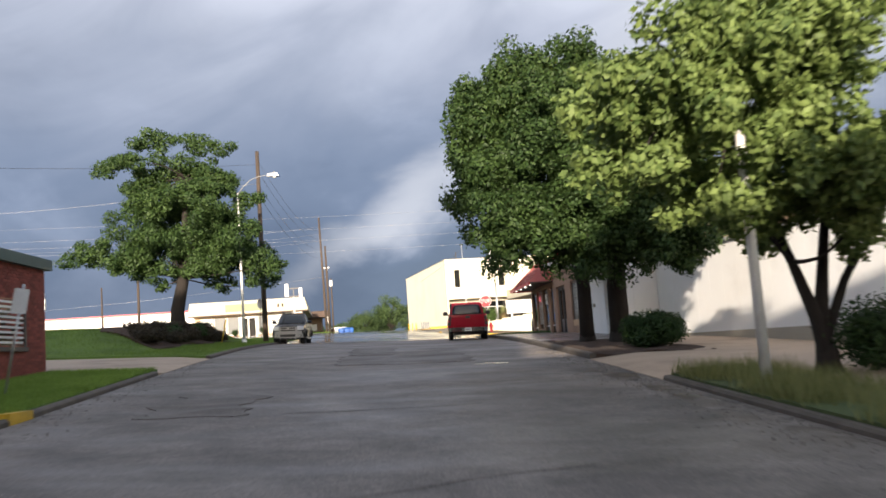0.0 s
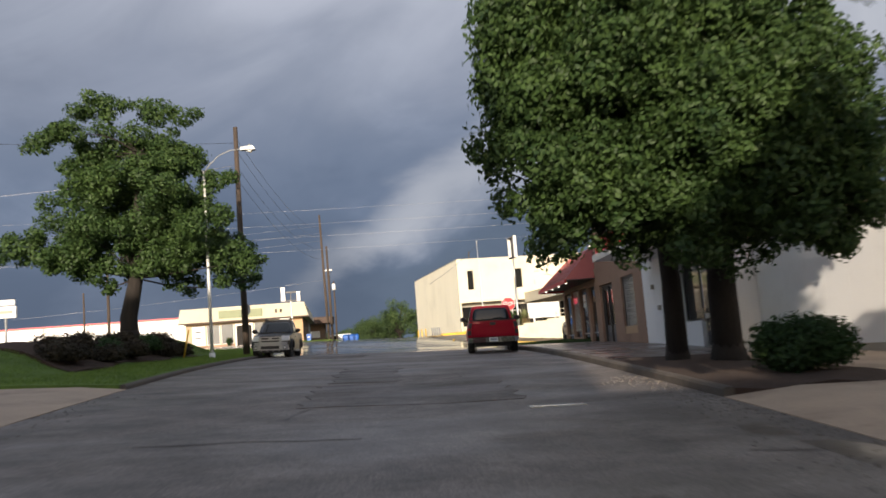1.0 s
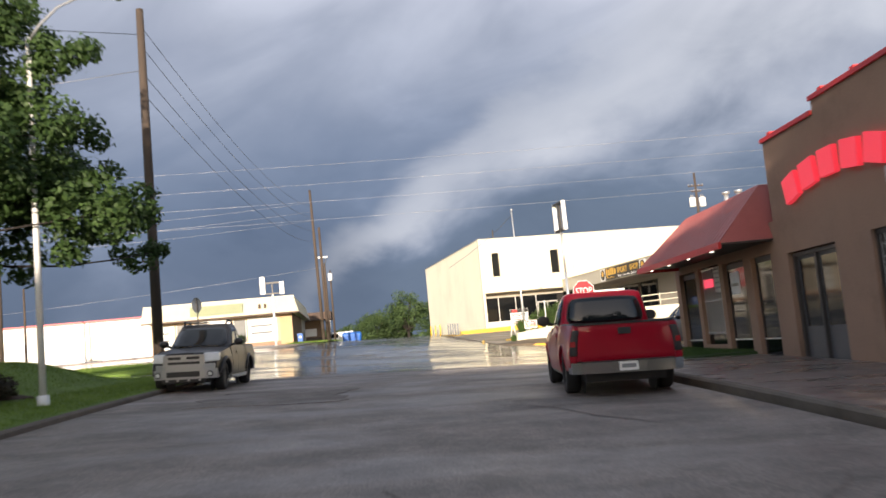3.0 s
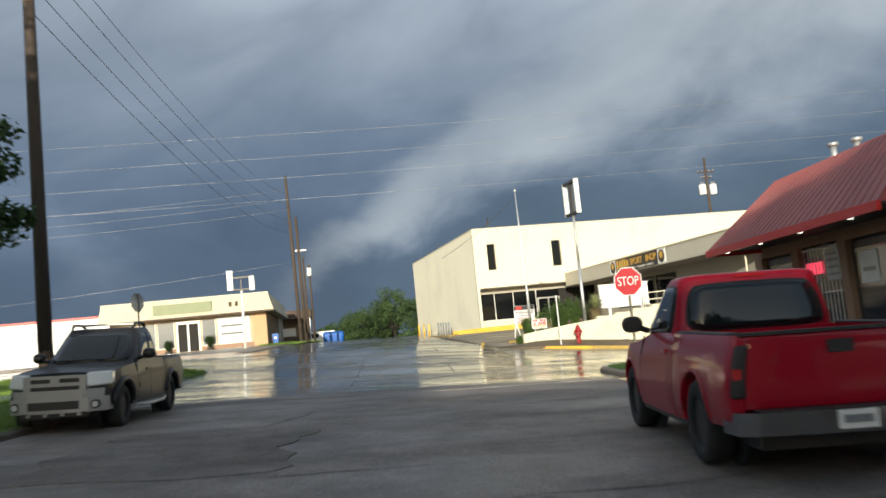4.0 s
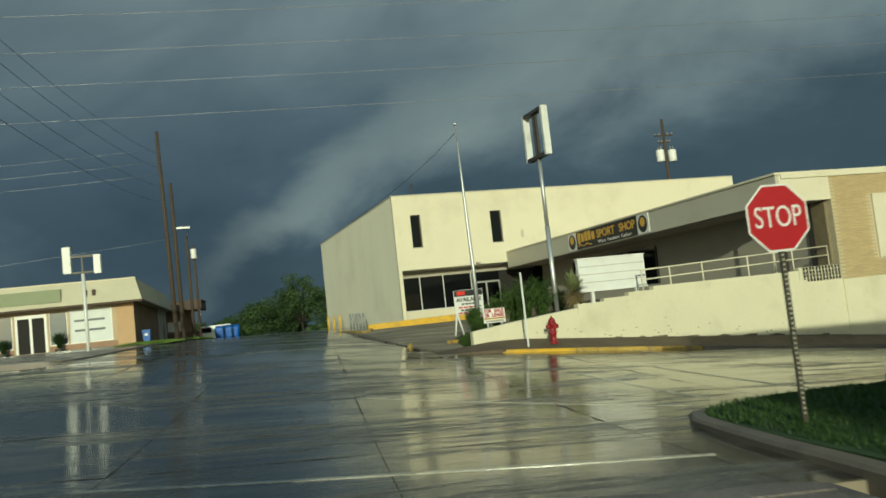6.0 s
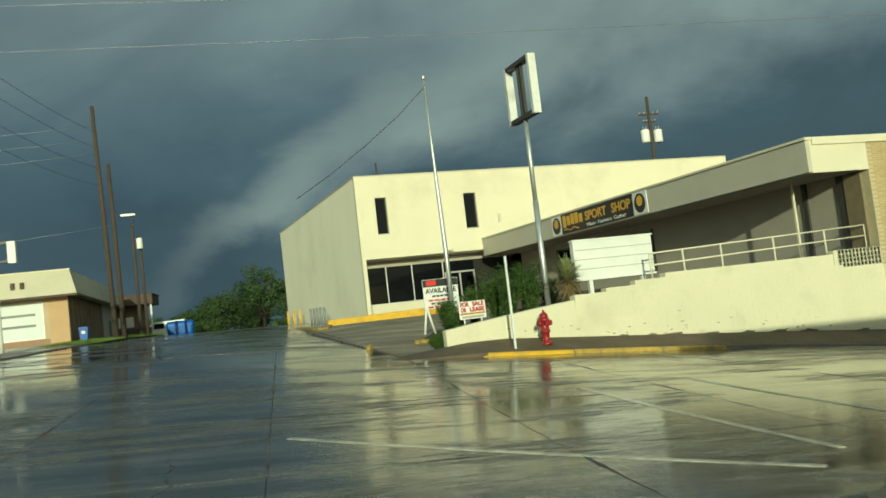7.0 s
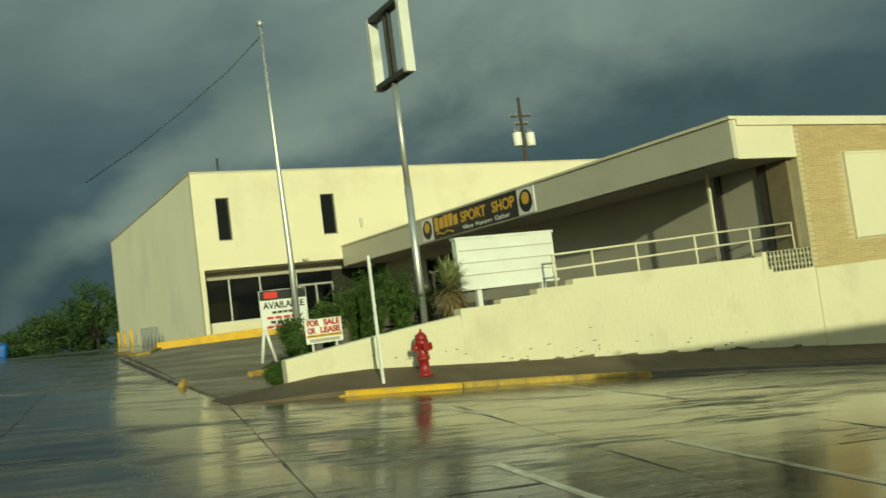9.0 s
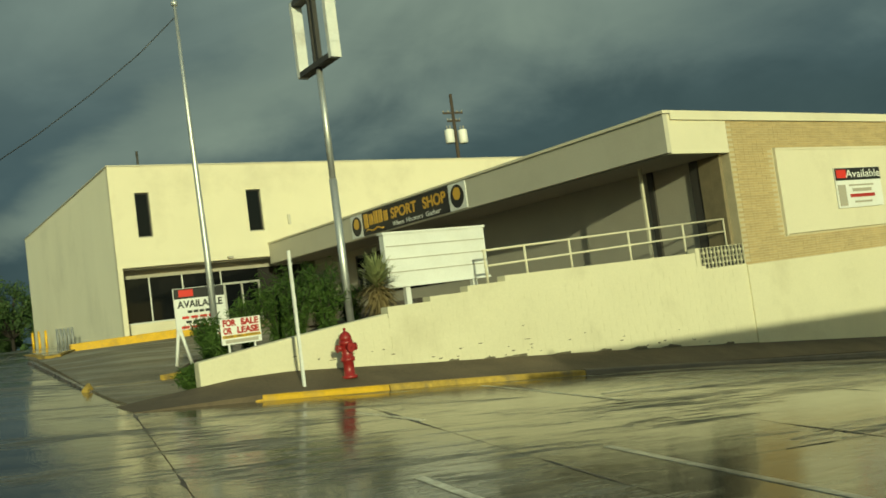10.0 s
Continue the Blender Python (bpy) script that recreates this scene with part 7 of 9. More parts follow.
    round_skin(bm, ([-0.5, 0, 0.5], [], [0.7, 0.8, 0.9, 1.0, 1.1]), lambda p: Vector((p.x, p.y + 0.10 * (p.z - 0.82) ** 2, p.z)), 0.018, 2)
    tg = part("tailgate", bm, paint, t)
    pbox("gate_handle", -0.11, 0.11, -h - 0.008, -h + 0.02, rail - 0.19, rail - 0.08, BLACKPLASTIC, tg, 0.012)
    pbox("top_cap", -hw + 0.14, hw - 0.14, -h - 0.004, -h + 0.085, rail - 0.012, rail + 0.018, BLACKPLASTIC, tg, 0.012)
    for s in (-1, 1):
        bm = bmesh.new()
        box(bm, min(s * (hw - 0.015), s * (hw - 0.155)), max(s * (hw - 0.015), s * (hw - 0.155)), -h - 0.012, -h + 0.11, 0.70, rail - 0.08)
        round_skin(bm, ([], [], [0.8, 0.9, 1.0]), lambda p: Vector((p.x * side_in(p.z) * 0.985, p.y, p.z)), 0.028, 3)
        tl = part("tail_lamp", bm, BLACKPLASTIC if red else TAIL, t, "smoked tail lamp" if red else "red tail lamp")
        pbox("lens", s * (hw - 0.05), s * (hw - 0.135), -h - 0.018, -h - 0.004, 0.86, 0.95, TAIL, tl, 0.01)
    # under-body
    pbox("chassis", -hw + 0.30, hw - 0.30, -h + 0.15, h - 0.25, 0.24, 0.55, BLACKPLASTIC, t)
    # bumpers
    bm = bmesh.new()
    prism(bm, [(-hw + 0.02, -h + 0.24), (-hw + 0.05, -h - 0.07), (-hw + 0.2, -h - 0.15), (-0.3, -h - 0.19), (0.3, -h - 0.19), (hw - 0.2, -h - 0.15), (hw - 0.05, -h - 0.07), (hw - 0.02, -h + 0.24)], 2, 0.40, 0.59)
    bevel(bm, 0.03, 3)
    rb = part("rear_bumper", bm, CHROME, t, "chrome step bumper")
    pbox("step_pad", -hw + 0.22, hw - 0.22, -h - 0.15, -h + 0.05, 0.588, 0.600, BLACKPLASTIC, rb)
    pbox("number_plate", -0.16, 0.16, -h - 0.205, -h - 0.192, 0.43, 0.58, SIGNWHITE, rb)
    pbox("print_bar", -0.12, 0.12, -h - 0.21, -h - 0.206, 0.475, 0.54, GREYPOLE, rb)
    bm = bmesh.new()
    prism(bm, [(-hw + 0.10, h - 0.40), (-hw + 0.12, h - 0.10), (-hw + 0.36, h + 0.08), (-0.25, h + 0.13), (0.25, h + 0.13), (hw - 0.36, h + 0.08), (hw - 0.12, h - 0.10), (hw - 0.10, h - 0.40)], 2, 0.36, 0.60)
    bevel(bm, 0.04, 3)
    fb = part("front_bumper", bm, CHROME if red else SILVER, t)
    if not red:
        # silver guard wrapped round the nose, with two dark openings and tow hooks
        bm = bmesh.new()
        prism(bm, [(-hw + 0.12, h - 0.34), (-hw + 0.17, h - 0.10), (-0.46, h + 0.07), (0.46, h + 0.07), (hw - 0.17, h - 0.10), (hw - 0.12, h - 0.34)], 2, 0.58, 0.74)
        bevel(bm, 0.03, 3)
        part("nose_guard", bm, SILVER, fb, "silver nose guard")
        pbox("skid_plate", -0.55, 0.55, h - 0.02, h + 0.10, 0.29, 0.37, BLACKPLASTIC, fb, 0.02)
        for x in (-0.42, -0.14, 0.14, 0.42):
            pbox("tow_bolt", x - 0.03, x + 0.03, h + 0.10, h + 0.125, 0.31, 0.355, SILVER, fb, 0.01)
    pbox("air_dam", -0.42, 0.42, h + 0.118, h + 0.138, 0.42, 0.555, BLACKPLASTIC, fb, 0.005)
    for s in (-1, 1):
        bm = bmesh.new()
        cyl(bm, (s * 0.66, h - 0.04, 0.48), (s * 0.67, h + 0.06, 0.48), 0.075, n=14)
        fl = part("fog_lamp", bm, BLACKPLASTIC, fb)
        bm = bmesh.new()
        cyl(bm, (s * 0.67, h + 0.055, 0.48), (s * 0.67, h + 0.066, 0.48), 0.052, n=14)
        part("lens", bm, LAMPCLEAR, fl)
    gr = pbox("grille", -0.42, 0.42, h - 0.06, h + 0.035, 0.63, 0.90, BLACKPLASTIC, t, 0.02)
    if not red:
        gr.location.z = 0.05
    if red:
        for z in (0.64, 0.765, 0.885):
            pbox("grille_bar", -0.43, 0.43, h + 0.02, h + 0.05, z - 0.016, z + 0.016, CHROME, gr)
        for x in (-0.43, -0.15, 0.15, 0.43):
            pbox("grille_bar", x - 0.02, x + 0.02, h + 0.02, h + 0.052, 0.64, 0.885, CHROME, gr)
    else:
        for s in (-1, 1):
            pbox("guard_upright", s * 0.41, s * 0.52, h - 0.08, h + 0.055, 0.60, 0.93, SILVER, gr, 0.03)
            pbox("guard_bar", s * 0.06, s * 0.42, h - 0.04, h + 0.05, 0.885, 0.935, SILVER, gr, 0.018)
        pbox("guard_bar", -0.45, 0.45, h - 0.04, h + 0.058, 0.755, 0.815, SILVER, gr, 0.02)
        pbox("grille_badge", -0.07, 0.07, h - 0.02, h + 0.062, 0.80, 0.93, SILVER, gr, 0.02)
    for s in (-1, 1):
        bm = bmesh.new()
        z0, z1 = (0.70, 0.95) if red else (0.77, 1.02)
        hexa(bm, [(s * 0.52, h - 0.16, z0), (s * 0.86, h - 0.46, z0 + 0.02), (s * 0.875, h - 0.20, z0 + 0.02), (s * 0.52, h + 0.035, z0)], [(s * 0.50, h - 0.24, z1), (s * 0.84, h - 0.52, z1 + 0.01), (s * 0.85, h - 0.27, z1), (s * 0.50, h - 0.02, z1)])
        bmesh.ops.recalc_face_normals(bm, faces=bm.faces[:])
        bevel(bm, 0.035, 3)
        part("headlamp", bm, LAMPCLEAR, t, "clear headlamp")
    # cab: rounded rings from the belt to a crowned roof
    b0, b1 = rear_cab + 0.02, 1.05
    c0, c1 = rear_cab + (0.16 if not crew else 0.20), 0.22
    wb, wt = hw * side_in(belt) - 0.02, hw - 0.24
    zb, ze = belt - 0.01, roof - 0.065
    N = 6.5

    def ring(q):
        """Half width, middle and half length of the cab at a share of its height."""
        w = wb + (wt - wb) * q ** 1.25
        y0, y1 = b0 + (c0 - b0) * q ** 1.2, b1 + (c1 - b1) * q ** 0.94
        return w, (y0 + y1) / 2, (y1 - y0) / 2, zb + (ze - zb) * q

    bm = bmesh.new()
    n = 48
    rows = []
    for q, k, dz in [(i / 8, 1.0, 0.0) for i in range(9)] + [(1, 0.965, 0.030), (1, 0.90, 0.050), (1, 0.75, 0.061), (1, 0.45, 0.065)]:
        w, yc, hy, z = ring(q)
        row = []
        for i in range(n):
            a = 2 * math.pi * (i + 0.5) / n
            c, d = math.cos(a), math.sin(a)
            row.append(bm.verts.new((math.copysign(abs(c) ** (2 / N), c) * w * k, yc + math.copysign(abs(d) ** (2 / N), d) * hy * k, z + dz)))
        rows.append(row)
    for p, q in zip(rows, rows[1:]):
        for i in range(n):
            bm.faces.new((p[i], p[(i + 1) % n], q[(i + 1) % n], q[i])).smooth = True
    bm.faces.new(rows[-1]).smooth = True
    cabm = part("cab", bm, paint, t)

    def flank(s, v0, v1, q0, q1):
        """A surface on the cab's side between two shares of its length."""
        def fn(a, b, lift):
            q = q0 + (q1 - q0) * (b + 1) / 2
            w, yc, hy, z = ring(q)
            v = v0 + (v1 - v0) * (a + 1) / 2
            return s * (w * (1 - abs(v) ** N) ** (1 / N) + lift), yc + v * hy, z
        return fn

    def face(s, u0, q0, q1):
        """A surface on the cab's front (s = 1) or back (s = -1)."""
        def fn(a, b, lift):
            q = q0 + (q1 - q0) * (b + 1) / 2
            w, yc, hy, z = ring(q)
            return a * u0 * w, yc + s * (hy * (1 - abs(a * u0) ** N) ** (1 / N) + lift), z
        return fn

    def glazing(nm, make, args, q0=0.10, q1=0.90):
        if make is face:
            s, u = args
            seal, pane = face(s, u + 0.03, q0 - 0.035, q1 + 0.035), face(s, u, q0, q1)
        else:
            s, v0, v1 = args
            seal, pane = flank(s, v0 - 0.025, v1 + 0.025, q0 - 0.035, q1 + 0.035), flank(s, v0, v1, q0, q1)
        bm = bmesh.new()
        shell_patch(bm, pane, th=0.016)
        ob = part(nm, bm, CARGLASS, cabm, "tinted glass")
        bm = bmesh.new()
        shell_patch(bm, seal, th=0.008)
        part("seal", bm, BLACKPLASTIC, ob)

    glazing("rear_window", face, (-1, 0.84))
    glazing("windscreen", face, (1, 0.90), q0=0.06, q1=0.93)
    for s in (-1, 1):
        for v0, v1 in (((-0.82, -0.12), (-0.02, 0.66)) if crew else ((-0.72, 0.74),)):
            glazing("side_window", flank, (s, v0, v1), q0=0.07, q1=0.90)
        bm = bmesh.new()
        bmesh.ops.create_uvsphere(bm, u_segments=20, v_segments=12, radius=1.0)
        for v in bm.verts:
            p = v.co
            v.co = Vector((math.copysign(abs(p.x) ** 0.8, p.x) * 0.125 + s * (hw + 0.11), max(-0.045, p.y * 0.10) + 0.62, math.copysign(abs(p.z) ** 0.8, p.z) * 0.10 + zb + 0.15))
        for f in bm.faces:
            f.smooth = True
        mr = part("wing_mirror", bm, BLACKPLASTIC if red else paint, t, "black wing mirror" if red else "grey wing mirror")
        bm = bmesh.new()
        tube(bm, [(s * (hw - 0.09), 0.68, zb + 0.06), (s * (hw + 0.03), 0.64, zb + 0.11)], 0.035, n=6)
        part("stalk", bm, BLACKPLASTIC, mr)
    pbox("brake_lamp", -0.16, 0.16, c0 - 0.015, c0 + 0.03, ze + 0.005, ze + 0.035, TAIL, cabm, 0.008)
    if rack:
        for s in (-1, 1):
            bm = bmesh.new()
            tube(bm, [(s * (wt - 0.10), c1 - 0.08, roof - 0.02), (s * (wt - 0.08), c1 - 0.2, roof + 0.08), (s * (wt - 0.08), c0 + 0.25, roof + 0.08), (s * (wt - 0.10), c0 + 0.08, roof - 0.02)], 0.03, n=8)
            part("roof_rail", bm, BLACKPLASTIC, cabm)
        for y in (c1 - 0.22, (c0 + c1) / 2, c0 + 0.28):
            pbox("cross_bar", -wt + 0.08, wt - 0.08, y - 0.03, y + 0.03, roof + 0.055, roof + 0.085, SILVER, cabm, 0.01)
    for s in (-1, 1):
        for y in (yf, yr):
            wheel(t, s * (hw - 0.16), y, r, 0.25, s, rims, spokes)
            bm = bmesh.new()
            cyl(bm, (s * (hw - 0.34), y, r), (s * (hw - 0.36), y, r), ra, n=20)
            part("arch_liner", bm, BLACKPLASTIC, t)
    return t


pickup("red_pickup", "glossy red two-door pickup truck parked at the kerb", CARRED, Matrix.Translation((0.72, 43.55, g1(0.72, 43.55))) @ Euler((radians(1.0), radians(1.6), radians(-3.8))).to_matrix().to_4x4(), L=4.95, W=1.98, base=2.98, r=0.40, rail=1.23, belt=1.20, roof=1.85, hood=1.12)
pickup("grey_pickup", "dusty grey crew-cab pickup truck parked facing downhill", CARGREY, Matrix.Translation((-9.0, 51.7, g1(-9.0, 51.7))) @ Euler((radians(-1.0), radians(-2.4), radians(180))).to_matrix().to_4x4(), L=5.1, W=1.85, base=3.2, crew=True, r=0.37, roof=1.80, belt=1.13, rail=1.15, hood=1.10, lower=SILVER, rack=True, spokes=6)


def sedan(m):
    t = thing("black_sedan", "glossy black saloon car parked on the pad behind the corner lawn", "car", m)
    L, W = 4.9, 1.84
    h, hw = L / 2, W / 2
    r = 0.335
    yf, yr, ra, g = 1.45, -1.40, 0.385, 0.24

    def bend(p):
        k = max(0.0, (abs(p.y) - (h - 0.9)) / 0.9)
        w = 1 - 0.10 * (max(0.0, p.z - 0.62) / 0.45) ** 2 - 0.07 * (max(0.0, 0.62 - p.z) / 0.38) ** 2
        f = abs(p.x) / hw
        top = 0.05 * f * f * max(0.0, min(1.0, (p.z - 0.80) / 0.2))
        q = max(0.0, (abs(p.x) - 0.3) / (hw - 0.3))
        return Vector((p.x * w * (1 - 0.16 * k * k), p.y - math.copysign(0.14 * q * q * k, p.y), p.z - top))

    prof = [(-h + 0.18, g)] + [(yr - ra - 0.02, g + 0.02)] + arc(yr, r, ra, 176, 4, 16) + [(yf - ra, g)] + arc(yf, r, ra, 176, 4, 16) + [(h - 0.2, g), (h - 0.02, 0.4), (h, 0.58), (h - 0.12, 0.72), (h - 0.7, 0.86), (1.15, 0.96), (0.0, 1.02), (-1.5, 1.09), (-h + 0.45, 1.15), (-h + 0.06, 1.11), (-h, 0.95), (-h + 0.03, 0.66), (-h + 0.08, 0.40)]
    bm = bmesh.new()
    prism(bm, prof, 0, -hw, hw)
    round_skin(bm, ([-0.75, -0.5, -0.25, 0, 0.25, 0.5, 0.75], [-h + 0.2, -h + 0.5, -h + 0.8, -0.5, 0.5, h - 0.8, h - 0.5, h - 0.2], [0.34, 0.44, 0.54, 0.64, 0.74, 0.84, 0.94]), bend, 0.045)
    body = part("body", bm, CARBLACK, t)
    # cabin: a long low arch of glass and roof
    N = 5.0

    def ring(q):
        w = (hw - 0.10) + (hw - 0.33 - hw + 0.10) * q ** 1.3
        y0, y1 = -2.05 + 1.15 * q ** 1.15, 1.25 - 0.98 * q ** 0.95
        return w, (y0 + y1) / 2, (y1 - y0) / 2, 0.98 + 0.45 * q ** 0.92

    bm = bmesh.new()
    n = 44
    rows = []
    for q, k, dz in [(i / 8, 1.0, 0.0) for i in range(9)] + [(1, 0.96, 0.028), (1, 0.86, 0.050), (1, 0.65, 0.062), (1, 0.35, 0.067)]:
        w, yc, hy, z = ring(q)
        row = []
        for i in range(n):
            a = 2 * math.pi * (i + 0.5) / n
            c, d = math.cos(a), math.sin(a)
            row.append(bm.verts.new((math.copysign(abs(c) ** (2 / N), c) * w * k, yc + math.copysign(abs(d) ** (2 / N), d) * hy * k, z + dz)))
        rows.append(row)
    for p, q in zip(rows, rows[1:]):
        for i in range(n):
            bm.faces.new((p[i], p[(i + 1) % n], q[(i + 1) % n], q[i])).smooth = True
    bm.faces.new(rows[-1]).smooth = True
    cab = part("cabin", bm, CARBLACK, t)

    def flank(s, v0, v1, q0=0.12, q1=0.92):
        def fn(a, b_, lift):
            w, yc, hy, z = ring(q0 + (q1 - q0) * (b_ + 1) / 2)
            v = v0 + (v1 - v0) * (a + 1) / 2
            return s * (w * (1 - abs(v) ** N) ** (1 / N) + lift), yc + v * hy, z
        return fn

    def face(s, u0, q0=0.14, q1=0.94):
        def fn(a, b_, lift):
            w, yc, hy, z = ring(q0 + (q1 - q0) * (b_ + 1) / 2)
            return a * u0 * w, yc + s * (hy * (1 - abs(a * u0) ** N) ** (1 / N) + lift), z
        return fn

    panes = [("rear_window", face(-1, 0.82)), ("windscreen", face(1, 0.86))]
    for s in (-1, 1):
        panes += [("side_window", flank(s, -0.70, -0.10)), ("side_window", flank(s, -0.04, 0.62))]
    for nm, fn in panes:
        bm = bmesh.new()
        shell_patch(bm, fn, th=0.012)
        part(nm, bm, CARGLASS, cab, "tinted glass")
    for s in (-1, 1):
        pbox("headlamp", s * 0.46, s * 0.72, h - 0.24, h - 0.08, 0.58, 0.72, LAMPCLEAR, t, 0.03)
        pbox("tail_lamp", s * 0.44, s * 0.68, -h + 0.075, -h + 0.2, 0.86, 1.0, TAIL, t, 0.03)
        bm = bmesh.new()
        bmesh.ops.create_uvsphere(bm, u_segments=16, v_segments=10, radius=1.0)
        for v in bm.verts:
            v.co = Vector((v.co.x * 0.11 + s * (hw + 0.07), v.co.y * 0.07 + 0.72, v.co.z * 0.075 + 1.03))
        for f in bm.faces:
            f.smooth = True
        part("wing_mirror", bm, CARBLACK, t)
        for y in (0.92, -0.15, -1.05):
            bm = bmesh.new()
            prev = None
            for z in (0.36, 0.44, 0.54, 0.64, 0.74, 0.84, 0.92):
                x = abs(bend(Vector((hw, y, z))).x)
                cur = [bm.verts.new((s * q, yy, z)) for q, yy in ((x - 0.02, y), (x + 0.002, y), (x + 0.002, y + 0.009), (x - 0.02, y + 0.009))]
                if prev:
                    for e in range(4):
                        bm.faces.new((prev[e], prev[(e + 1) % 4], cur[(e + 1) % 4], cur[e]))
                prev = cur
            part("door_gap", bm, BLACKPLASTIC, body)
        for y in (-0.06, -0.98):
            xh = abs(bend(Vector((hw, y, 0.84))).x)
            pbox("door_handle", s * (xh - 0.02), s * (xh + 0.028), y, y + 0.19, 0.82, 0.855, CHROME, body, 0.012)
        for y in (yf, yr):
            wheel(t, s * (hw - 0.13), y, r, 0.22, s, RIM, 10)
            bm = bmesh.new()
            cyl(bm, (s * (hw - 0.28), y, r), (s * (hw - 0.30), y, r), ra, n=20)
            part("arch_liner", bm, BLACKPLASTIC, t)
    pbox("chassis", -hw + 0.3, hw - 0.3, -h + 0.3, h - 0.3, 0.18, 0.4, BLACKPLASTIC, t)
    pbox("grille", -0.4, 0.4, h - 0.08, h + 0.01, 0.42, 0.56, BLACKPLASTIC, t, 0.02)
    pbox("number_plate", -0.16, 0.16, -h - 0.012, -h + 0.03, 0.72, 0.84, SIGNWHITE, t)


sedan(Matrix.Translation((7.36, 57.35, g1(7.36, 57.35) + 0.27)) @ Euler((radians(0.3), radians(-1.7), radians(179))).to_matrix().to_4x4())


# ---- plants ----
def leaf_mesh(name, centres, normals, size, rng, squash=0.55):
    """Many small folded leaves as one mesh."""
    n = len(centres)
    nrm = normals + rng.normal(0, 0.55, (n, 3))
    nrm /= np.linalg.norm(nrm, axis=1)[:, None] + 1e-9
    ref = rng.normal(0, 1, (n, 3))
    a = np.cross(nrm, ref)
    a /= np.linalg.norm(a, axis=1)[:, None] + 1e-9
    b = np.cross(nrm, a)
    s = (size * rng.uniform(0.6, 1.35, n))[:, None]
    v = np.empty((n, 4, 3))
    v[:, 0] = centres - a * s
    v[:, 1] = centres + b * s * squash - nrm * s * 0.12
    v[:, 2] = centres + a * s
    v[:, 3] = centres - b * s * squash - nrm * s * 0.12
    me = bpy.data.meshes.new(name)
    me.vertices.add(n * 4)
    me.vertices.foreach_set("co", v.reshape(-1))
    me.loops.add(n * 6)
    base = np.arange(n)[:, None] * 4
    me.loops.foreach_set("vertex_index", (base + np.array([0, 1, 2, 0, 2, 3])).reshape(-1).astype(np.int32))
    me.polygons.add(n * 2)
    me.polygons.foreach_set("loop_start", (np.arange(n * 2) * 3).astype(np.int32))
    me.polygons.foreach_set("loop_total", np.full(n * 2, 3, np.int32))
    me.update()
    me.validate()
    return me


def crown_points(clumps, per, rng, shell=0.45):
    """Leaf places and directions over a set of clumps (centre, radii)."""
    cs, ns = [], []
    for c, r in clumps:
        k = max(8, int(per * (r[0] * r[1] + r[1] * r[2] + r[0] * r[2]) / 3))
        d = rng.normal(0, 1, (k, 3))
        d /= np.linalg.norm(d, axis=1)[:, None]
        rad = (shell + (1 - shell) * rng.uniform(0, 1, k) ** 0.5)[:, None] * rng.uniform(0.72, 1.22, k)[:, None]
        cs.append(np.array(c) + d * np.array(r) * rad)
        ns.append(d + np.array([0, 0, 0.25]))
    return np.concatenate(cs), np.concatenate(ns)


def limb(bm, p, q, r0, r1, rng, bend=0.25, n=5):
    p, q = Vector(p), Vector(q)
    off = Vector(rng.normal(0, bend, 3)) * (q - p).length * 0.25
    pts = [p.lerp(q, i / n) + off * math.sin(math.pi * i / n) for i in range(n + 1)]
    tube(bm, pts, [r0 + (r1 - r0) * i / n for i in range(n + 1)], n=8)


def make_tree(label, m, stems, clumps, leaf, size, per, seed, bark=BARK, limbs=True, name="tree", every=1, thick=0.12):
    t = thing(name, label, "tree", m)
    rng = np.random.default_rng(seed)
    bm = bmesh.new()
    for pts, radii in stems:
        tube(bm, pts, radii, n=12)
        p0 = Vector(pts[0])
        lathe(bm, [(radii[0] * 1.6, p0.z), (radii[0] * 1.2, p0.z + 0.18), (radii[0] * 0.98, p0.z + 0.5)], 12, (p0.x, p0.y, 0))
    part("trunk", bm, bark, t, "rough dark bark")
    if limbs:
        bm = bmesh.new()
        tops = [Vector(pts[-1]) for pts, _ in stems] + [Vector(pts[len(pts) // 2]) for pts, _ in stems]
        for i, (c, r) in enumerate(clumps):
            if i % every:
                continue
            o = min(tops, key=lambda q: (q - Vector(c)).length)
            limb(bm, o, c, thick * (0.8 if i % 3 else 1.2), 0.012, rng)
        part("limb", bm, bark, t)
    c, nr = crown_points(clumps, per, rng)
    me = leaf_mesh("crown", c, nr, size, rng)
    me.materials.append(leaf)
    cr = new("crown", me)
    cr.parent = t
    return t


def round_crown(c, r, n, seed, size=(0.9, 1.5), low=-0.9, spread=0.78, keep=None, uneven=0.55):
    """Clumps spread through an ellipsoid, mostly near its skin."""
    k = random.Random(seed)
    out = []
    while n > 0:
        d = Vector((k.gauss(0, 1), k.gauss(0, 1), k.gauss(0, 1))).normalized()
        if d.z < low:
            continue
        f = spread * k.uniform(uneven, 1.08) ** 0.6
        s = k.uniform(*size)
        p = (c[0] + d.x * r[0] * f, c[1] + d.y * r[1] * f, c[2] + d.z * r[2] * f)
        n -= 1
        if keep is None or keep(p):
            out.append((p, (s, s, s * 0.8)))
    return out


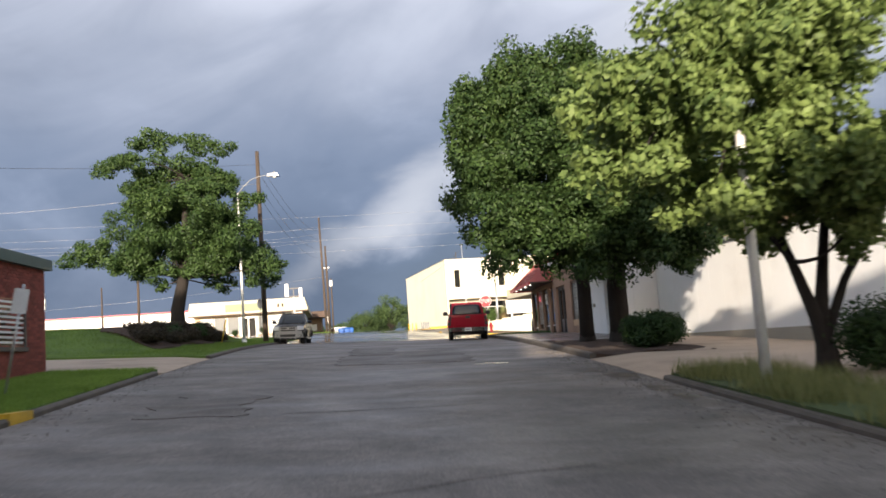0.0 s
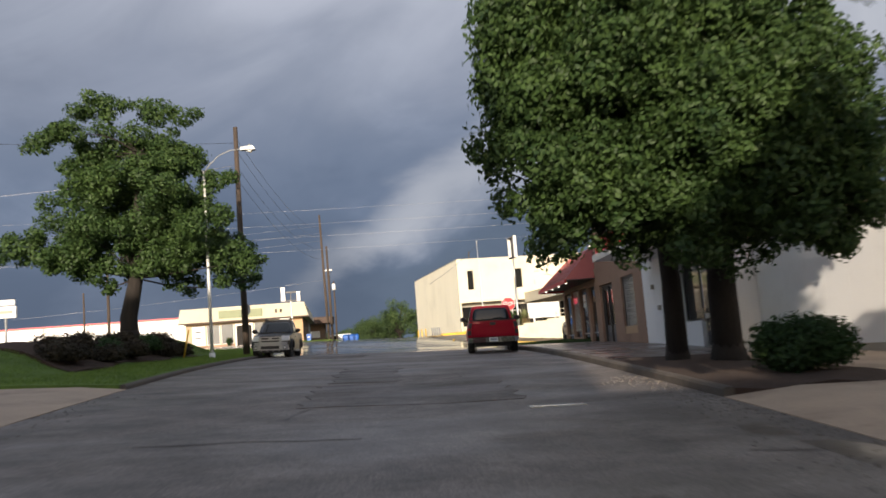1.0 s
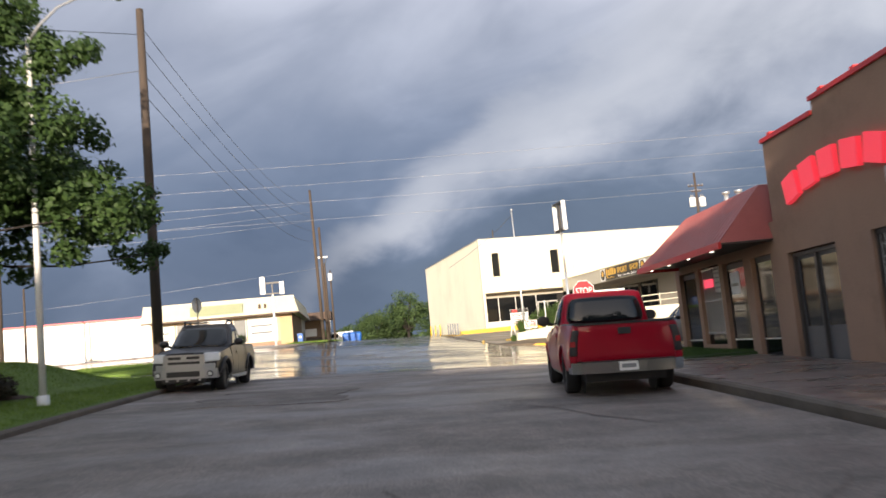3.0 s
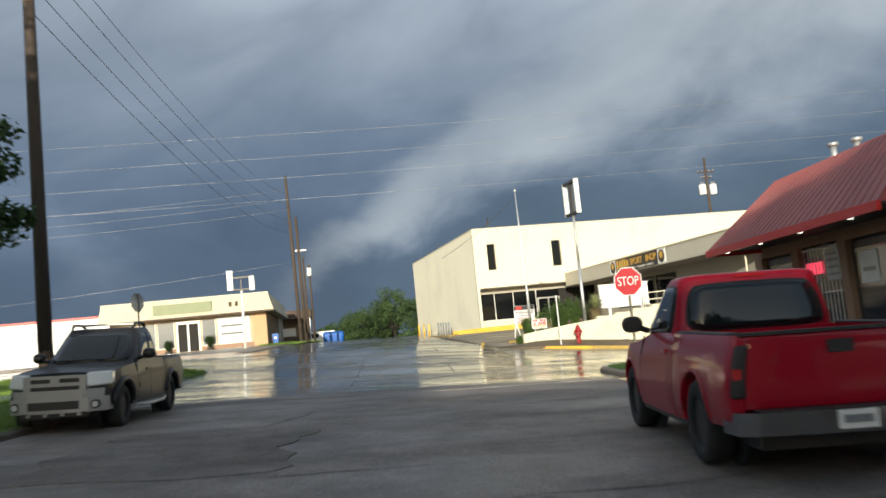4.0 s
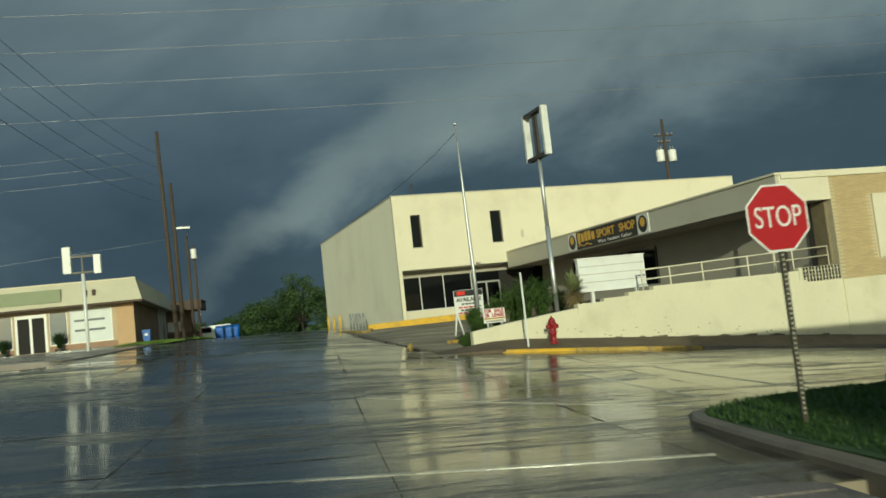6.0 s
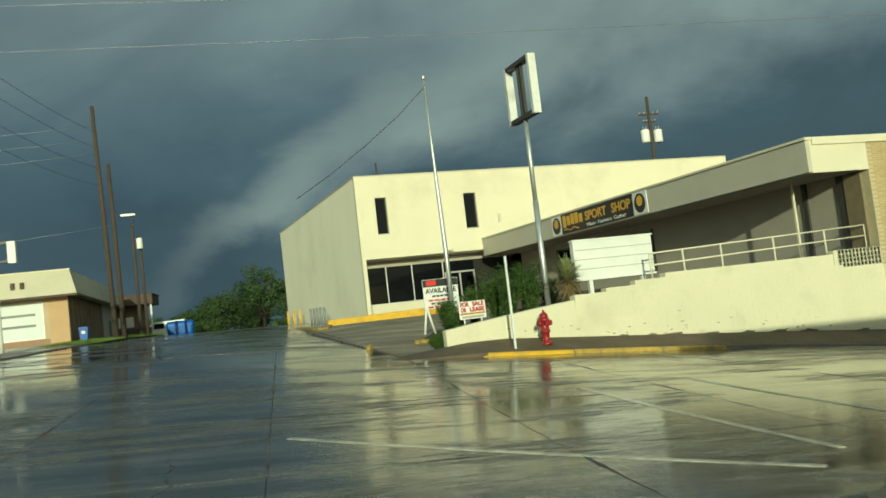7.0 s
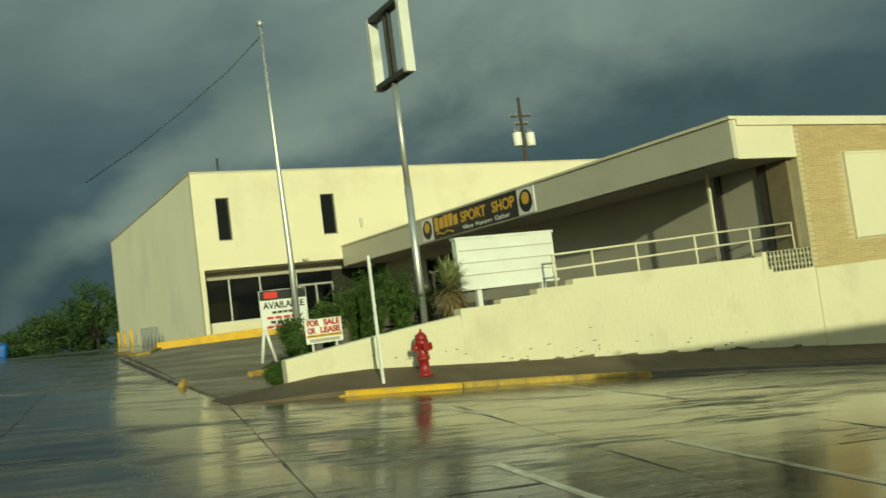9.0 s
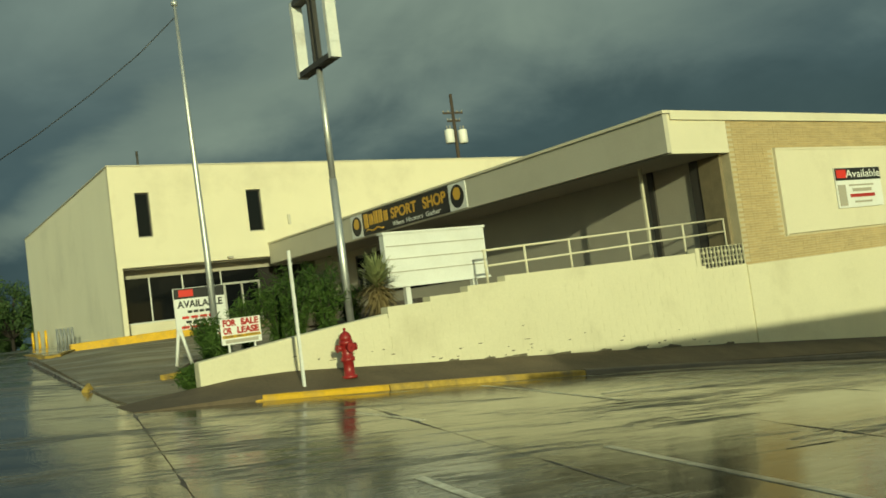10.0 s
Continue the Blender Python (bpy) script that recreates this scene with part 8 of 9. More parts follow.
def tufts(clumps, seed):
    """Break each clump into a smaller core and three uneven tufts round it."""
    k = random.Random(seed)
    out = []
    for c, r in clumps:
        out.append((c, tuple(q * 0.72 for q in r)))
        for _ in range(3):
            a, f = k.uniform(0, 6.28), k.uniform(0.5, 0.95)
            q = k.uniform(0.35, 0.55)
            out.append(((c[0] + r[0] * f * math.cos(a), c[1] + r[1] * f * k.uniform(-1, 1), c[2] + r[2] * f * 1.2 * math.sin(a)), (r[0] * q, r[1] * q, r[2] * q * 1.15)))
    return out


zt1 = g1(4.2, 28)


def pear_hull(p):
    """The crown's underside: high over the street, low over the bed."""
    x, _, z = p
    return z > 1.75 + 0.95 * max(0.0, 1.2 - x) ** 1.1 - 0.09 * max(0.0, x - 3.0) and -1.25 + 0.22 * max(0.0, 3.6 - z) ** 2 < x < 6.3 + 1.0 * (z - 1.0)


def droop(clumps, seed, n=3):
    """Break clumps into hanging sprays of leaves with gaps between them."""
    k = random.Random(seed)
    out = []
    for c, r in clumps:
        for _ in range(n):
            a, f, q = k.uniform(0, 6.283), k.uniform(0.15, 0.9), k.uniform(0.34, 0.60)
            out.append(((c[0] + r[0] * f * math.cos(a), c[1] + r[1] * f * math.sin(a), c[2] + r[2] * k.uniform(-0.8, 0.6)), (r[0] * q, r[1] * q, r[2] * q * 1.3)))
    return out


def pear_plan(clumps):
    """Round off the crown's far street side, as its outline from the road is."""
    return [(c, r) for c, r in clumps if -1.35 + 0.50 * (c[1] - 25) + 0.10 * max(0.0, c[2] - 3.5) + 0.25 * r[0] < c[0] < 7.1 + 0.25 * (c[1] - 25)]


make_tree("large round-crowned street tree with dense dark leaves and two trunks", pose(0, 0, 0),
          [([(3.45, 28.2, zt1), (3.42, 28.0, 1.0), (3.2, 27.6, 3.4), (2.6, 27.4, 6.0)], [0.25, 0.22, 0.17, 0.08]), ([(4.42, 27.6, zt1), (4.40, 27.5, 1.0), (4.6, 27.3, 3.4), (5.2, 27.2, 6.0)], [0.34, 0.31, 0.2, 0.08])],
          pear_plan(droop(round_crown((2.35, 25.9, 4.95), (4.3, 2.6, 4.2), 285, 3, (0.55, 0.95), -0.97, 0.83, pear_hull, 0.5), 61, 4)
                    + droop(round_crown((5.05, 25.6, 3.7), (2.75, 2.0, 3.6), 135, 17, (0.5, 0.9), -0.97, 0.83, pear_hull, 0.5), 62, 4)
                    + round_crown((2.6, 26.2, 4.8), (3.2, 1.9, 3.4), 52, 13, (0.8, 1.2), -0.8, 0.8, pear_hull) + round_crown((5.0, 25.8, 3.7), (2.0, 1.6, 2.7), 26, 14, (0.7, 1.1), -0.9, 0.8, pear_hull)),
          LEAF_A, 0.072, 1000, 21, every=22, thick=0.05)
zt2 = g1(4.4, 14.3) + 0.1
def maple_hull(p):
    """A slanting top, lowest over the street, and an underside that droops towards the trunk."""
    x, _, z = p
    under = 1.85 - 1.0 * smooth01((x - 1.5) / 1.3)
    return z > under and z < 3.75 + 0.42 * max(0.0, x - 0.6) + 1.3 * max(0.0, x - 2.7) and (x < 4.9 or z < 2.5)


make_tree("spreading low-forked tree with light green leaves", pose(0, 0, 0),
          [([(4.55, 14.2, zt2), (4.50, 14.2, -1.2), (4.40, 14.2, -0.55), (4.10, 14.25, 0.45), (3.70, 14.3, 1.7), (3.1, 14.2, 3.4)], [0.15, 0.14, 0.12, 0.085, 0.06, 0.02]),
           ([(4.50, 14.22, zt2), (4.48, 14.2, -1.0), (4.55, 14.25, -0.3), (4.75, 14.3, 0.8), (5.0, 14.1, 2.6), (5.1, 14.0, 4.6)], [0.15, 0.14, 0.12, 0.09, 0.065, 0.02]),
           ([(4.55, 14.15, zt2), (4.55, 14.2, -0.9), (4.95, 14.1, 0.1), (5.6, 13.8, 1.2), (5.9, 13.6, 2.6)], [0.13, 0.10, 0.075, 0.055, 0.02])],
          droop(round_crown((3.3, 13.0, 3.1), (3.5, 2.5, 3.0), 300, 5, (0.30, 0.62), -0.95, 0.90, maple_hull, 0.4), 63, 3)
          # unseen upper crown, added to shade the tree behind
          + droop(round_crown((4.0, 13.2, 5.0), (1.9, 1.9, 2.0), 110, 18, (0.3, 0.62), -0.95, 0.9, maple_hull, 0.3), 66, 3)
          + droop(round_crown((4.2, 13.3, 1.9), (2.3, 1.5, 1.5), 60, 15, (0.3, 0.55), -0.95, 0.9, maple_hull, 0.3), 64, 3)
          + round_crown((3.5, 13.2, 3.2), (1.9, 1.5, 1.6), 20, 15, (0.45, 0.7), -0.6, 0.8, maple_hull), LEAF_B, 0.078, 1150, 22, every=30, thick=0.035)
zt3 = g1(-13.95, 44.5) + 0.85
make_tree("open-crowned shade tree on the lawn with layered branches", pose(0, 0, 0),
          [([(-13.95, 44.5, zt3), (-13.95, 44.5, 2.2), (-13.6, 44.5, 3.8), (-13.4, 44.4, 6.5), (-13.3, 44.4, 9.0)], [0.40, 0.34, 0.28, 0.17, 0.08])],
          tufts([((x, 44.5 + dy, z + 0.13 * max(0.0, z - 4.5)), (r, r * 1.1, r * 0.62)) for x, dy, z, r in (
              (-15.2, 0.3, 10.4, 1.0), (-14.2, -0.6, 10.2, 0.9), (-12.6, 0.5, 10.3, 1.0), (-11.4, -0.3, 9.7, 0.9), (-13.4, 0, 9.2, 1.3), (-17.6, 0.3, 9.3, 0.8), (-16.6, -0.5, 9.2, 0.8),
              (-16.4, 0.4, 8.2, 0.7), (-14.8, 0.6, 8.4, 1.0), (-11.2, 0.2, 8.3, 1.0), (-12.4, -0.8, 8.0, 1.0), (-10.2, 0.3, 7.3, 0.8), (-13.6, 0.5, 7.2, 1.1), (-15.9, -0.6, 6.9, 1.0),
              (-16.9, 0.2, 6.2, 1.1), (-18.5, 0.2, 5.4, 1.0), (-19.4, -0.3, 4.9, 0.8), (-17.6, 0.5, 5.0, 1.0), (-16.2, -0.3, 5.2, 1.0), (-14.8, 0.4, 5.9, 1.2), (-13.0, -0.9, 5.9, 1.2),
              (-11.6, 0.4, 6.1, 1.1), (-10.0, -0.4, 6.0, 0.9), (-10.4, 0.6, 4.8, 1.2), (-11.9, -0.3, 4.7, 1.1), (-9.2, 0.2, 4.2, 0.9), (-10.2, 0.9, 3.9, 0.9), (-14.4, -0.5, 4.3, 0.8), (-12.8, 1.2, 4.3, 0.9),
              (-12.3, 2.0, 8.6, 1.1), (-14.8, 2.1, 7.0, 1.2), (-12.0, -2.0, 6.9, 1.1), (-14.6, -2.1, 5.6, 1.1), (-16.3, 1.8, 4.6, 1.0), (-10.9, -1.7, 5.4, 1.0), (-15.3, -1.6, 9.0, 0.9), (-11.8, 1.6, 3.8, 0.8), (-14.9, 0.2, 3.7, 0.6), (-13.2, 0.2, 5.0, 1.1), (-15.2, 0.0, 4.5, 0.9), (-12.3, 0.6, 3.9, 0.8), (-10.3, 3.6, 4.8, 1.0), (-10.0, 4.6, 3.7, 0.8), (-10.8, 3.0, 6.6, 1.0), (-11.9, 3.6, 5.2, 1.0))], 29)
          + tufts(round_crown((-13.4, 44.7, 7.6), (3.2, 2.2, 3.3), 46, 51, (0.5, 0.95)) + round_crown((-13.4, 44.7, 5.0), (4.6, 2.3, 1.1), 26, 52, (0.55, 0.9)), 53),
          LEAF_C, 0.078, 1200, 23, every=10, thick=0.05)
make_tree("small dark tree beyond the lawn", pose(-32, 62, g1(-32, 62)), [([(0, 0, 0), (0, 0, 2.5)], [0.2, 0.14])], round_crown((0, 0, 4.0), (2.4, 2.4, 2.6), 26, 31, (0.7, 1.1)), LEAF_A, 0.16, 160, 33)


def hedge(label, m, rad, seed, leaf=LEAF_D, per=3200, size=0.042):
    t = thing("hedge", label, "hedge", m)
    rng = np.random.default_rng(seed)
    clumps = [((0, 0, rad[2] * 0.55), (rad[0] * 0.92, rad[1] * 0.92, rad[2] * 0.5))]
    k = random.Random(seed)
    for i in range(16):
        a = k.uniform(0, 6.28)
        f = k.uniform(0.5, 0.8)
        clumps.append(((rad[0] * f * math.cos(a), rad[1] * f * math.sin(a), rad[2] * k.uniform(0.3, 0.8)), (0.38, 0.38, 0.30)))
    bm = bmesh.new()
    for i in range(7):
        a = k.uniform(0, 6.28)
        limb(bm, (0.1 * math.cos(a), 0.1 * math.sin(a), -0.05), (rad[0] * 0.6 * math.cos(a), rad[1] * 0.6 * math.sin(a), rad[2] * 0.7), 0.03, 0.008, rng)
    part("stem", bm, BARK, t)
    c, nr = crown_points(clumps, per, rng, 0.75)
    c[:, 2] = np.maximum(c[:, 2], 0.03)
    me = leaf_mesh("foliage", c, nr, size, rng)
    me.materials.append(leaf)
    new("foliage", me).parent = t


hedge("clipped dark green round hedge at the foot of the tree", pose(4.35, 23.9, g1(4.35, 23.9) + 0.08), (0.9, 0.8, 1.0), 41, per=5500)
hedge("large clipped dark hedge beside the driveway", pose(6.05, 14.2, g1(6.05, 14.2) + 0.1), (1.55, 1.3, 1.3), 42, per=6500)
hedge("low dark shrub in the mulch bed", pose(-12.8, 41.5, g1(-12.8, 41.5) + 0.55), (0.8, 1.2, 0.4), 43)
hedge("low dark shrub in the mulch bed", pose(-12.9, 37.0, g1(-12.9, 37.0) + 0.55), (0.7, 1.2, 0.35), 45)


for i, (x, y, w, l, hh) in enumerate(((-12.6, 33.6, 0.7, 0.9, 0.5), (-13.0, 35.2, 0.8, 1.0, 0.55), (-12.4, 36.4, 0.6, 0.8, 0.45), (-12.5, 38.8, 0.7, 1.1, 0.55), (-13.1, 40.0, 0.7, 0.9, 0.5), (-12.3, 42.8, 0.6, 0.9, 0.5), (-12.9, 44.0, 0.7, 1.0, 0.6), (-12.3, 45.3, 0.6, 0.8, 0.5))):
    hedge("low dark brown-leaved ground plant on the bank", pose(x, y, g1(x, y) + lawn_hill(x, y) - 0.05), (w, l, hh * 0.72), 300 + i, LEAF_G, 2400, 0.05)


def shrub(label, m, n, h, spread, seed, leaf=LEAF_E):
    """A loose shrub of arching stems with leaves along them."""
    t = thing("shrub", label, "shrub", m)
    rng = np.random.default_rng(seed)
    cs, ns = [], []
    bm = bmesh.new()
    for i in range(n):
        a, b = rng.uniform(0, 6.28), rng.uniform(0.25, 1.0)
        hh = h * rng.uniform(0.6, 1.1)
        p = [Vector((spread * b * math.cos(a) * f * (0.35 + 0.65 * f), spread * b * math.sin(a) * f * (0.35 + 0.65 * f), hh * f * (1 - 0.18 * f * b))) for f in (0, 0.33, 0.66, 1.0)]
        tube(bm, p, [0.012, 0.01, 0.008, 0.004], n=4)
        for j in range(46):
            f = rng.uniform(0.15, 1.0)
            q = p[0].lerp(p[1], f * 3) if f < 0.33 else p[1].lerp(p[2], (f - 0.33) * 3) if f < 0.66 else p[2].lerp(p[3], (f - 0.66) * 2.9)
            cs.append(np.array(q) + rng.normal(0, 0.05, 3))
            ns.append(rng.normal(0, 1, 3) + np.array([0, 0, 0.6]))
    part("stem", bm, BARK, t)
    me = leaf_mesh("foliage", np.array(cs), np.array(ns), 0.105, rng, 0.11)
    me.materials.append(leaf)
    new("foliage", me).parent = t


for i, (u, v, h, s) in enumerate(((-2.3, -24.3, 1.3, 0.7), (-1.6, -24.4, 1.6, 0.7), (-1.9, -23.6, 1.7, 0.8), (-4.0, -24.25, 0.6, 0.35), (-4.85, -25.5, 0.35, 0.45), (-4.2, -25.1, 0.4, 0.4), (-3.0, -23.4, 1.2, 0.7), (-2.55, -24.0, 1.5, 0.7), (-1.2, -23.4, 1.6, 0.7), (-3.9, -23.6, 0.8, 0.5), (-4.7, -25.0, 0.3, 0.4), (-0.6, -23.6, 1.2, 0.6))):
    shrub("leafy green shrub overgrowing the planter", BLOCK @ pose(u, v, 0.92 if u > -4.5 else 0.5), 30, h * 1.12, s * 0.72, 60 + i)


for u, h, sp, sd in ((-8.6, 1.0, 0.45, 91), (-5.0, 1.3, 0.55, 92)):
    shrub("dark green potted shrub beside the shop door", LSHOP @ pose(u, -0.5, 2.42), 40, h, sp, sd, LEAF_D)


def planter_soil():
    single("planter_soil", court(-4.4, 1.7, -26.02, -21.6, lambda u, v: 0.90 - 0.35 * min(1.0, max(0.0, (-3.7 - u) / 0.7)) + 0.04 * max(0, u + 4) + 0.35 * min(1, max(0, (u + 1.2) / 1.0)), nu=8, nv=5), MULCH, "dark soil of the raised planter", "planting bed", "structure")


planter_soil()


def yucca():
    t = thing("yucca", "spiky yucca with a skirt of dry tan blades", "yucca", BLOCK @ pose(-0.80, -25.3, 1.16) @ Matrix.Diagonal((0.84, 0.84, 0.86, 1)))
    rng = np.random.default_rng(9)
    bm = bmesh.new()
    tube(bm, [(0, 0, 0), (0.02, 0, 0.5), (0, 0, 1.0)], [0.1, 0.09, 0.07], n=8)
    part("trunk", bm, BARK, t)
    for nm, m, n, lo, hi, zc in (("green_foliage", YUCCAGREEN, 230, 0.05, 1.4, 1.1), ("dry_foliage", YUCCA, 340, -1.45, 0.25, 0.95)):
        bm = bmesh.new()
        for i in range(n):
            a, e = rng.uniform(0, 6.28), rng.uniform(lo, hi)
            L = rng.uniform(0.55, 0.86)
            d = Vector((math.cos(a) * math.cos(e), math.sin(a) * math.cos(e), math.sin(e)))
            s = Vector((-math.sin(a), math.cos(a), 0)) * 0.028
            o = Vector((0, 0, zc + rng.uniform(-0.25, 0.1)))
            mid = o + d * L * 0.55
            tip = o + d * L - Vector((0, 0, 0.08 * L))
            v = [bm.verts.new(p) for p in (o - s * 0.6, o + s * 0.6, mid + s, mid - s, tip)]
            bm.faces.new((v[0], v[1], v[2], v[3]))
            bm.faces.new((v[3], v[2], v[4]))
        part(nm, bm, m, t)


yucca()


def far_woods():
    k = random.Random(77)
    spots = [(-3.4, 156, 7.6, 3.3), (-8.6, 162, 5.0, 2.9), (0.6, 158, 6.4, 3.0), (-12.8, 168, 3.6, 2.8), (-17.5, 170, 3.2, 3.0), (4, 162, 6.8, 3.2), (-5.6, 166, 6.0, 3.0), (-22, 174, 3.2, 3.0), (9, 168, 6.0, 3.4)]
    for i, (x, y, h, r) in enumerate(spots):
        zb = g1(x, y)
        make_tree("distant bright green tree beyond the crest", pose(x, y, zb - 0.3), [([(0, 0, 0), (0, 0, 2.5)], [0.22, 0.15])], round_crown((0, 0, h * 0.52 + 0.8), (r, r, h * 0.55), 34, 80 + i, (0.8, 1.3)), LEAF_F, 0.13, 240, 90 + i)
    # a band of far scrub that closes the view along the horizon
    rng = np.random.default_rng(4)
    cl = []
    for i in range(300):
        x = k.uniform(-330, 330)
        y = 255 + k.uniform(0, 30) - abs(x) * 0.12
        r = k.uniform(3, 6)
        cl.append(((x, y, g1(x, y) + r * 0.7), (r, r, r * 0.9)))
    c, nr = crown_points(cl, 9, rng)
    me = leaf_mesh("far_scrub", c, nr, 0.75, rng, 0.7)
    me.materials.append(LEAF_F)
    tagged(new("far_scrub", me), "low line of far green woods on the horizon", "woods", kind="stuff")


far_woods()


def grass(name, label, spots, h, leaf, seed):
    """Upright blades as one mesh; spots give x, y and the height of the ground."""
    rng = np.random.default_rng(seed)
    P = np.array(spots)
    n = len(P)
    a = rng.uniform(0, 6.28, n)
    w = rng.uniform(0.006, 0.012, n)
    hh = h * rng.uniform(0.5, 1.3, n)
    side = np.stack([np.cos(a) * w, np.sin(a) * w, np.zeros(n)], 1)
    tip = P + np.stack([rng.normal(0, 0.25, n) * hh, rng.normal(0, 0.25, n) * hh, hh], 1)
    v = np.empty((n, 3, 3))
    v[:, 0], v[:, 1], v[:, 2] = P - side, P + side, tip
    me = bpy.data.meshes.new(name)
    me.vertices.add(n * 3)
    me.vertices.foreach_set("co", v.reshape(-1))
    me.loops.add(n * 3)
    me.loops.foreach_set("vertex_index", np.arange(n * 3, dtype=np.int32))
    me.polygons.add(n)
    me.polygons.foreach_set("loop_start", (np.arange(n) * 3).astype(np.int32))
    me.polygons.foreach_set("loop_total", np.full(n, 3, np.int32))
    me.update()
    me.materials.append(leaf)
    tagged(new(name, me), label, "grass", kind="stuff")


def spots(n, x0, x1, y0, y1, zoff, seed, keep=None, clump=0.0):
    rng = np.random.default_rng(seed)
    x, y = rng.uniform(x0, x1, n), rng.uniform(y0, y1, n)
    if clump:
        q = np.sin(x * 2.3 + 1.1 * np.sin(y * 1.7)) * np.sin(y * 1.9 + x)
        m = q + rng.normal(0, 0.4, n) > clump - 1
        x, y = x[m], y[m]
    if keep is not None:
        m = np.array([keep(a, b) for a, b in zip(x, y)])
        x, y = x[m], y[m]
    z = gz(x, y) + (zoff if not callable(zoff) else np.array([zoff(a, b) for a, b in zip(x, y)]))
    return np.stack([x, y, z - 0.01], 1)


grass("lawn_grass", "short bright lawn grass", spots(90000, -17, XL - 0.18, 28, 57.3, lawn_hill, 1, lambda x, y: x < xl(y) - 0.2 - (0.9 if y > 55 else 0) and not (-13.9 < x < -11.9 and 32.5 < y < 46.5)), 0.07, BLADE, 1)
# sunlight on this strip is put into the blade colour
grass("lawn_grass", "lime-green grass along the kerb, colour lightened as if sunlit", spots(48000, -11.5, XL - 0.16, 10, 21.5, 0.11, 2, lambda x, y: x < xl(y) - 0.15), 0.085, BLADE_SUNLIT, 2)
grass("lawn_grass", "short clipped grass of the corner lawn, coloured darker for shade", spots(50000, 2.5, 11, 49.2, 59.4, lambda x, y: 0.10 + 0.05 * min(2.5, max(0, x - 2.6)), 3, lambda x, y: x > corner_x(y) + 0.1 and not (x > 6.0 and y > 55.2)), 0.06, BLADE_SHADED, 3)
grass("lawn_grass", "uneven grass of the island beside the cross street", spots(22000, -19, -10.4, 62.7, 69.2, 0.05, 7, lambda x, y: x < island_x((y - 62.75) / 6.5) + 0.05), 0.13, BLADE, 7)
grass("lawn_grass", "short grass of the verge by the low shop", spots(9000, -14.2, -11.0, 103.6, 129, 0.11, 6), 0.14, BLADE, 6)
grass("tall_grass", "tall dry seeding grass behind the kerb", spots(14000, XR + 0.14, XR + 2.2, 5, 15.4, 0.12, 4, clump=1.0), 0.30, DRYGRASS, 4)


# ---- loose things ----
def bins():
    t = thing("dumpster", "bright blue rounded steel skip beyond the crest", "skip", pose(-10.5, 136, g1(-10.5, 136) - 0.02, 0, 0, 5) @ Matrix.Diagonal((0.86, 0.8, 0.95, 1)))
    bm = bmesh.new()
    hexa(bm, [(-1.3, -0.7, 0.1), (1.3, -0.7, 0.1), (1.3, 0.7, 0.1), (-1.3, 0.7, 0.1)], [(-1.45, -0.85, 1.5), (1.45, -0.85, 1.5), (1.45, 0.85, 1.62), (-1.45, 0.85, 1.62)])
    bmesh.ops.recalc_face_normals(bm, faces=bm.faces[:])
    bevel(bm, 0.34, 4)
    part("body", bm, SKIPBLUE, t)
    pbox("rim", -1.2, 1.2, -0.82, -0.66, 1.10, 1.18, SKIPBLUE, t, 0.02)
    t = thing("recycling_bin", "blue recycling bin with a pale label by the shop wall", "bin", pose(-14.2, 114.6, g1(-14.2, 114.6) + 0.04) @ Matrix.Diagonal((0.74, 0.74, 0.74, 1)))
    bm = bmesh.new()
    hexa(bm, [(-0.3, -0.3, 0), (0.3, -0.3, 0), (0.3, 0.3, 0), (-0.3, 0.3, 0)], [(-0.38, -0.38, 1.25), (0.38, -0.38, 1.25), (0.38, 0.38, 1.25), (-0.38, 0.38, 1.25)])
    bevel(bm, 0.05, 2)
    part("body", bm, SKIPBLUE, t)
    pbox("lid", -0.4, 0.4, -0.42, 0.4, 1.25, 1.35, SKIPBLUE, t, 0.03)
    pbox("label_plate", -0.16, 0.16, -0.38, -0.35, 0.75, 1.0, SIGNWHITE, t, label="pale label")
    # low building with a deep flat canopy
    t = thing("far_house", "low dark brown building under a deep flat canopy", "building", pose(-12.4, 140, 0, 0, 0, 2))
    pbox("canopy", -9.0, -0.9, 0.0, 6.0, 5.45, 6.35, DARKBROWN, t, 0.03, "dark brown flat canopy fascia")
    pbox("roof_edge", -9.05, -0.8, -0.05, 6.05, 6.35, 6.42, DARKBROWN, t)
    for x, y in ((-1.1, 0.4), (-8.5, 0.4)):
        pbox("post", x - 0.07, x + 0.07, y - 0.07, y + 0.07, 1.6, 5.45, SIGNWHITE, t, label="white canopy post")
    pbox("wall", -9.0, -2.2, 2.2, 6.0, 1.5, 5.45, BOARDBROWN, t)
    pbox("low_wall", -6.0, -1.2, 0.6, 0.8, 1.5, 3.2, DARKBROWN, t)
    pbox("window", -4.6, -3.0, 2.15, 2.2, 3.4, 4.4, SIGNWHITE, t, label="pale window")
    # white van behind the skip, only its upper half over the crest
    t = thing("white_van", "white parked van behind the blue skip", "van", pose(-13.0, 143.5, g1(-13.0, 143.5), 0, 0, 92) @ Matrix.Diagonal((1, 1, 0.93, 1)))
    bm = bmesh.new()
    prism(bm, [(-2.3, 0.35), (2.2, 0.35), (2.3, 0.95), (1.5, 1.1), (0.95, 1.95), (-2.2, 2.0), (-2.35, 1.0)], 0, -0.92, 0.92)
    bmesh.ops.recalc_face_normals(bm, faces=bm.faces[:])
    bevel(bm, 0.08, 2, 0.4)
    part("body", bm, CARWHITE, t)
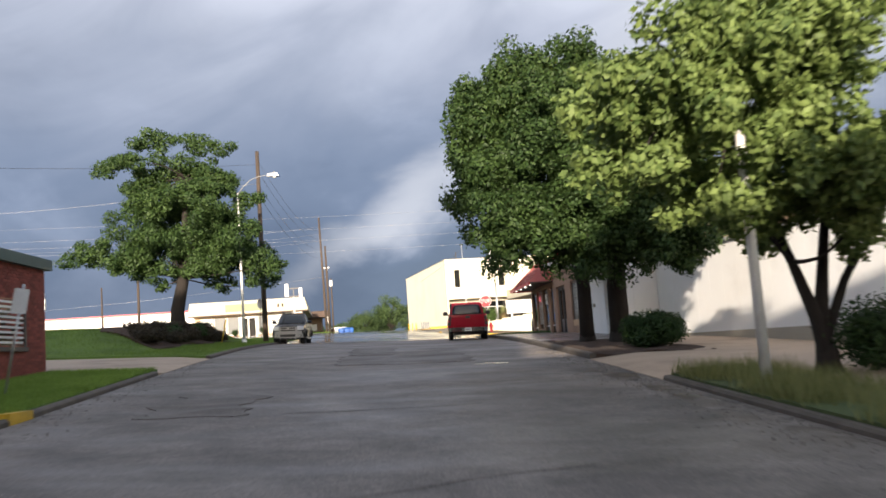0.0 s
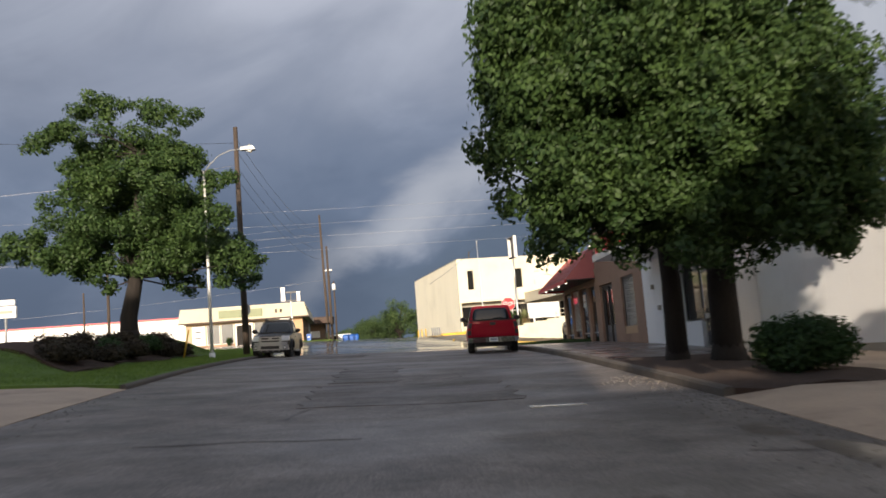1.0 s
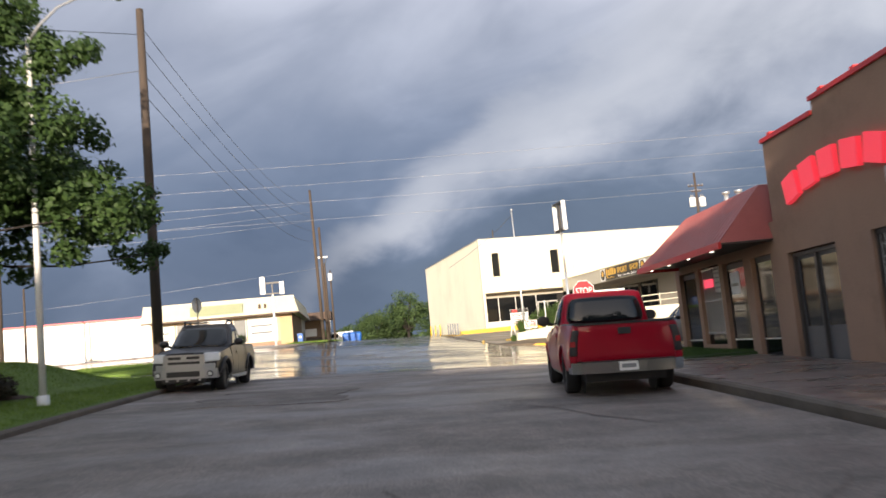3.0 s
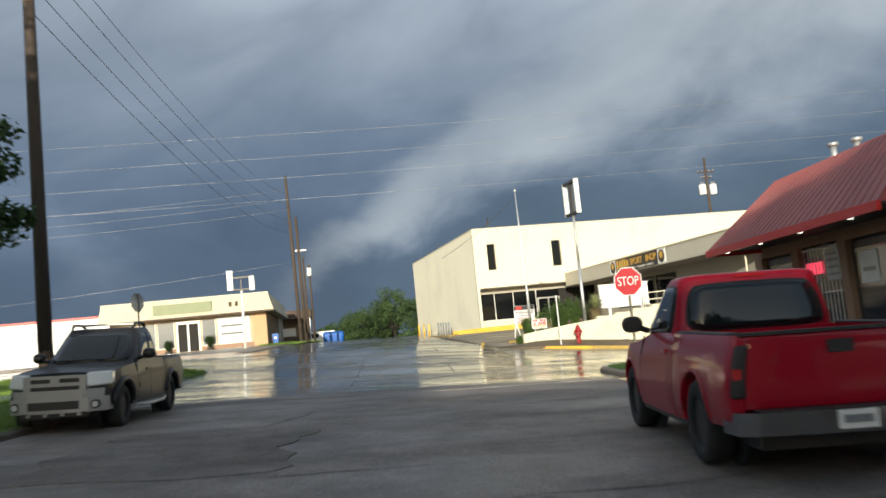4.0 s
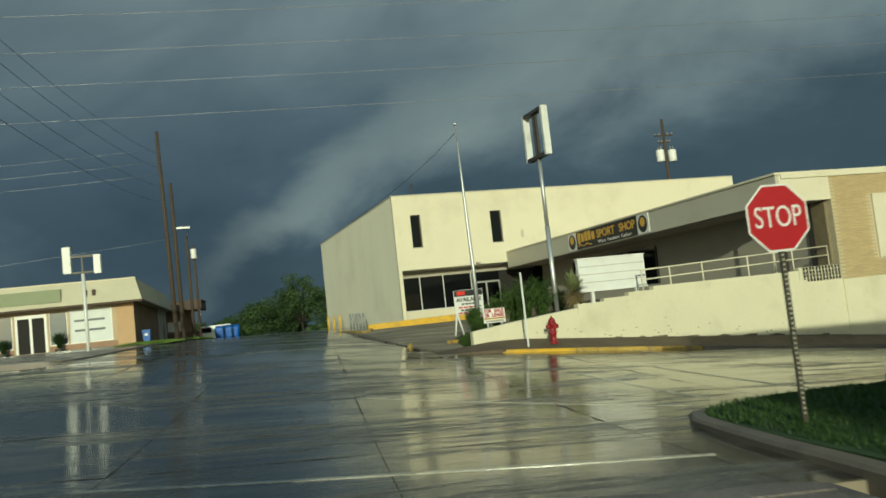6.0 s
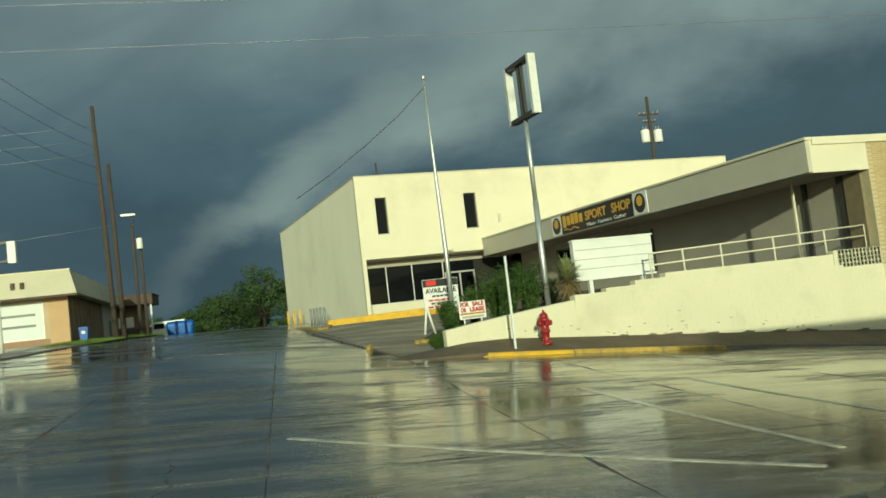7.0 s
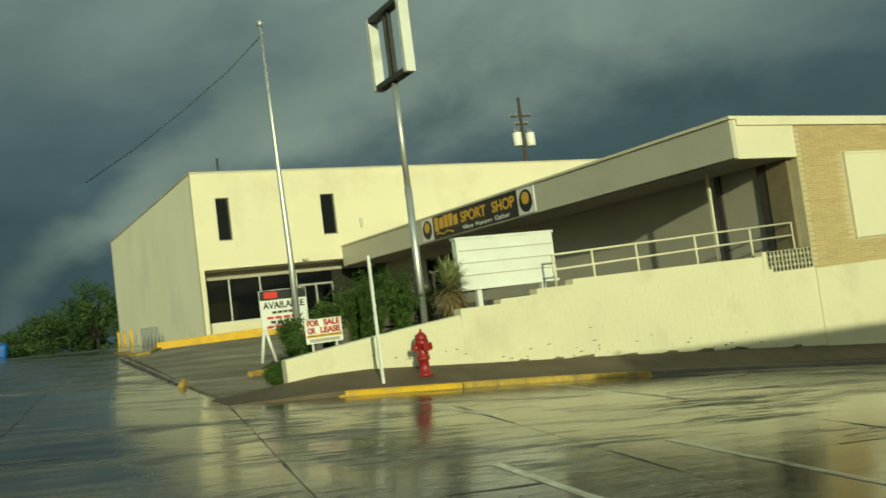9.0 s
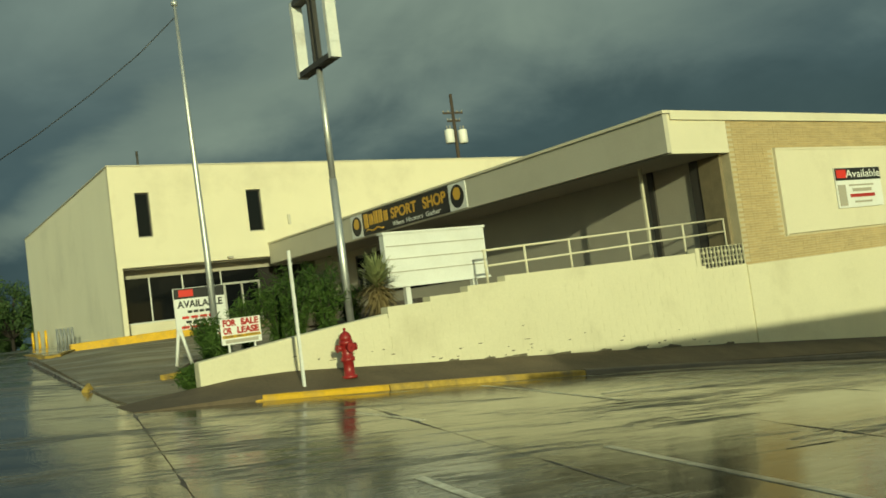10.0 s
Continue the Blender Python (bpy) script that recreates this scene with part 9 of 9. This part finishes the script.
    for s_ in (-1, 1):
        pbox("side_window", s_ * 0.90, s_ * 0.925, -0.2, 0.9, 1.2, 1.75, CARGLASS, t)
        for y in (-1.5, 1.5):
            wheel(t, s_ * 0.82, y, 0.33, 0.2, s_, RIM, 6)
    # verge with short grass round the poles
    single("verge", sheet(lambda s, t: (-14.3 + 3.4 * s, 103.5 + 26 * t), 4, 10, 0.10, 0.02), LAWN, "short grass verge round the poles by the low shop", "verge", "structure")
    # bollards beside the cream building
    for i in range(3):
        v = 3.2 + i * 2.6
        t = thing("bollard", "yellow painted steel bollard", "bollard", BLOCK @ pose(-0.62, v + 14, gu(-0.62, v + 14)), group="bollards by the cream building")
        bm = bmesh.new()
        cyl(bm, (0, 0, -0.1), (0, 0, 1.0), 0.08, n=10)
        lathe(bm, [(0.08, 1.0), (0.06, 1.05), (0.02, 1.08)], 10)
        part("post", bm, YELLOW, t)
    for i in range(5):
        v = 8.0 + i * 1.1
        t = thing("bollard", "blue-grey painted steel bollard beside the wall", "bollard", BLOCK @ pose(-0.75, v, gu(-0.75, v)), group="bollards by the cream building")
        bm = bmesh.new()
        cyl(bm, (0, 0, -0.1), (0, 0, 0.98), 0.085, n=10)
        lathe(bm, [(0.085, 0.98), (0.06, 1.02), (0.02, 1.04)], 10)
        part("post", bm, GREYPOLE, t)
    # yellow marker post on the lawn
    t = thing("marker_post", "leaning yellow marker post on the lawn", "post", pose(-11.75, 44.3, g1(-11.75, 44.3) + 0.2, 0, 12, 0))
    bm = bmesh.new()
    cyl(bm, (0, 0, -0.1), (0, 0, 1.15), 0.035, n=8)
    part("post", bm, YELLOW, t)
    # low wheel stop painted yellow at the near lawn
    t = thing("kerb_stone", "yellow painted kerb end on the near lawn", "kerb", pose(XL - 0.06, 12.6, g1(XL, 12.6), 0, 0, 0))
    bm = bmesh.new()
    box(bm, -0.22, 0.06, -0.4, 0.4, -0.1, 0.15)
    bevel(bm, 0.03, 2)
    part("block", bm, YELLOW, t)
    # pylon sign far left
    t = thing("pylon_sign", "distant white pylon sign, writing too small to read", "sign", pose(-40, 92, g1(-40, 92)))
    bm = bmesh.new()
    cyl(bm, (0, 0, 0), (0, 0, 5.6), 0.12, n=8)
    part("pole", bm, GREYPOLE, t)
    pbox("panel", -1.0, 1.0, -0.15, 0.15, 4.3, 5.4, SIGNWHITE, t)
    pbox("panel", -0.8, 0.9, -0.15, 0.15, 5.5, 6.0, SIGNWHITE, t)
    pbox("print_bar", -0.7, 0.7, -0.16, -0.15, 4.7, 5.0, GREYWALL, t)


bins()


# ---- paving in pieces ----
def slab(name, x0, x1, y0, y1, off, material, parent, gap=0.012, n=3, frame_=None):
    bm = bmesh.new()
    gx = gap if x1 > x0 else -gap
    def P(a, b):
        x, y = x0 + gx + (x1 - x0 - 2 * gx) * a, y0 + gap + (y1 - y0 - 2 * gap) * b
        if frame_ is not None:
            x, y = frame_(x, y)
        return x, y, g1(x, y) + off
    rows = [[bm.verts.new(P(i / n, j / n)) for i in range(n + 1)] for j in range(n + 1)]
    for j in range(n):
        for i in range(n):
            bm.faces.new((rows[j][i], rows[j][i + 1], rows[j + 1][i + 1], rows[j + 1][i])).smooth = True
    rim = [*rows[0], *[r[-1] for r in rows[1:]], *rows[-1][-2::-1], *[r[0] for r in rows[-2:0:-1]]]
    rim = [bm.verts.new(v.co) for v in rim]
    low = [bm.verts.new(v.co - Vector((0, 0, 0.12))) for v in rim]
    for i in range(len(rim)):
        k = (i + 1) % len(rim)
        bm.faces.new((rim[i], low[i], low[k], rim[k]))
    return part(name, bm, material, parent)


def paving():
    # joint filler below, then the slabs of the junction
    j = single("junction", sheet(lambda s, t: (-75 + 150 * s, YE + (78.6 - YE) * t), 50, 12, -0.014), MORTAR, "wet concrete cross street cast in large slabs", "road", "structure")
    ys = [YE, 58.4, 62.3, 66.2, 69.7, 74.2, 78.6]
    for a in range(-13, 13):
        for b in range(6):
            x0 = -1.4 + a * 3.1
            slab("slab", x0, x0 + 3.1, ys[b], ys[b + 1], 0.0, CONCRETE_WET, j, 0.007)
    r = single("far_road", sheet(lambda s, t: (-11.4 + 9.6 * s + 0.5 * t - 2.0 * t * 0, 78.6 + 110 * t), 6, 40, -0.014), MORTAR, "wet concrete street running on over the crest", "road", "structure")
    for a in range(3):
        for b in range(14):
            slab("slab", -11.4 + a * 3.4, -11.4 + (a + 1) * 3.4, 78.6 + b * 5.2, 78.6 + (b + 1) * 5.2, 0.004, CONCRETE_WET, r)
    single("road_shoulder", sheet(lambda s, t: (-1.25 + 5.0 * s, 78.6 + 46 * t), 5, 16, -0.004), CONCRETE_WET, "wet concrete strip between the street and the cream building", "pavement", "structure")
    p = single("pavement", sheet(lambda s, t: (XR + 0.14 + 4.0 * s, 29.8 + 19.2 * t), 4, 14, 0.12), MORTAR, "damp brown concrete pavement in front of the shops", "pavement", "structure")
    for a in range(3):
        for b in range(13):
            x0, y0 = XR + 0.16 + a * 1.32, 29.8 + b * 1.48
            slab("slab", x0, x0 + 1.32, y0, y0 + 1.48, 0.137, WALK, p, 0.008, 2)
    single("pavement", sheet(lambda s, t: (6.1 + 0.1 * s, 29.8 + 19.2 * t), 1, 10, 0.12), WALK, "strip of concrete at the foot of the shops", "pavement", "structure")
    bm = bmesh.new()
    k = random.Random(15)
    for c in range(12):
        x, y = k.uniform(-9, 16), k.uniform(57, 73)
        a = k.choice((0.1, 1.5)) + k.uniform(-0.3, 0.3)
        w = k.uniform(0.003, 0.007)
        prev, home = None, a
        for q in range(k.randint(12, 34)):
            a = home + k.uniform(-0.7, 0.7)
            x, y = x + math.cos(a) * 0.14, y + math.sin(a) * 0.14
            if not (56 < y < 74):
                break
            v = w * k.uniform(0.3, 1.9)
            cur = [bm.verts.new((x - math.sin(a) * v * e, y + math.cos(a) * v * e, g1(x - math.sin(a) * v * e, y + math.cos(a) * v * e) + 0.005)) for e in (-1, 1)]
            if prev:
                bm.faces.new((prev[0], prev[1], cur[1], cur[0]))
            prev = cur
    # crumbled edges along the joints
    for c in range(70):
        if c % 2:
            x, y, a = -1.4 + 3.1 * k.randint(-3, 4), k.uniform(57, 74), 1.57
        else:
            x, y, a = k.uniform(-9, 12), k.choice((58.4, 62.3, 66.2, 70.1)), 0.0
        up, dn = [], []
        n = k.randint(5, 11)
        for q in range(n):
            f = math.sin(math.pi * (q + 0.1) / (n - 0.8)) * k.uniform(0.012, 0.045) + 0.004
            for e, lst in ((1, up), (-1, dn)):
                px = x + math.cos(a) * q * 0.16 - math.sin(a) * e * f * k.uniform(0.3, 1)
                py = y + math.sin(a) * q * 0.16 + math.cos(a) * e * f * k.uniform(0.3, 1)
                lst.append(bm.verts.new((px, py, g1(px, py) + 0.004)))
        for q in range(n - 1):
            bm.faces.new((dn[q], dn[q + 1], up[q + 1], up[q]))
    single("crack_sealant", bm, PATCH, "dark cracks wandering over the wet slabs", "road crack", "stuff")
    # painted lines on the wet junction
    for (a, b), (c, d) in (((-4.7, 57.6), (1.8, 56.3)), ((-1.2, 64.4), (3.35, 60.3)), ((4.44, 71.7), (4.86, 70.4)), ((3.5, 67.2), (3.95, 61.0)), ((5.6, 67.4), (5.95, 60.6)), ((7.6, 74.2), (7.95, 70.4)), ((8.3, 71.3), (26, 75.4))):
        single("road_mark", sheet(lambda s, t: (a + (c - a) * s + 0.10 * t * (d - b) / math.hypot(c - a, d - b) * -1, b + (d - b) * s + 0.10 * t * (c - a) / math.hypot(c - a, d - b)), 14, 1, 0.006, 0.006), WHITEPAINTMARK, "worn white line on wet concrete", "road marking", "structure")


paving()


def bricks():
    """Long thin buff bricks of the sport shop's end wall."""
    t = next(o for o in bpy.data.objects if o.name == "sport_shop")
    holder = next(o for o in t.children if o.name.startswith("brick_backing"))
    L, h = 0.40, 0.068
    src = bmesh.new()
    box(src, 0.004, L - 0.004, -0.012, 0.0, 0.007, h - 0.007)
    me = mesh_of("brick", src, BUFF)
    k = random.Random(12)
    rest = bmesh.new()
    count = 0
    for r in range(58):
        z = 1.40 + r * h
        for c in range(58):
            u = 9.82 + c * L - (r % 2) * L / 2
            if u < 9.8:
                continue
            if u + L > 11.68 and u < 19.5 and 2.04 - h < z < 4.51:
                continue
            v = -26.28 - k.uniform(0.0, 0.01)
            if count < 300 and u < 13.0:
                ob = new("brick", me)
                ob.parent = holder
                ob.location = (u, v, z)
                count += 1
            else:
                box(rest, u + 0.004, u + L - 0.004, v - 0.012, v, z + 0.007, z + h - 0.007)
    ob = part("brickwork", rest, BUFFJ, holder, "courses of long buff bricks")
    ob["kind"] = "stuff"


bricks()
